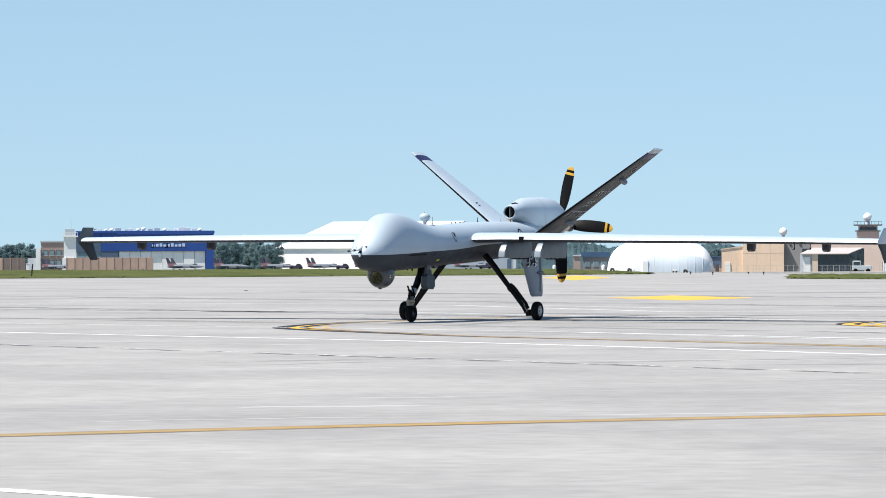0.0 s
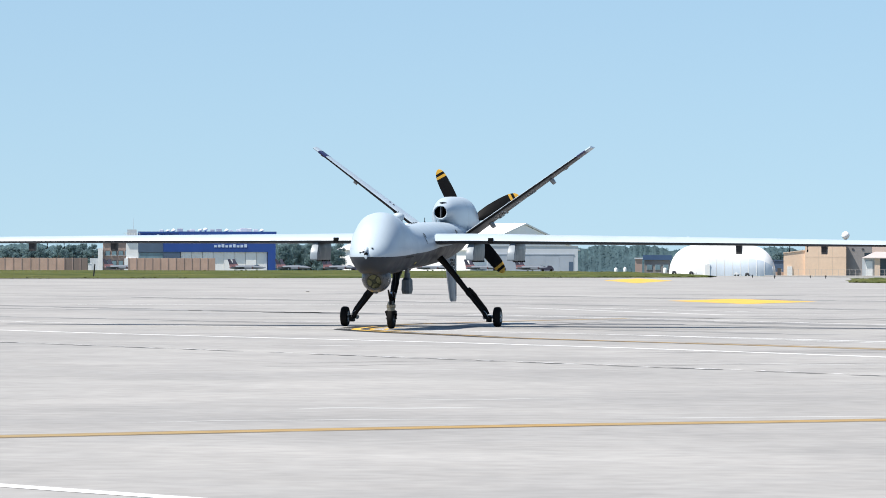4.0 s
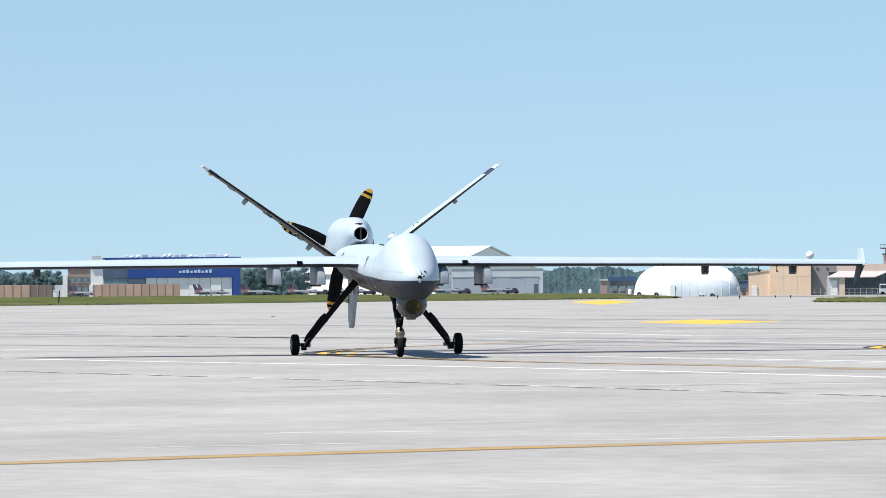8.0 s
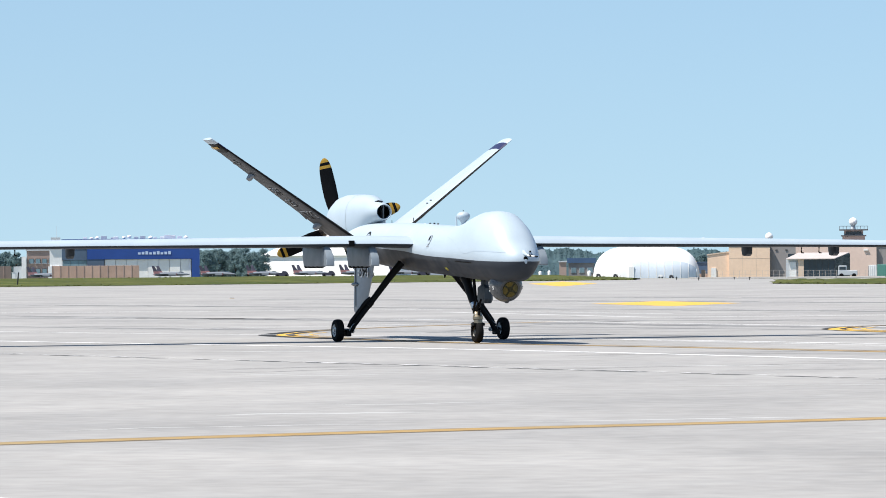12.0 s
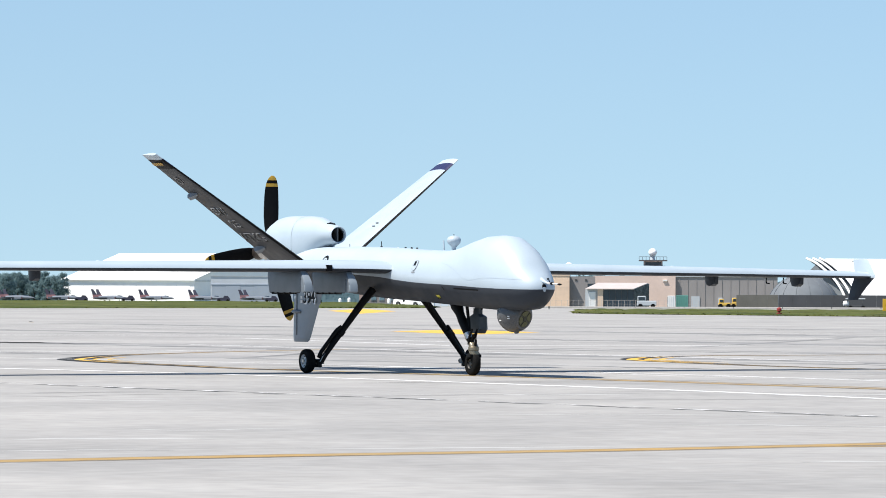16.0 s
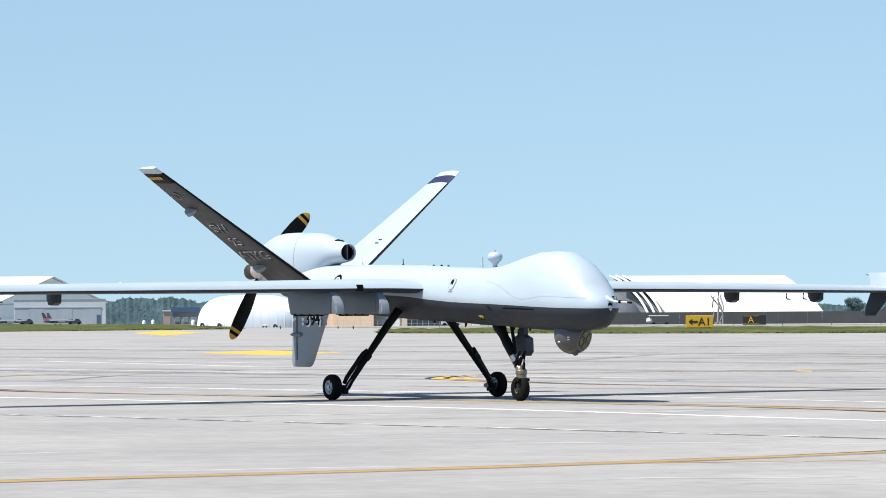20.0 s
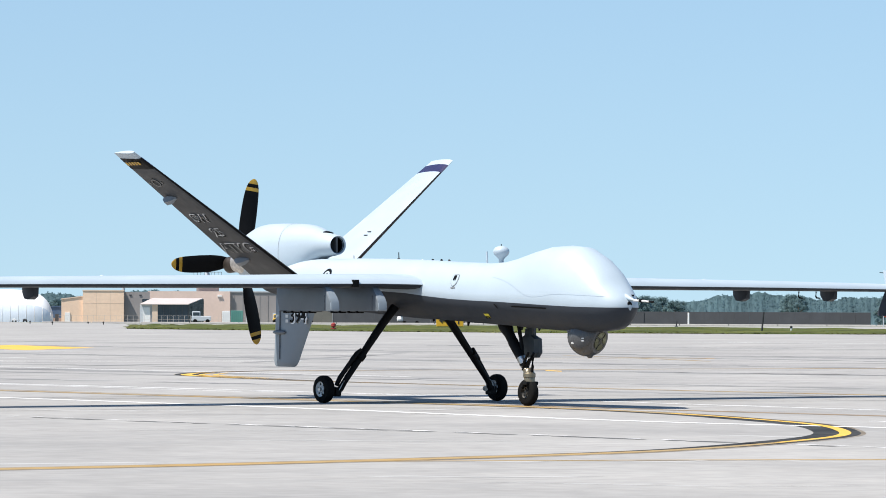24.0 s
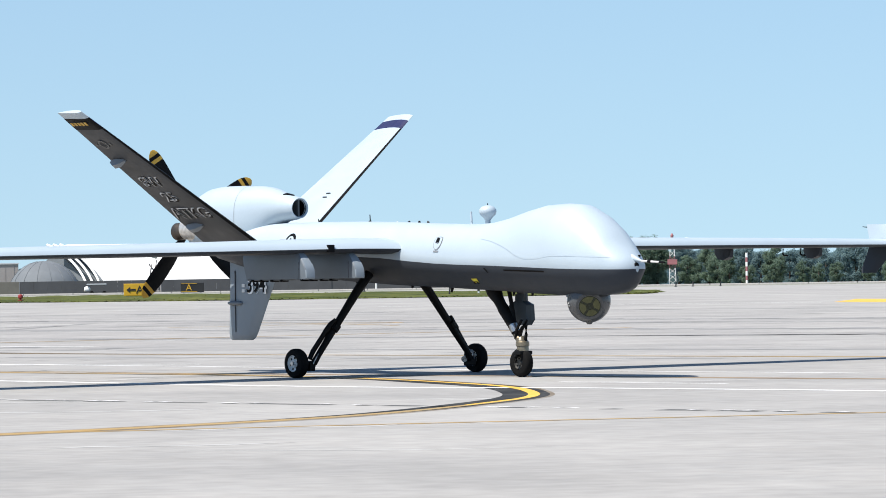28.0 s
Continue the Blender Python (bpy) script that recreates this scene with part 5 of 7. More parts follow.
def jet():
    ob = new("parked_jet")
    tagged(ob, "grey twin-finned fighter jet parked on the far apron", "jet", "jets parked in a row")
    body = [(-7.2, 1.9, 0.15), (-6.0, 1.95, 0.55), (-4.0, 2.1, 0.85), (-2.0, 2.2, 1.0), (1.5, 2.1, 1.05), (4.5, 2.0, 1.0), (6.5, 2.0, 0.75)]
    part("fuselage", loft([[(x, math.cos(2 * math.pi * i / 12) * r * 1.25, z + math.sin(2 * math.pi * i / 12) * r) for i in range(12)] for x, z, r in body]), JET_GREY, ob, smooth=40)
    part("canopy", lathe([(0, 0.05), (0.6, 0.45), (1.6, 0.55), (2.8, 0.1)], (-4.9, 0, 2.75), (1, 0, 0.05), 10), DARK_GLASS, ob, smooth=40)
    for s in (-1, 1):
        part("wing", loft([[(0.0, s * 1.0, 2.1), (4.8, s * 1.0, 2.1), (4.8, s * 1.0, 2.3), (0, s * 1.0, 2.3)], [(3.6, s * 5.6, 2.1), (5.0, s * 5.6, 2.1), (5.0, s * 5.6, 2.18), (3.6, s * 5.6, 2.18)]]), JET_GREY, ob)
        part("fin", loft([[(4.5, s * 1.3, 2.6), (6.6, s * 1.3, 2.6), (6.6, s * 1.42, 2.6), (4.5, s * 1.42, 2.6)], [(6.2, s * 1.6, 6.0), (7.3, s * 1.6, 6.0), (7.3, s * 1.68, 6.0), (6.2, s * 1.68, 6.0)]]), JET_DARK, ob, "dark fin")
        part("fin_cap", loft([[(6.15, s * 1.59, 6.0), (7.32, s * 1.59, 6.0), (7.32, s * 1.69, 6.0), (6.15, s * 1.69, 6.0)], [(6.4, s * 1.66, 6.5), (7.4, s * 1.66, 6.5), (7.4, s * 1.72, 6.5), (6.4, s * 1.72, 6.5)]]), JET_DARK, ob)
        part("fin_root", loft([[(4.2, s * 1.27, 2.4), (6.7, s * 1.27, 2.4), (6.7, s * 1.45, 2.4), (4.2, s * 1.45, 2.4)], [(5.0, s * 1.32, 3.6), (6.85, s * 1.32, 3.6), (6.85, s * 1.52, 3.6), (5.0, s * 1.52, 3.6)]]), JET_RED, ob, "dull red root of the fin")
        part("intake_cover", box(-2.72, -2.6, s * 1.2 - 0.46, s * 1.2 + 0.46, 1.35, 2.45, 0.04), JET_RED, ob, "dull red intake cover")
        part("intake", box(-2.6, 0.5, s * 1.2 - 0.5, s * 1.2 + 0.5, 1.3, 2.5, 0.15), JET_GREY, ob)
        part("gear_leg", tube([((1.6, s * 1.5, 1.6), 0.12), ((1.6, s * 1.6, 0.35), 0.1)], 6), WHITE_METAL, ob)
        part("wheel", lathe([(-0.15, 0.2), (-0.15, 0.36), (0.15, 0.36), (0.15, 0.2)], (1.6, s * 1.6, 0.36), (0, 1, 0), 10), RUBBER, ob)
    part("nozzle", lathe([(0, 0.8), (0.9, 0.6), (0.95, 0.5), (0.3, 0.4)], (6.4, 0, 2.0), (1, 0, 0), 12), JET_RED, ob, "dull red nozzle cover", smooth=40)
    part("gear_leg", tube([((-3.6, 0, 1.5), 0.1), ((-3.6, 0, 0.3), 0.09)], 6), WHITE_METAL, ob)
    part("wheel", lathe([(-0.12, 0.15), (-0.12, 0.3), (0.12, 0.3), (0.12, 0.15)], (-3.6, 0, 0.3), (0, 1, 0), 10), RUBBER, ob)
    return ob


first_jet = jet()
rq = random.Random(11)
# left edge of each tail, and distance
JETS = [(-5.06, 1400), (-4.45, 1400), (-3.475, 1395), (-2.885, 1400), (-2.295, 1405), (-1.71, 1395), (-1.12, 1400), (-0.49, 1400), (0.15, 1395)]
LOW = Matrix.Diagonal((0.86, 0.86, 0.58, 1))
for i, (a, d) in enumerate(JETS):
    x, y, z = spot(a + 0.225, d)
    m = pose(x, y, z, 0, 0, 180 - 33 - a + rq.uniform(-4, 4))
    if i == 0:
        first_jet.matrix_basis = m @ LOW
    else:
        copy_thing(first_jet, m)


def tug(az, d):
    """Low dark tow tractor standing at a jet's nose."""
    ob = site("tow_tractor", az, d, "low dark grey tow tractor on the far apron", "tractor", "tow tractors by the jets")
    part("body", loft([[(x, -0.9, 0.35), (x, 0.9, 0.35), (x, 0.85, h), (x, -0.85, h)] for x, h in ((-2.0, 0.9), (-1.7, 1.25), (0.0, 1.35), (0.2, 1.9), (1.3, 1.85), (1.9, 1.2), (2.1, 0.8))]), JET_DARK, ob)
    for x in (-1.3, 1.3):
        for q in (-1, 1):
            part("wheel", lathe([(-0.14, 0.18), (-0.14, 0.42), (0.14, 0.42), (0.14, 0.18)], (x, q * 0.86, 0.42), (0, 1, 0), 12), RUBBER, ob)


for k, az in enumerate((-0.065, 0.54, -1.27, -1.86)):
    tug(az, 1385)


def low_sheds():
    ob = site("low_shed", 1.70, 1150, "low brown brick shed", "building")
    block(ob, "wall", -0.9, 0.9, 0, 8, 0, rise(-1.2, 1.7, 1150), BROWN)
    block(ob, "roof", -1.1, 1.1, -0.3, 8.3, rise(-1.2, 1.7, 1150), rise(-0.9, 1.7, 1150), GREY_METAL)
    ob = site("low_shed", 1.93, 1160, "low dark blue-grey shed with a flat roof", "building")
    block(ob, "wall", -3.2, 3.4, 0, 10, 0, rise(-1.4, 1.9, 1160), BROWN_GREY)
    block(ob, "roof", -3.6, 3.8, -0.4, 10.4, rise(-1.4, 1.9, 1160), rise(-0.3, 1.9, 1160), SHED_ROOF)
    for k in range(3):
        win = block(ob, "window", -2.6 + k * 2.1, -1.2 + k * 2.1, -0.1, 0.1, 1.0, 2.4, GREY_METAL)
        block(win, "pane", -2.5 + k * 2.1, -1.3 + k * 2.1, -0.14, -0.09, 1.1, 2.3, HAZE_GLASS)


low_sheds()


def side_shed():
    ob = site("low_shed", 3.475, 1012, "small blue shed on a brown base beside the fabric shelter", "building")
    hgt = rise(-1.5, 3.475, 1012)
    block(ob, "base", -1.3, 1.3, 0, 3, 0, 1.1, BROWN)
    block(ob, "wall", -1.25, 1.25, 0.05, 2.95, 1.1, hgt, SHED_ROOF)
    block(ob, "roof", -1.4, 1.4, -0.15, 3.15, hgt, hgt + 0.18, SHED_ROOF)
    block(ob, "door", -0.4, 0.4, -0.06, 0.06, 0, 1.95, DARK_WALL)


side_shed()


def white_tank(az, d, hgt):
    ob = site("white_tank", az, d, "small upright white tank on short legs", "tank", "white tanks by the sheds")
    part("shell", lathe([(0.25, 0.1), (0.32, 0.38), (hgt * 0.8, 0.40), (hgt * 0.93, 0.3), (hgt, 0.1)], (0, 0, 0), (0, 0, 1), 16), WHITE_METAL, ob, smooth=50)
    for k in range(3):
        a = k * 2.094
        part("leg", tube([((0.3 * math.cos(a), 0.3 * math.sin(a), 0), 0.05), ((0.3 * math.cos(a), 0.3 * math.sin(a), 0.4), 0.05)], 6), GREY_METAL, ob)
    part("valve", tube([((0, 0, hgt - 0.02), 0.07), ((0, 0, hgt + 0.14), 0.05)], 6), GREY_METAL, ob)


for az, d, hgt in ((1.412, 1130, 1.25), (1.527, 1130, 1.45), (2.034, 985, 1.4)):
    white_tank(az, d, hgt)


def ground_cart(az, d, mat, label):
    ob = site("ground_cart", az, d, label, "cart")
    part("body", box(-0.5, 0.4, -0.35, 0.35, 0.25, 0.68, 0.05), mat, ob)
    part("hood", box(-0.35, 0.15, -0.3, 0.3, 0.68, 0.80, 0.04), mat, ob)
    part("tow_bar", tube([((0.45, 0, 0.4), 0.035), ((1.0, 0, 0.2), 0.03), ((1.1, 0, 0.55), 0.03)], 6), DARK_WALL, ob)
    for x in (-0.35, 0.3):
        for q in (-1, 1):
            part("wheel", lathe([(-0.06, 0.08), (-0.06, 0.2), (0.06, 0.2), (0.06, 0.08)], (x, q * 0.4, 0.2), (0, 1, 0), 10), RUBBER, ob)


for az, mat, label in ((2.152, DARK_WALL, "dark ground power cart before the shelter"), (2.369, DARK_WALL, "dark ground power cart before the shelter"), (2.94, WHITE_METAL, "white ground cart before the shelter"), (3.076, DARK_WALL, "dark ground power cart before the shelter")):
    ground_cart(az, 968, mat, label)


def fabric_shelter():
    d, a0, a1 = 1000, 2.085, 3.43
    az = (a0 + a1) / 2
    ob = site("fabric_shelter", az, d, "large white fabric shelter with rounded ends and a pale blue side", "shelter")
    w, hgt, dp = wide(a0, a1, d), rise(2.25, az, d), 8.0

    def skin_at(u, a, out=0.0):
        k = max((1 - abs(u) ** 4) ** 0.45, 0.02) if abs(u) < 1 else 0.02
        c, sn = math.cos(a), math.sin(a)
        return (u * w / 2, -(dp * (0.35 + 0.65 * k) + out) * abs(c) ** 0.8 * (1 if c > 0 else -1), hgt * k * sn ** 0.75)
    secs = [[skin_at(math.sin(math.pi / 2 * (-1 + 2 * i / 36)), math.pi * j / 20) for j in range(21)] for i in range(37)]
    part("canopy", loft(secs), FABRIC, ob, smooth=50)
    # the lower side is of pale blue cloth, in eight bays between ribs
    edges = [-0.26 + 1.2 * k / 8 for k in range(9)]
    for e0, e1 in zip(edges, edges[1:]):
        us = [e0 + 0.006 + (e1 - e0 - 0.012) * q / 3 for q in range(4)]
        part("side_bay", loft([[skin_at(u, q * 0.47 / 6, 0.07) for q in range(7)] for u in us], caps=False, closed=False), FABRIC_BLUE, ob, "pale blue side cloth", smooth=50)
    for e in edges:
        part("rib", tube([(skin_at(e, q * 0.47 / 6, 0.08), 0.05) for q in range(7)], 5), FABRIC, ob)
    block(ob, "door", -w * 0.165, -w * 0.115, -dp - 0.15, -dp + 0.3, 0, 2.6, FABRIC, "white door flap")


fabric_shelter()


def terminal():
    """Tan block, glazed entrance and long brown-grey hall, with the tower behind."""
    d = 1000

    def at(a, a_site, dd):
        return wide(a_site, a, dd)
    ob = site("tan_building", 3.96, d, "tan precast concrete building in two heights", "building")
    hi = rise(2.0, 3.96, d)
    x0, x1, x2, x3 = (at(a, 3.96, d) for a in (3.53, 3.80, 4.318, 4.645))
    part("low_wall", loft([[(x0, y, 0), (x1, y, 0), (x1, y, rise(0.7, 3.96, d)), (x0, y, rise(0.1, 3.96, d))] for y in (0.6, 15)]), TAN, ob, "lower tan wing")
    part("low_roof", loft([[(x0 - 0.15, y, rise(0.1, 3.96, d)), (x1, y, rise(0.7, 3.96, d)), (x1, y, rise(0.7, 3.96, d) + 0.22), (x0 - 0.15, y, rise(0.1, 3.96, d) + 0.22)] for y in (0.45, 15.2)]), TAN_PALE, ob)
    block(ob, "wall", x1, x2, 0, 16, 0, hi, TAN)
    block(ob, "wall", x2, x3, 1.5, 16, 0, hi - 0.12, BROWN_GREY, "darker brown-grey wall")
    block(ob, "roof_edge", x1 - 0.1, x2 + 0.1, -0.1, 16, hi, hi + 0.25, TAN_PALE)
    for k in range(1, 3):
        xj = x1 + (x2 - x1) * k / 3
        block(ob, "wall_joint", xj - 0.04, xj + 0.04, -0.015, 0.05, 0, hi, TAN_PALE)
    block(ob, "wall_joint", x1, x2, -0.02, 0.05, hi * 0.62, hi * 0.62 + 0.08, TAN_PALE)
    block(ob, "door", x0 + 0.8, x0 + 1.9, 0.4, 0.7, 0, 2.3, WHITE_METAL, "white door")
    for x in (x2 + 1.2, x2 + 3.4):
        block(ob, "wall_lamp", x, x + 0.5, 1.38, 1.55, hi - 1.0, hi - 0.75, DARK_WALL)
    rad = site("roof_radome", 4.31, d + 20, "white radome on a roof mast", "radome")
    zr = rise(4.1, 4.31, d + 20)
    part("mast", tube([((0, 0, 0), 0.5), ((0, 0, zr - 0.6), 0.35)], 10), GREY_METAL, rad)
    part("dome", lathe([(-0.9, 0.25), (-0.6, 0.7), (0, 0.93), (0.6, 0.7), (0.88, 0.25), (0.93, 0.01)], (0, 0, zr), (0, 0, 1), 20), FABRIC, rad, smooth=60)

    d2 = 1030
    ob = site("long_hall", 5.75, d2, "long tan and brown-grey operations hall", "building")
    h2 = rise(1.85, 5.75, d2)
    xa, xb, xc = (at(a, 5.75, d2) for a in (4.62, 5.66, 6.95))
    block(ob, "wall", xa, xb, 0, 24, 0, h2 + 0.2, ROSE_TAN, "pale rose-tan wall")
    block(ob, "wall", xb, xc, 0.8, 24, 0, h2, BROWN_GREY, "brown-grey ribbed wall")
    block(ob, "roof_edge", xb - 0.1, xc + 0.2, 0.6, 24, h2, h2 + 0.3, GREY_METAL)
    for k in range(12):
        x = xb + 0.9 + k * (xc - xb) / 12
        block(ob, "wall_rib", x - 0.05, x + 0.05, 0.72, 0.85, 0, h2 - 0.01, BROWN_GREY)
    for a, w3, z3, mat in ((5.555, 1.2, 2.5, DARK_GLASS), (5.86, 1.9, 2.7, GREY_METAL), (6.2, 1.0, 2.4, GREY_METAL), (6.62, 2.4, 3.0, DARK_WALL)):
        x = at(a, 5.75, d2)
        block(ob, "door", x, x + w3, -0.1 if a < 5.66 else 0.65, 0.9, 0, z3, mat)
    block(ob, "wall_lamp", xb - 2.9, xb - 1.9, -0.3, 0.0, h2 - 1.0, h2 - 0.7, WHITE_METAL)

    de = 985
    ent = site("glazed_entrance", 4.93, de, "dark glazed entrance under a pale sloping canopy", "building")
    zn, zf = rise(-0.95, 4.93, de), rise(0.35, 4.93, de)
    e = {a: at(a, 4.93, de) for a in (4.52, 4.545, 4.65, 4.675, 4.745, 5.13, 5.32)}
    part("canopy", loft([[(e[4.52], -3, zn + q), (e[5.13], -3, zn + q), (e[5.32], 5, zf + q), (e[4.675], 5, zf + q)] for q in (0, 0.16)]), CANOPY, ent, "pale sloping metal roof")
    block(ent, "back_wall", e[4.545], e[5.32], 5, 5.4, 0, zf - 0.05, DARK_GLASS)
    block(ent, "front_glazing", e[4.745], e[5.13], -2.4, -2.2, 0, zn - 0.02, DARK_GLASS, "dark blue glazing")
    part("side_glazing", loft([[(e[5.13] + q, -2.4, 0), (e[5.32] + q, 4.9, 0), (e[5.32] + q, 4.9, zf - 0.05), (e[5.13] + q, -2.4, zn)] for q in (0, 0.15)]), DARK_GLASS, ent, "dark blue glazing")
    for k in range(6):
        x = e[4.745] + (e[5.13] - e[4.745]) * k / 5
        block(ent, "mullion", x - 0.05, x + 0.05, -2.46, -2.39, 0, zn - 0.03, DARK_WALL)
    block(ent, "column", e[4.675], e[4.745], -2.6, -2.0, 0, zn - 0.01, TAN_PALE, "pale column")
    block(ent, "door", e[4.545] + 0.35, e[4.65], -2.4, -2.15, 0, zn - 0.6, WHITE_METAL, "white door")
    block(ent, "door_surround", e[4.52], e[4.675], -2.1, -1.9, 0, zn - 0.02, GREY_METAL)
    tw = site("control_tower", 5.375, 1045, "brown tower with railed decks and a white radome", "tower")
    zt = rise(4.6, 5.375, 1045)
    block(tw, "shaft", -2.6, 2.6, 0, 5.2, 0, zt - 0.6, BROWN_GREY)
    for z in (zt - 0.6, zt + 0.75):
        block(tw, "deck", -3.3 if z > zt else -2.9, 3.3 if z > zt else 2.9, -0.7, 5.9, z, z + 0.28, DARK_WALL)
    block(tw, "cab", -2.2, 2.2, 0.2, 5.0, zt - 0.32, zt + 0.75, BROWN_GREY)
    block(tw, "cab_window", -1.8, 1.8, 0.1, 0.25, zt - 0.1, zt + 0.5, DARK_GLASS)
    for k in range(9):
        part("rail_post", tube([((-3.2 + k * 0.8, -0.6, zt + 1.03), 0.05), ((-3.2 + k * 0.8, -0.6, zt + 1.75), 0.05)], 5), DARK_WALL, tw)
    block(tw, "handrail", -3.26, 3.26, -0.65, -0.55, zt + 1.70, zt + 1.80, DARK_WALL)
    part("dome", lathe([(-0.9, 0.4), (-0.55, 0.8), (0, 1.0), (0.5, 0.87), (0.85, 0.5), (0.98, 0.2), (1.0, 0.01)], (-0.1, 2.6, zt + 2.75), (0, 0, 1), 24), FABRIC, tw, "white radome", smooth=60)
    part("dome_mount", tube([((-0.1, 2.6, zt + 1.0), 0.6), ((-0.1, 2.6, zt + 2.0), 0.45)], 10), GREY_METAL, tw)
    # chain fence before the buildings
    fn = site("chain_fence", 4.7, 880, "low grey wire fence before the buildings", "fence")
    xl, xr = at(3.5, 4.7, 880), at(5.95, 4.7, 880)
    hf = rise(-3.35, 4.7, 880)
    n = 34
    for k in range(n + 1):
        x = xl + (xr - xl) * k / n
        block(fn, "fence_post", x - 0.03, x + 0.03, -0.03, 0.03, 0, hf, CANOPY)
    for z in (0.08, hf * 0.5, hf - 0.05):
        block(fn, "fence_rail", xl, xr, -0.015, 0.015, z - 0.013, z + 0.013, CANOPY)


terminal()


def container(az, d, w, hgt, mat, label):
    ob = site("container", az, d, label, "container")
    part("body", box(-w / 2, w / 2, 0, 2.2, 0.12, hgt, 0.04), mat, ob)
    for k in range(int(w / 0.4)):
        x = -w / 2 + 0.2 + k * 0.4
        part("rib", box(x - 0.05, x + 0.05, -0.05, 0.01, 0.2, hgt - 0.1), mat, ob)
    for x in (-w / 2 + 0.15, w / 2 - 0.15):
        part("skid", box(x - 0.12, x + 0.12, 0.1, 2.1, 0, 0.13), DARK_WALL, ob)


container(5.745, 870, 2.3, 2.5, TEAL, "teal green storage container by the hall")
container(5.61, 865, 1.5, 2.4, WHITE_METAL, "white storage bin by the hall")


def vehicle(az, d, mat, ln, hgt, label, name):
    ob = site(name, az, d, label, "vehicle")
    part("body", box(-ln / 2, ln / 2, -0.9, 0.9, 0.45, hgt * 0.6, 0.12), mat, ob)
    part("cab", box(-ln / 2 + 0.1, -ln / 2 + ln * 0.45, -0.85, 0.85, hgt * 0.58, hgt, 0.15), mat, ob)
    part("windscreen", box(-ln / 2 + 0.25, -ln / 2 + ln * 0.4, -0.9, 0.88, hgt * 0.66, hgt * 0.92, 0.05), DARK_GLASS, ob)
    for x in (-ln * 0.32, ln * 0.32):
        for s in (-1, 1):
            wh = part("wheel", lathe([(-0.12, 0.2), (-0.12, 0.42), (0.12, 0.42), (0.12, 0.2)], (x, s * 0.85, 0.42), (0, 1, 0), 12), RUBBER, ob)
            part("rim", lathe([(-0.1, 0.01), (-0.1, 0.21), (0.1, 0.21), (0.1, 0.01)], (x, s * 0.85, 0.42), (0, 1, 0), 12), GREY_METAL, wh)
    part("bumper", box(-ln / 2 - 0.08, -ln / 2 + 0.06, -0.85, 0.85, 0.4, 0.6, 0.03), DARK_WALL, ob)
    part("lamp", box(-ln / 2 - 0.03, -ln / 2 + 0.03, -0.75, -0.5, 0.62, 0.76, 0.01), WHITE_METAL, ob)
    part("lamp", box(-ln / 2 - 0.03, -ln / 2 + 0.03, 0.5, 0.75, 0.62, 0.76, 0.01), WHITE_METAL, ob)


vehicle(6.28, 800, YELLOW_TRUCK, 2.2, 1.7, "small yellow ramp tractor by the hall", "ramp_tractor")
vehicle(6.44, 802, YELLOW_TRUCK, 2.0, 1.9, "small yellow ramp tractor by the hall", "ramp_tractor")
vehicle(5.297, 860, GREY_METAL, 3.7, 2.3, "pale blue-grey van by the entrance", "van")


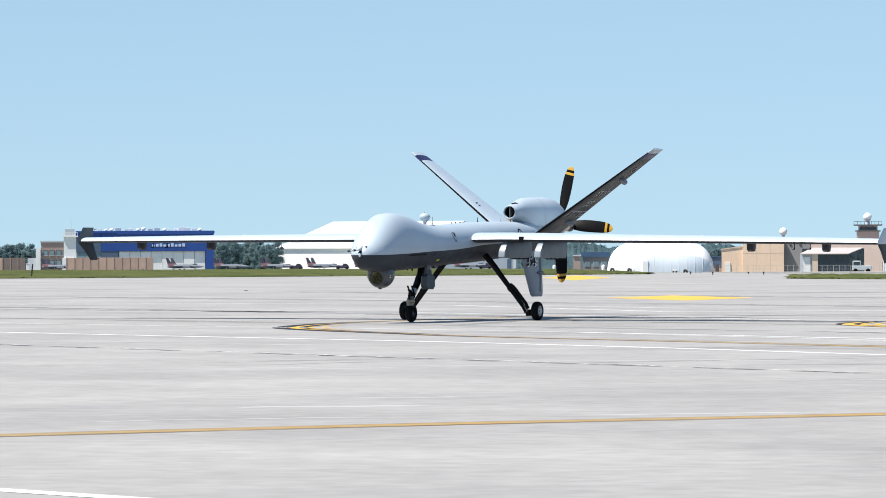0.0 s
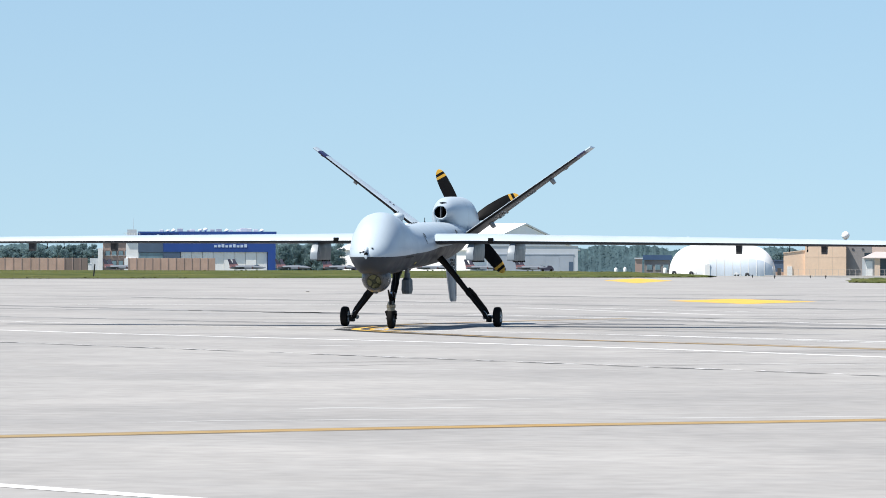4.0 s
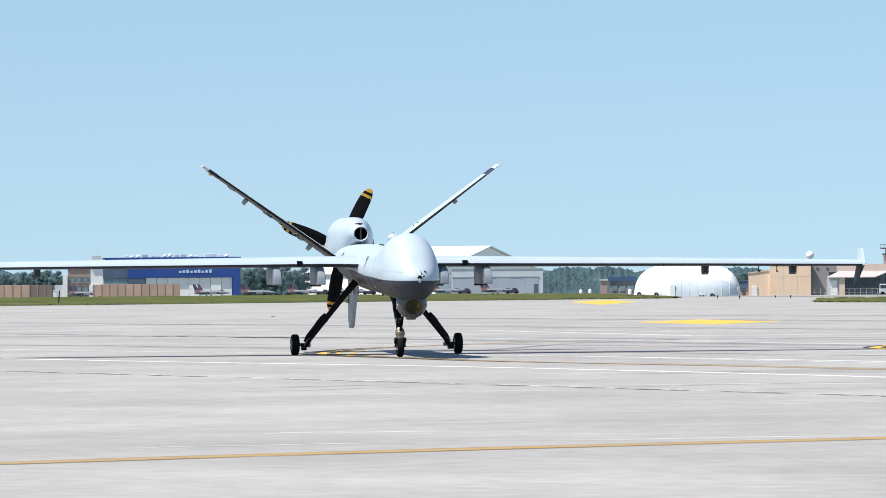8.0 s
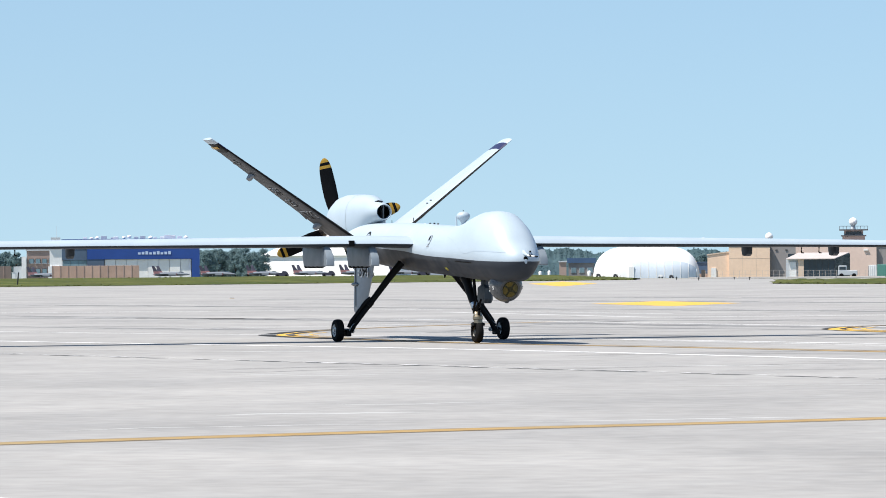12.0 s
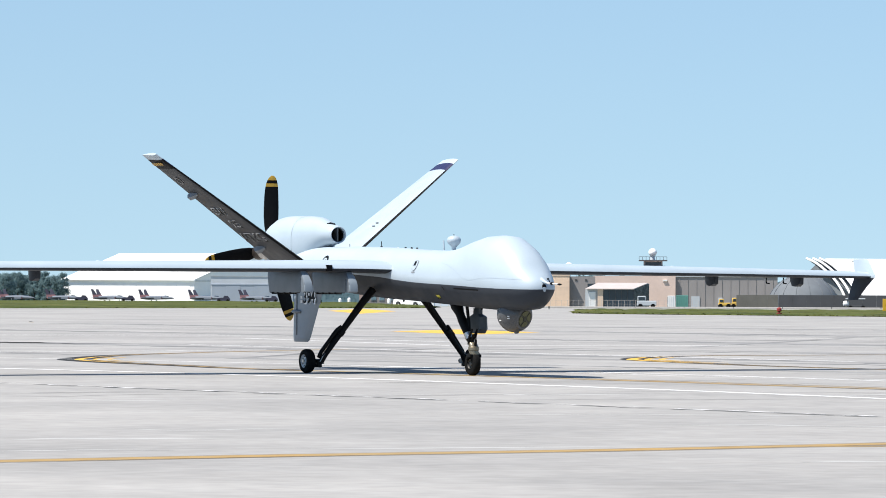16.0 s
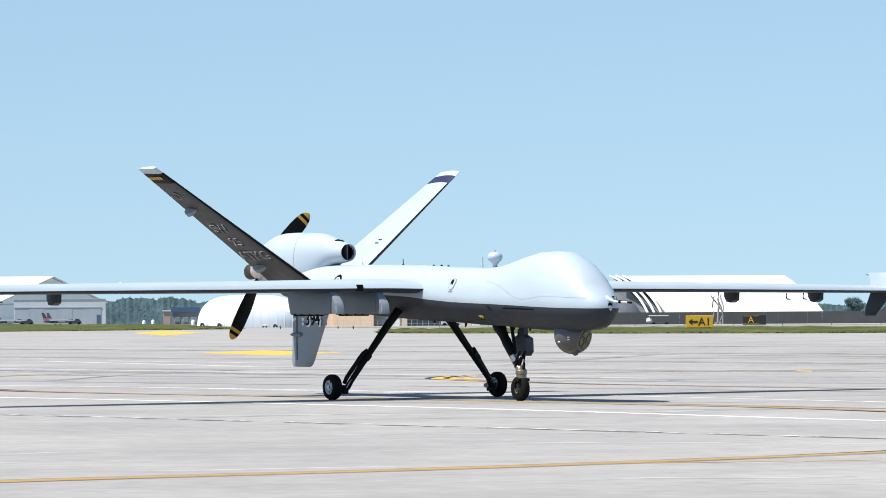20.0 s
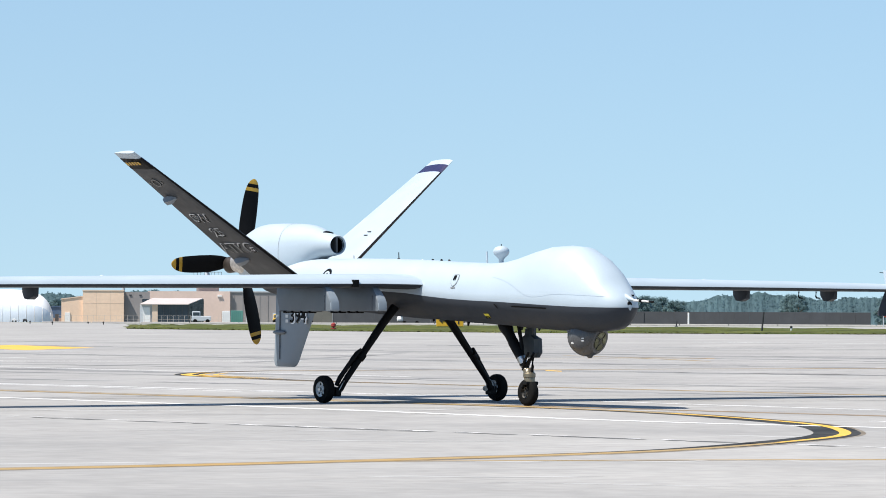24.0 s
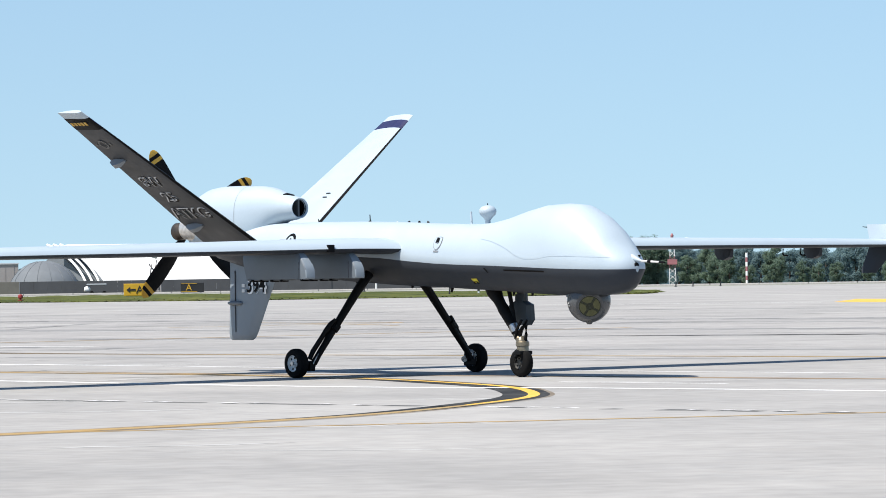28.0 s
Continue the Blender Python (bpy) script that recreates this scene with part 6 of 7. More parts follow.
def striped_hall():
    d, az = 900, 7.43
    ob = site("white_hall", az, d, "long white fabric hall with exposed hoops at its open end", "hall", turn=30)
    hgt, half, ln = rise(5.9, az, d) + 0.1, 16.2, 36.5
    PROFILE = [(0, 1.0), (0.2, 0.885), (0.45, 0.69), (0.72, 0.47), (0.89, 0.28), (0.97, 0.12), (1.0, 0.0)]

    BOWED = [(0, 1.0), (0.2, 0.925), (0.42, 0.79), (0.65, 0.61), (0.83, 0.40), (0.95, 0.18), (1.0, 0.0)]

    def arch(x, k=1.0, line=PROFILE):
        pts = [(x, -half * u * k, hgt * v * k) for u, v in line[::-1]]
        return pts + [(x, half * u * k, hgt * v * k) for u, v in line[1:]]
    part("roof", loft([arch(2.2), arch(2.2 + ln)]), FABRIC, ob, smooth=30)
    # dark grey sheet stands in for the shade inside the open end
    part("end_wall", loft([arch(1.7, 0.985), arch(2.25, 0.985)]), SHADED_END, ob, "grey sheet standing in for the shaded open end", smooth=30)
    for k in range(3):
        x = 0.9 - k * 1.5
        part("hoop", tube([(p, 0.24) for p in spline(arch(x, 1.0, BOWED)[:7], 4)], 8), FABRIC, ob, "white bowed hoop", smooth=40)
        # interior shade between the hoops, laid in as black strips
        part("hoop_gap", loft([[(xx, y, z) for xx, y, z in arch(x + o, 0.97)[:7]] for o in (0.35, 1.15)], closed=False), SIGN_BLACK, ob, "black strip for the shaded gap between hoops")
    for k in range(4):
        part("hoop_foot", box(-2.4 + k * 1.5, -1.7 + k * 1.5, -half - 0.5, -half + 0.5, 0, 0.7, 0.06), WHITE_METAL, ob)
    dm = site("dome_shelter", 7.27, 872, "dark grey fabric dome before the white hall", "shelter")
    zd, rd = rise(2.5, 7.27, 872), 6.9
    shape = [(0, 1.0), (0.12, 1.0), (0.3, 0.965), (0.5, 0.875), (0.68, 0.74), (0.82, 0.575), (0.92, 0.4), (0.98, 0.2), (1.0, 0.003)]
    part("canopy", lathe([(v * zd, u * rd) for v, u in shape], (0, 0, 0), (0, 0, 1), 32), SHADED_END, dm, smooth=50)
    for k in range(8):
        a = math.pi * (1.02 + k / 7.3)
        part("rib", tube([(Vector((math.cos(a) * u * rd * 1.005, math.sin(a) * u * rd * 1.005, v * zd)), 0.05) for v, u in shape[:-1]], 5), SHADED_END, dm, smooth=40)
    mast = site("branched_mast", 8.675, 770, "crooked blue-grey branched mast with a lump on top", "mast")
    zt = rise(3.2, 8.675, 770)
    for q in ([(0.9, 0), (0.8, 0.35), (0.1, 0.55), (-0.9, 0.74), (-1.1, 0.8)], [(-0.9, 0), (-0.7, 0.3), (-0.9, 0.55), (-0.6, 0.78)], [(0.8, 0.3), (1.0, 0.5), (0.5, 0.75), (0.6, 0.84)], [(0.1, 0), (0.9, 0.3), (0.6, 0.5), (0.0, 0.7), (0.2, 0.88)]):
        part("branch", tube([((x, 0.3 * math.sin(x * 5), z * zt), 0.13) for x, z in q], 6), BROWN_GREY, mast, smooth=40)
    part("stem", tube([((0, 0, 0), 0.22), ((0.15, 0, zt * 0.55), 0.16), ((0.1, 0, zt * 0.97), 0.1)], 8), BROWN_GREY, mast, smooth=40)
    part("lump", loft([[(-0.6 + 0.05 * k, math.cos(t * math.pi / 4) * r, zt * 0.95 + hz + math.sin(t * math.pi / 4) * r) for t in range(8)] for k, r, hz in ((0, 0.05, 0.1), (8, 0.3, 0.2), (18, 0.45, 0.35), (24, 0.2, 0.8), (25, 0.03, 1.0))]), GREY_METAL, mast, "grey lump", smooth=50)
    for xw, w in ((-0.3, 0.5), (0.4, 0.5)):
        part("foot_block", box(xw - w / 2, xw + w / 2, -0.4, 0.4, 0, 0.6, 0.04), BROWN_GREY, mast)
    cart = site("tank_cart", 7.915, 720, "small cart with a white tank under a flat grey roof", "cart")
    part("tank", lathe([(-0.5, 0.1), (-0.4, 0.4), (0, 0.52), (0.4, 0.4), (0.5, 0.1)], (-1.3, 0, 0.85), (1, 0, 0), 14), WHITE_METAL, cart, smooth=50)
    part("roof", box(-1.4, 1.75, -0.8, 0.8, 1.55, 1.72, 0.05), GREY_METAL, cart)
    part("bed", box(-1.7, 1.6, -0.7, 0.7, 0.42, 0.58, 0.04), DARK_WALL, cart)
    for x in (-0.6, 1.4):
        for s in (-1, 1):
            part("post", box(x - 0.04, x + 0.04, s * 0.7 - 0.04, s * 0.7 + 0.04, 0.55, 1.56), DARK_WALL, cart)
            part("wheel", lathe([(-0.1, 0.1), (-0.1, 0.3), (0.1, 0.3), (0.1, 0.1)], (x, s * 0.62, 0.3), (0, 1, 0), 12), RUBBER, cart)


striped_hall()


def blast_wall():
    d = 780
    for a0, a1, n in ((6.43, 6.955, 4), (6.96, 8.9, 11), (8.9, 10.9, 11), (10.9, 13.76, 15)):
        az = (a0 + a1) / 2
        ob = site("blast_wall", az, d, "long dark grey blast wall" if a0 > 6.9 else "brown-grey plank wall before the hall", "wall")
        w, hgt = wide(a0, a1, d), rise(-2.06, az, d)
        for i in range(n):
            x0 = -w / 2 + w * i / n
            part("panel", box(x0 + 0.004, x0 + w / n - 0.004, -0.3, 0.3, 0, hgt, 0.02), DARK_WALL if a0 > 6.9 else PLANK_WALL, ob)
    for k in range(24):
        az = 3.6 + k * 0.62
        ob = site("kerb_block", az, 600, "low pale concrete kerb block along the service road", "kerb", "kerb blocks")
        part("block", loft([[(x, -0.32, 0), (x, 0.32, 0), (x, 0.28, 0.14), (x, 0.2, 0.24), (x, -0.2, 0.24), (x, -0.28, 0.14)] for x in (-3.2, 3.2)]), CONCRETE, ob)
        part("lifting_slot", box(-0.4, 0.4, -0.34, 0.34, 0.0, 0.05), BROWN_GREY, ob)


blast_wall()


# signs on the grass
def taxi_sign(x, y, w, hgt, face, label):
    ob = new("taxiway_sign")
    ob.matrix_basis = pose(x, y, ground_z(x, y), 0, 0, -math.degrees(math.atan2(x, y)))
    tagged(ob, label, "sign")
    part("panel", box(-w / 2, w / 2, -0.12, 0.12, 0.14, 0.14 + hgt, 0.03), face, ob)
    for sx in (-0.36, 0.36):
        part("leg", box(sx * w - 0.03, sx * w + 0.03, -0.03, 0.03, 0, 0.15), STEEL, ob)
    return ob


def lettering(ob, body, size, x, z, mat):
    me = text_mesh(body, size, 0.008)
    me.materials.clear()
    me.materials.append(mat)
    t = new("lettering", me)
    t.parent = ob
    t.matrix_basis = pose(x, -0.135, z, 90, 0, 0)


s1 = taxi_sign(37.93, 255.5, 1.56, 0.70, SIGN_YELLOW, "yellow taxiway sign with black arrow and letters, on the grass")
lettering(s1, "A1", 0.62, 0.28, 0.48, SIGN_BLACK)
part("arrow", loft([[(-0.62, y, 0.49), (-0.42, y, 0.66), (-0.42, y, 0.54), (-0.10, y, 0.54), (-0.10, y, 0.44), (-0.42, y, 0.44), (-0.42, y, 0.32)] for y in (-0.14, -0.118)]), SIGN_BLACK, s1)
s2 = taxi_sign(46.0, 286.0, 1.50, 0.62, SIGN_BLACK, "black taxiway sign with a yellow letter, on the grass")
lettering(s2, "A", 0.56, -0.22, 0.44, SIGN_YELLOW)
part("frame", loft([[(-0.72, y, 0.18), (0.30, y, 0.18), (0.30, y, 0.205), (-0.72, y, 0.205)] for y in (-0.135, -0.118)]), SIGN_YELLOW, s2)
part("frame", loft([[(-0.72, y, 0.685), (0.30, y, 0.685), (0.30, y, 0.71), (-0.72, y, 0.71)] for y in (-0.135, -0.118)]), SIGN_YELLOW, s2)

hyd = new("edge_light")
hyd.matrix_basis = pose(29.4, 240.5, 0.03)
tagged(hyd, "small red marker light beside the grass", "marker light")
part("base", lathe([(0, 0.16), (0.08, 0.16), (0.10, 0.06), (0.18, 0.06)], (0, 0, 0), (0, 0, 1), 12), RED, hyd)
part("lamp_cap", lathe([(0.16, 0.10), (0.2, 0.14), (0.32, 0.13), (0.38, 0.05), (0.385, 0.001)], (0, 0, 0), (0, 0, 1), 12), RED, hyd)
for x, y, tall in ((51.4, 234.0, 1.08), (-25.8, 283.5, 0.86), (60.0, 300.0, 0.38), (85.6, 313.8, 0.38), (92.3, 333.4, 0.38), (95.5, 337.0, 0.38)):
    st = new("marker_stake")
    st.matrix_basis = pose(x, y, ground_z(x, y))
    tagged(st, "tall dark leaning stake at the edge of the grass" if tall > 0.5 else "thin dark marker stake at the edge of the grass", "stake")
    part("stake", tube([((0, 0, 0), 0.05), ((0.10 * tall, 0, tall), 0.045)], 6), SIGN_BLACK, st)
    part("foot", lathe([(0, 0.11), (0.03, 0.11), (0.05, 0.05)], (0, 0, 0), (0, 0, 1), 8), DARK_WALL, st)
for x, y in ((53.9, 238.0), (59.8, 238.3)):
    st = new("edge_marker")
    st.matrix_basis = pose(x, y, ground_z(x, y))
    tagged(st, "small pale edge light with a dark cap beside the grass", "marker light")
    part("stem", tube([((0, 0, 0), 0.05), ((0, 0, 0.22), 0.045)], 8), WHITE_METAL, st)
    part("lamp_cap", lathe([(0.21, 0.05), (0.23, 0.075), (0.31, 0.07), (0.34, 0.02)], (0, 0, 0), (0, 0, 1), 8), SIGN_BLACK, st)
post = site("white_post", 11.465, 772, "white post standing before the blast wall", "post")
part("shaft", tube([((0, 0, 0), 0.16), ((0, 0, 2.2), 0.15)], 10), WHITE_METAL, post)
part("foot", box(-0.3, 0.3, -0.3, 0.3, 0, 0.18, 0.03), CONCRETE, post)
# low lights along the edge of the concrete
for x, y in ((16.5, 301), (17.2, 288), (21.5, 318), (20.8, 293)):
    st = new("edge_marker")
    st.matrix_basis = pose(x, y, ground_z(x, y))
    tagged(st, "tiny dark edge light on a short stem", "marker light")
    part("stem", tube([((0, 0, 0), 0.03), ((0, 0, 0.12), 0.026)], 6), SIGN_BLACK, st)
    part("lamp_cap", lathe([(0.11, 0.035), (0.13, 0.06), (0.18, 0.055), (0.20, 0.02)], (0, 0, 0), (0, 0, 1), 8), SIGN_BLACK, st)
# small dark light fittings let into the concrete
for x, y in ((-7.9, 181.4),):
    fl = new("inset_light")
    fl.matrix_basis = pose(x, y, 0.0)
    tagged(fl, "small dark light fitting on the concrete", "apron light")
    part("rim_plate", lathe([(0, 0.12), (0.006, 0.11), (0.008, 0.08)], (0, 0, 0), (0, 0, 1), 12), YELLOW_LINE, fl)
    part("lamp_cap", lathe([(0.01, 0.08), (0.025, 0.07), (0.03, 0.02)], (0, 0, 0), (0, 0, 1), 10), SIGN_BLACK, fl)

sock = site("windsock", 14.02, 520, "orange windsock on a thin pole", "windsock")
zs = rise(-2.0, 14.02, 520)
part("pole", tube([((-0.9, 0, 0), 0.07), ((-0.9, 0, zs + 0.5), 0.05)], 8), GREY_METAL, sock)
part("cone", loft([circle((0.72 + dx, 0, zs + dz), r, ax, 14) for dx, dz, r, ax in ((0.0, 0.55, 0.36, (-1, 0, 0)), (-0.45, 0.55, 0.36, (-1, 0, 0)), (-0.85, 0.42, 0.34, (-1, 0, -0.5)), (-1.15, 0.05, 0.30, (-1, 0, -0.9)), (-1.55, -0.42, 0.24, (-1, 0, -0.8)))], caps=False), ORANGE, sock, "drooping orange-red cloth cone", smooth=50)
part("hoop", lathe([(0, 0.36), (0.03, 0.38), (0.06, 0.36)], (0.72, 0, zs + 0.55), (1, 0, 0), 14, caps=False), STEEL, sock)


def striped_pole(a, d, top, r, label):
    p = site("striped_pole", a, d, label, "pole")
    zt = rise(top, a, d)
    for k in range(7):
        part("band", tube([((0, 0, zt * k / 7), r), ((0, 0, zt * (k + 1) / 7), r * 0.95)], 8), HAZE_RED if k % 2 else WHITE_METAL, p, "red band" if k % 2 else "white band")


striped_pole(16.158, 700, 1.95, 0.19, "thin red and white striped warning pole")
lat = site("lattice_mast", 15.22, 700, "red and white lattice mast before the trees", "mast")
zt = rise(5.3, 15.22, 700)
LEVELS = 8
for k in range(LEVELS):
    z0, z1 = zt * k / LEVELS, zt * (k + 1) / LEVELS
    col = HAZE_RED if k in (3, 4, 7) else WHITE_METAL
    wd = 0.55 - 0.035 * k
    for sx, sy in ((-1, -1), (1, -1), (1, 1), (-1, 1)):
        part("leg", tube([((sx * wd, sy * wd, z0), 0.045), ((sx * (wd - 0.035), sy * (wd - 0.035), z1), 0.045)], 5), col, lat)
    part("brace", tube([((-wd, -wd, z0), 0.03), ((wd, -wd, z1), 0.03)], 5), col, lat)
    part("brace", tube([((wd, -wd, z0), 0.03), ((-wd, -wd, z1), 0.03)], 5), col, lat)
part("lamp_head", lathe([(0, 0.2), (0.5, 0.25), (0.8, 0.1)], (0, 0, zt), (0, 0, 1), 10), HAZE_RED, lat)
part("sign_box", box(-0.75, 0.75, -0.7, -0.55, zt * 0.45, zt * 0.56, 0.03), HAZE_RED, lat, "red box on the mast")


# ---- trees ----
def tree(seed, height, leaf=None):
    r = random.Random(seed)
    ob = new("tree")
    tagged(ob, "broad green deciduous tree behind the airfield", "tree")
    trunk = tube([((0, 0, 0), height * 0.035), ((0.1, 0, height * 0.25), height * 0.026), ((0.0, 0.1, height * 0.5), height * 0.018), ((0.1, 0.1, height * 0.8), height * 0.006)], 7)
    limbs = []
    for k in range(6):
        a = r.uniform(0, 6.28)
        z = height * r.uniform(0.25, 0.55)
        e = Vector((math.cos(a) * height * 0.25, math.sin(a) * height * 0.25, z + height * 0.22))
        tube([((0, 0, z), height * 0.012), (e * 0.55 + Vector((0, 0, z * 0.45)), height * 0.009), (e, height * 0.004)], 5, trunk)
        limbs.append(e)
    part("trunk", trunk, BARK, ob, smooth=50)
    verts, faces = [], []
    centres = [(e, height * r.uniform(0.07, 0.12)) for e in limbs]
    for _ in range(46):
        z = r.uniform(0.10, 0.95)
        reach = height * 0.34 * math.sqrt(max(1 - ((z - 0.48) / 0.52) ** 2, 0.05))
        a, q = r.uniform(0, 6.28), math.sqrt(r.random()) * reach
        centres.append((Vector((math.cos(a) * q, math.sin(a) * q, height * z)), height * r.uniform(0.055, 0.115)))
    for c, rad in centres:
        for _ in range(190):
            v = Vector((r.gauss(0, 1), r.gauss(0, 1), r.gauss(0, 0.8)))
            v = c + v.normalized() * rad * r.uniform(0.45, 1.3)
            s = height * r.uniform(0.007, 0.016)
            nrm = ((v - c).normalized() + Vector((r.gauss(0, 0.35), r.gauss(0, 0.35), 0.5 + r.gauss(0, 0.35)))).normalized()
            u = nrm.orthogonal().normalized()
            w = nrm.cross(u)
            k = len(verts)
            verts += [v - u * s - w * s * 0.7, v + u * s - w * s * 0.7, v + u * s * 0.8 + w * s, v - u * s * 0.8 + w * s]
            faces.append((k, k + 1, k + 2, k + 3))
    me = bpy.data.meshes.new("crown")
    me.from_pydata([tuple(v) for v in verts], [], faces)
    me.materials.append(leaf or FOLIAGE)
    cr = new("crown", me)
    cr.parent = ob
    return ob


rt = random.Random(21)
STANDS = [tree(100 + k, 10.0) for k in range(5)]
BLUE_STANDS = [tree(200 + k, 10.0, FOLIAGE_HAZED) for k in range(4)]
PLACES = []
for a0, a1, d, n, lo, hi in ((14.63, 15.05, 1150, 8, 10.5, 12.8), (15.25, 18.8, 1320, 34, 8.5, 11.5), (15.3, 16.0, 1250, 5, 7.5, 9.0), (15.9, 18.6, 1230, 10, 5.0, 7.0), (-2.88, -2.1, 1650, 12, 9, 11),
                             (3.32, 3.55, 1350, 4, 6, 8), (-5.65, -5.2, 1550, 7, 8, 10), (-7.4, -5.6, 1700, 16, 7.5, 9.5), (13.92, 14.08, 1400, 3, 7, 9), (10.33, 10.42, 1500, 2, 9.0, 9.6), (10.82, 11.15, 1500, 5, 8.2, 9.9), (11.27, 11.40, 1500, 2, 7.6, 8.4), (12.70, 12.86, 1700, 3, 10.8, 12.0)):
    for k in range(n):
        PLACES.append((a0 + (a1 - a0) * (k + rt.uniform(0, 0.9)) / n, d + rt.uniform(-40, 60), rt.uniform(lo, hi)))
FIRST_FAR = [i for i, p in enumerate(PLACES) if p[1] >= 1290][:4]
for i, (a, d, hgt) in enumerate(PLACES):
    x, y, z = spot(a, d)
    k = hgt / 10.0
    if i < 5:
        t = STANDS[i]
        t.matrix_basis = pose(x, y, z - 0.1, 0, 0, rt.uniform(0, 360)) @ Matrix.Diagonal((k, k, k, 1))
    else:
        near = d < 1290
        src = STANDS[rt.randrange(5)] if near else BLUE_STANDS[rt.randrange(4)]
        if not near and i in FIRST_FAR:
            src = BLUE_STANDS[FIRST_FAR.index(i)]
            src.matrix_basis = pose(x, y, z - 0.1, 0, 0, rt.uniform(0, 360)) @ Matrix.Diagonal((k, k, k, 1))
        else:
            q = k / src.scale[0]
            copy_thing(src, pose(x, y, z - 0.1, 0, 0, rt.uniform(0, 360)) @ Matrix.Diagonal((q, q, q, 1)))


# far woods along the skyline: one belt of clumps
def far_woods():
    r = random.Random(5)
    verts, faces = [], []

    def skyline(a):
        t = 1.0 + 0.45 * math.sin(a * 1.7) + 0.35 * math.sin(a * 4.1 + 1) + 0.22 * math.sin(a * 11.3) + 0.16 * math.sin(a * 23.0) + 0.12 * math.sin(a * 47.0) + 0.1 * math.sin(a * 83.0)
        dip = min(max((a - 8.9) / 0.9, 0), 1) * min(max((11.9 - a) / 0.7, 0), 1)
        return (t + 0.4) * (1 - dip) - 0.5 * dip + 0.2 * math.sin(a * 9) * dip + 0.7 * min(max((a - 13.2) / 1.6, 0), 1)
    # the crowns rise away from the field as one sloping, lumpy bank of small sprays
    cols, lift = 700, 9

    def bank(a, q):
        d0 = 2350 + 16 * q - 1.1 * abs(math.sin(a * 41.0 + math.sin(a * 7.0))) - 0.6 * abs(math.sin(a * 97.0 + q * 5))
        x, y, z = spot(a, d0)
        top = EYE_HEIGHT + (skyline(a) - 0.12) * d0 / 1000
        return Vector((x, y, z - 0.5 + (top - z + 0.5) * q))
    for i in range(cols):
        a = -9.5 + 30.0 * i / (cols - 1)
        verts += [tuple(bank(a, j / lift)) for j in range(lift + 1)]
        if i:
            k = (lift + 1) * i
            faces += [(k - lift - 1 + j, k + j, k + j + 1, k - lift + j) for j in range(lift)]
    for _ in range(30000):
        a = r.uniform(-9.5, 20.5)
        c = bank(a, 0.12 + 0.9 * r.random() ** 0.8) + Vector((0, -r.uniform(0.1, 0.5), 0.05))
        nrm = Vector((r.gauss(0, 0.14), r.gauss(-0.72, 0.14), 0.66 + r.gauss(0, 0.14))).normalized()
        u = nrm.orthogonal().normalized()
        w = nrm.cross(u)
        q, k = r.uniform(0.25, 0.6), len(verts)
        verts += [tuple(c + u * q * math.cos(j * 1.2566 + 0.3) * r.uniform(0.6, 1.1) + w * q * math.sin(j * 1.2566 + 0.3) * r.uniform(0.6, 1.1)) for j in range(5)]
        faces.append(tuple(range(k, k + 5)))
    me = bpy.data.meshes.new("far_woods")
    me.from_pydata(verts, [], faces)
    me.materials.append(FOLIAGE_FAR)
    ob = new("far_woods", me)
    tagged(ob, "hazy blue-green woods along the horizon", "woods", kind="stuff")


far_woods()


# ---- what moves ----
TAXI = [
    (0.0, 0.67, 103.01, -116.61),
    (0.5, 0.26, 102.24, -114.85),
    (1.0, -0.12, 101.47, -112.98),
    (1.5, -0.48, 100.70, -111.05),
    (2.0, -0.80, 99.94, -109.05),
    (2.5, -1.09, 99.19, -107.07),
    (3.0, -1.34, 98.45, -105.05),
    (3.5, -1.58, 97.70, -102.91),
    (5.5, -2.08, 95.23, -94.00),
    (6.0, -2.12, 94.51, -91.11),
    (6.5, -2.13, 93.80, -88.14),
    (7.0, -2.10, 93.09, -85.25),
    (7.5, -2.02, 92.37, -82.52),
    (8.0, -1.90, 91.66, -80.06),
    (8.5, -1.75, 90.95, -78.20),
    (9.0, -1.57, 90.23, -77.07),
    (9.5, -1.38, 89.52, -76.42),
    (10.0, -1.19, 88.80, -75.93),
    (10.5, -0.97, 88.07, -75.14),
    (11.0, -0.73, 87.35, -73.63),
    (11.5, -0.47, 86.63, -71.75),
    (12.0, -0.18, 85.91, -69.67),
    (12.5, 0.12, 85.19, -67.52),
    (14.5, 1.67, 82.75, -63.88),
    (15.0, 2.06, 82.04, -64.01),
    (15.5, 2.46, 81.34, -64.02),
    (16.0, 2.86, 80.65, -63.80),
    (16.5, 3.26, 79.97, -62.94),
    (17.0, 3.67, 79.30, -61.41),
    (17.5, 4.10, 78.64, -59.89),
    (18.0, 4.54, 77.98, -58.66),
    (18.5, 4.99, 77.34, -58.26),
    (19.0, 5.45, 76.70, -58.57),
    (19.5, 5.90, 76.07, -59.40),
    (20.0, 6.36, 75.43, -60.53),
    (20.5, 6.81, 74.78, -61.35),
    (21.0, 7.25, 74.12, -61.59),
    (21.5, 7.68, 73.45, -61.66),
    (22.0, 8.11, 72.77, -61.76),
    (22.5, 8.53, 72.09, -61.89),
    (24.5, 10.19, 69.39, -62.03),
    (25.0, 10.63, 68.67, -62.11),
    (25.5, 11.05, 67.97, -62.25),
    (26.0, 11.47, 67.26, -62.41),
    (26.5, 11.90, 66.54, -62.53),
    (27.0, 12.32, 65.83, -62.61),
    (27.5, 12.74, 65.12, -62.69),
    (28.0, 13.17, 64.41, -62.79),
]
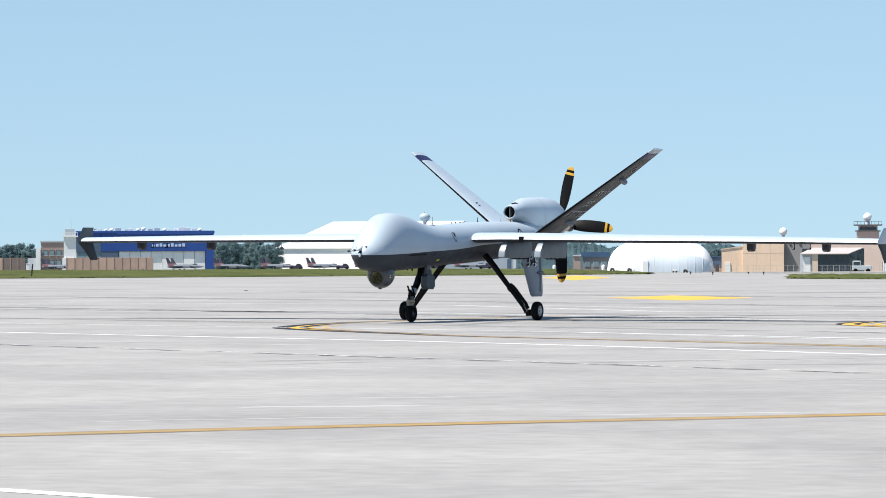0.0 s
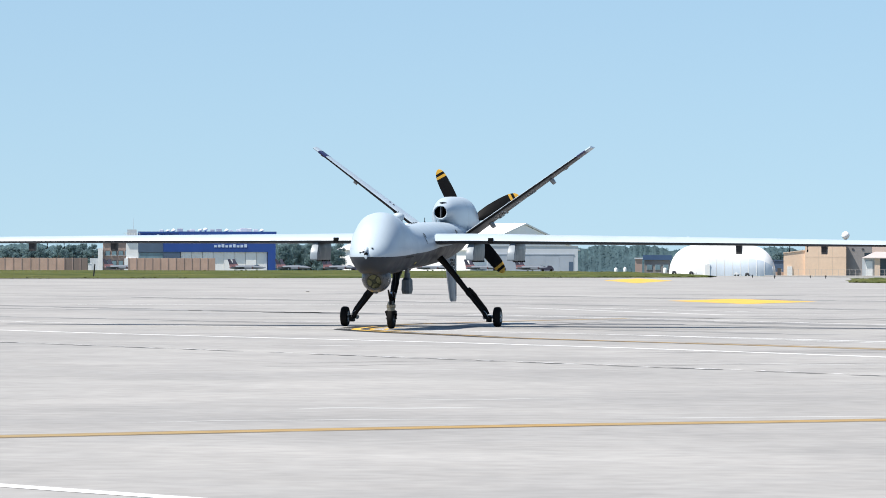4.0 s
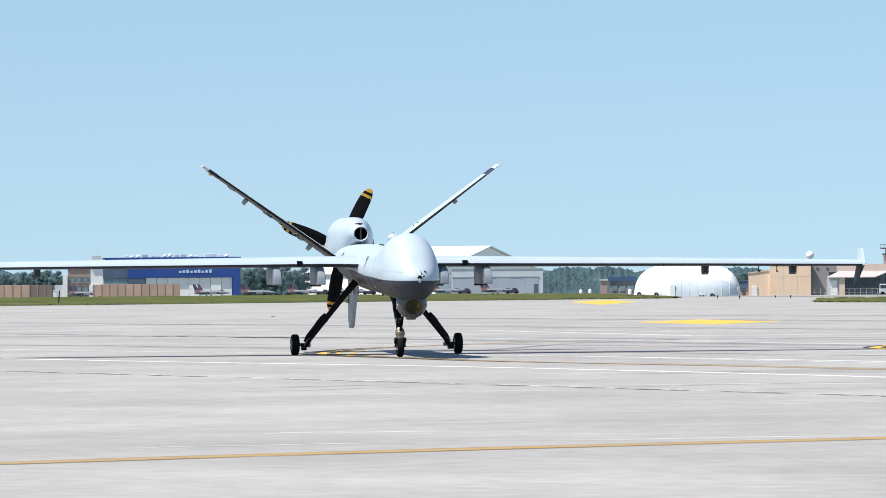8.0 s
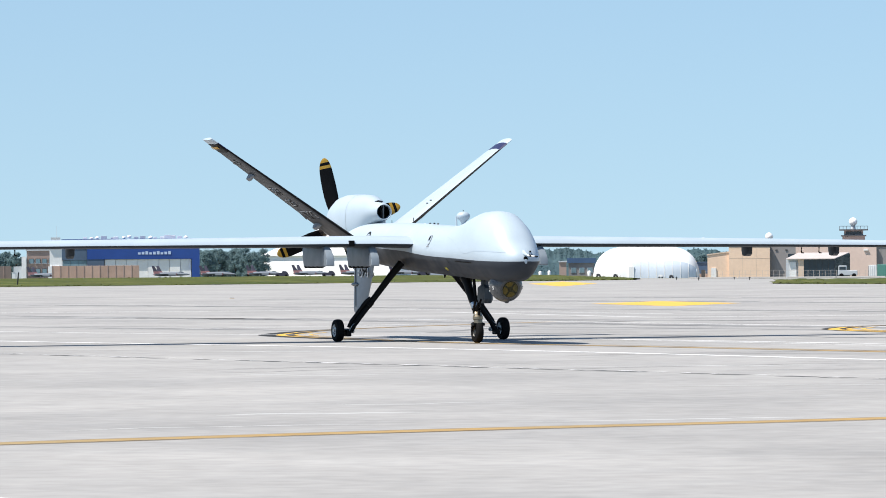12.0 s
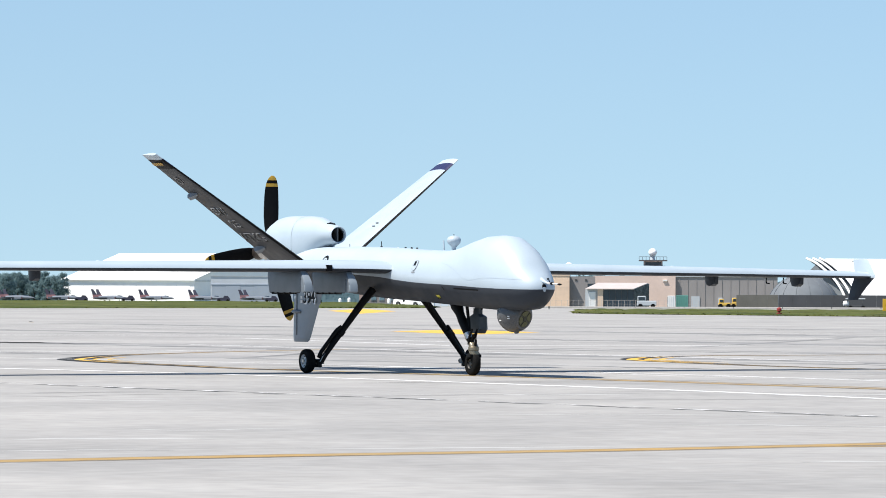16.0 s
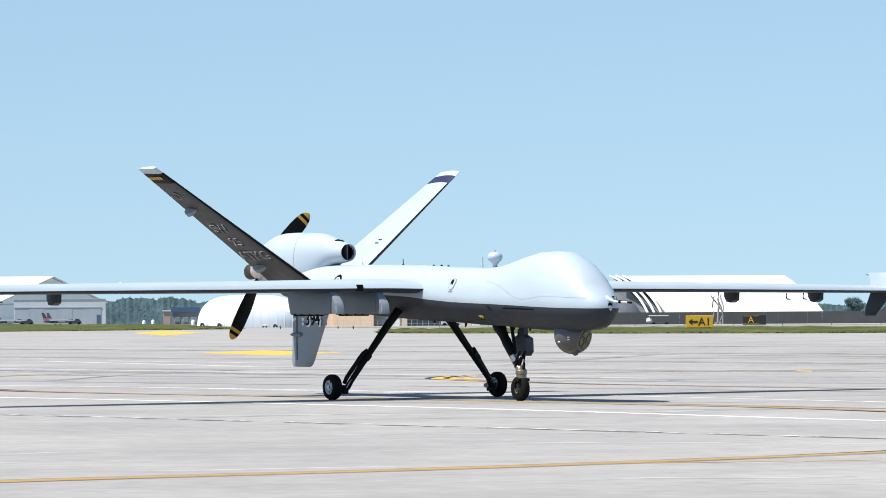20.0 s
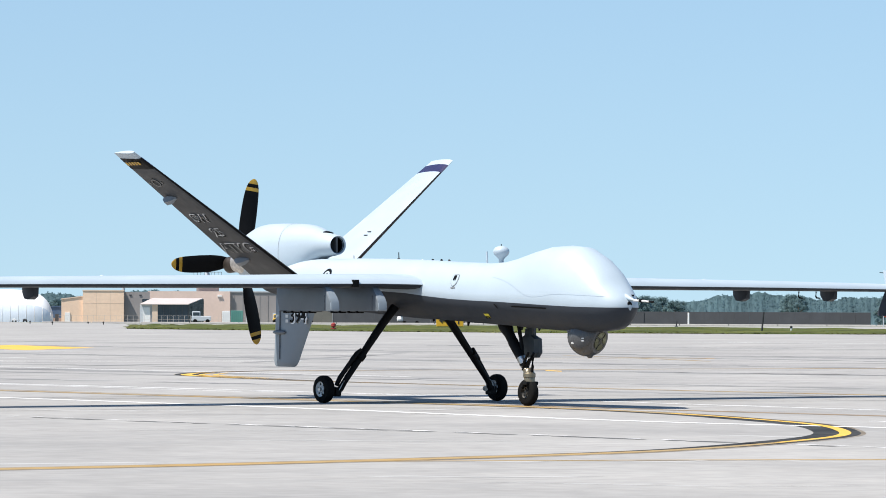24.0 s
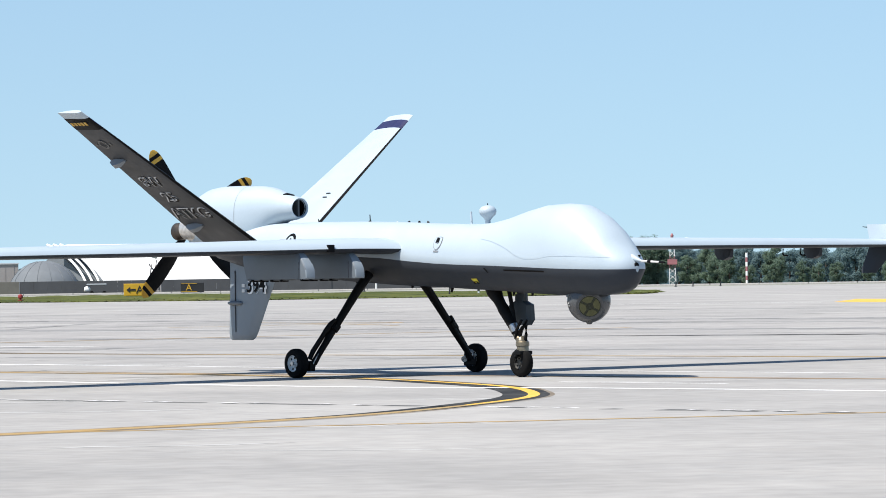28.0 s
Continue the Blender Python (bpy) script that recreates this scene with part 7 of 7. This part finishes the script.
# seconds and degrees turned by the propeller
SPIN = [(0, 85), (1, 134), (2, 185), (3, 246), (6, 420), (7, 473), (8, 522), (9, 577), (10, 635), (11, 689), (12, 741), (12.4, 763), (12.5, 813), (14.5, 917), (15, 944),
        (16, 999), (17, 1056), (18, 1111), (19, 1165), (20, 1224), (21, 1282), (22, 1335), (24.5, 1469), (25, 1496), (25.5, 1522), (26, 1554), (26.5, 1581), (27, 1604), (27.5, 1634), (28, 1661)]
# seconds and degrees to which the sensor ball is turned
GAZE = [(0, 0), (6, 0), (10, -8), (11, -14), (12, 0), (14.5, 17), (16, 20), (18, 20), (20, 20), (22, 19), (24.5, 18), (25, 48), (26.5, 50), (27, 36), (27.5, -23), (28, -39)]


# seconds, and centimetres by which the left and the right wing are raised at two thirds of their length, to fit the
# view
WING_FIT = [(0, -4.4, 4.0), (0.5, -5.0, 5.0), (1, -3.0, 4.2), (1.5, 0.0, 3.0), (3, -1.0, 2.4), (5.5, -1.7, 2.9), (6, -2.5, 4.4), (7, -0.7, 0.6), (8, -1.2, 1.7), (9, -1.2, 2.5), (10, -1.5, 1.0), (12, -2.0, 3.0),
        (16, -2.0, 3.0), (18, -2.0, 2.7), (20, -1.0, 1.4), (21, -1.0, 1.0), (22, -3.0, 0.3), (22.5, -1.0, 1.2), (24.5, 2.5, -1.0), (25, 3.7, -1.6), (26, 4.4, -1.6), (27, 2.6, -1.0), (28, 2.2, -1.0)]


def motions():
    walk(aircraft, [(t, pose(x, y, 0, 0, 0, heading)) for t, x, y, heading in TAXI])
    ts, angle = [s[0] for s in SPIN], [s[1] for s in SPIN]
    steps = sorted([t / 2 for t in range(57)] + [12.4])
    walk(prop, [(t, pose(-4.70, 0, 2.21, float(np.interp(t, ts, angle)), 0, 0)) for t in steps])
    # each blade turns by height and camera distance, to fit the view's rolling-shutter skew
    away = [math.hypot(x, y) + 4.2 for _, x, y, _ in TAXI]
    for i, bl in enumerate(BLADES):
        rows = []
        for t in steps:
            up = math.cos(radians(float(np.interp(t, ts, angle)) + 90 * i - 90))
            shutter_skew = 830 / float(np.interp(t, [r[0] for r in TAXI], away)) * up
            rows.append((t, pose(0, 0, 0, 90 * i - 90 - shutter_skew, 0, 0)))
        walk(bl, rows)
    for wing, s in WINGS:
        root = Matrix.Translation((0, s * 0.4, 1.84))
        walk(wing, [(r[0], root @ Matrix.Rotation(s * (r[1] if s > 0 else r[2]) / 730, 4, "X") @ root.inverted()) for r in WING_FIT])
    walk(turret, [(t, pose(4.515, 0, 1.125, 0, 0, yaw)) for t, yaw in GAZE])
    tt = [r[0] for r in TAXI]
    run = [0.0]
    for a, b in zip(TAXI, TAXI[1:]):
        run.append(run[-1] + math.hypot(b[1] - a[1], b[2] - a[2]))
    for ob, place, radius in WHEELS:
        walk(ob, [(k / 6, pose(*place, 0, math.degrees(float(np.interp(k / 6, tt, run)) / radius), 0)) for k in range(169)])


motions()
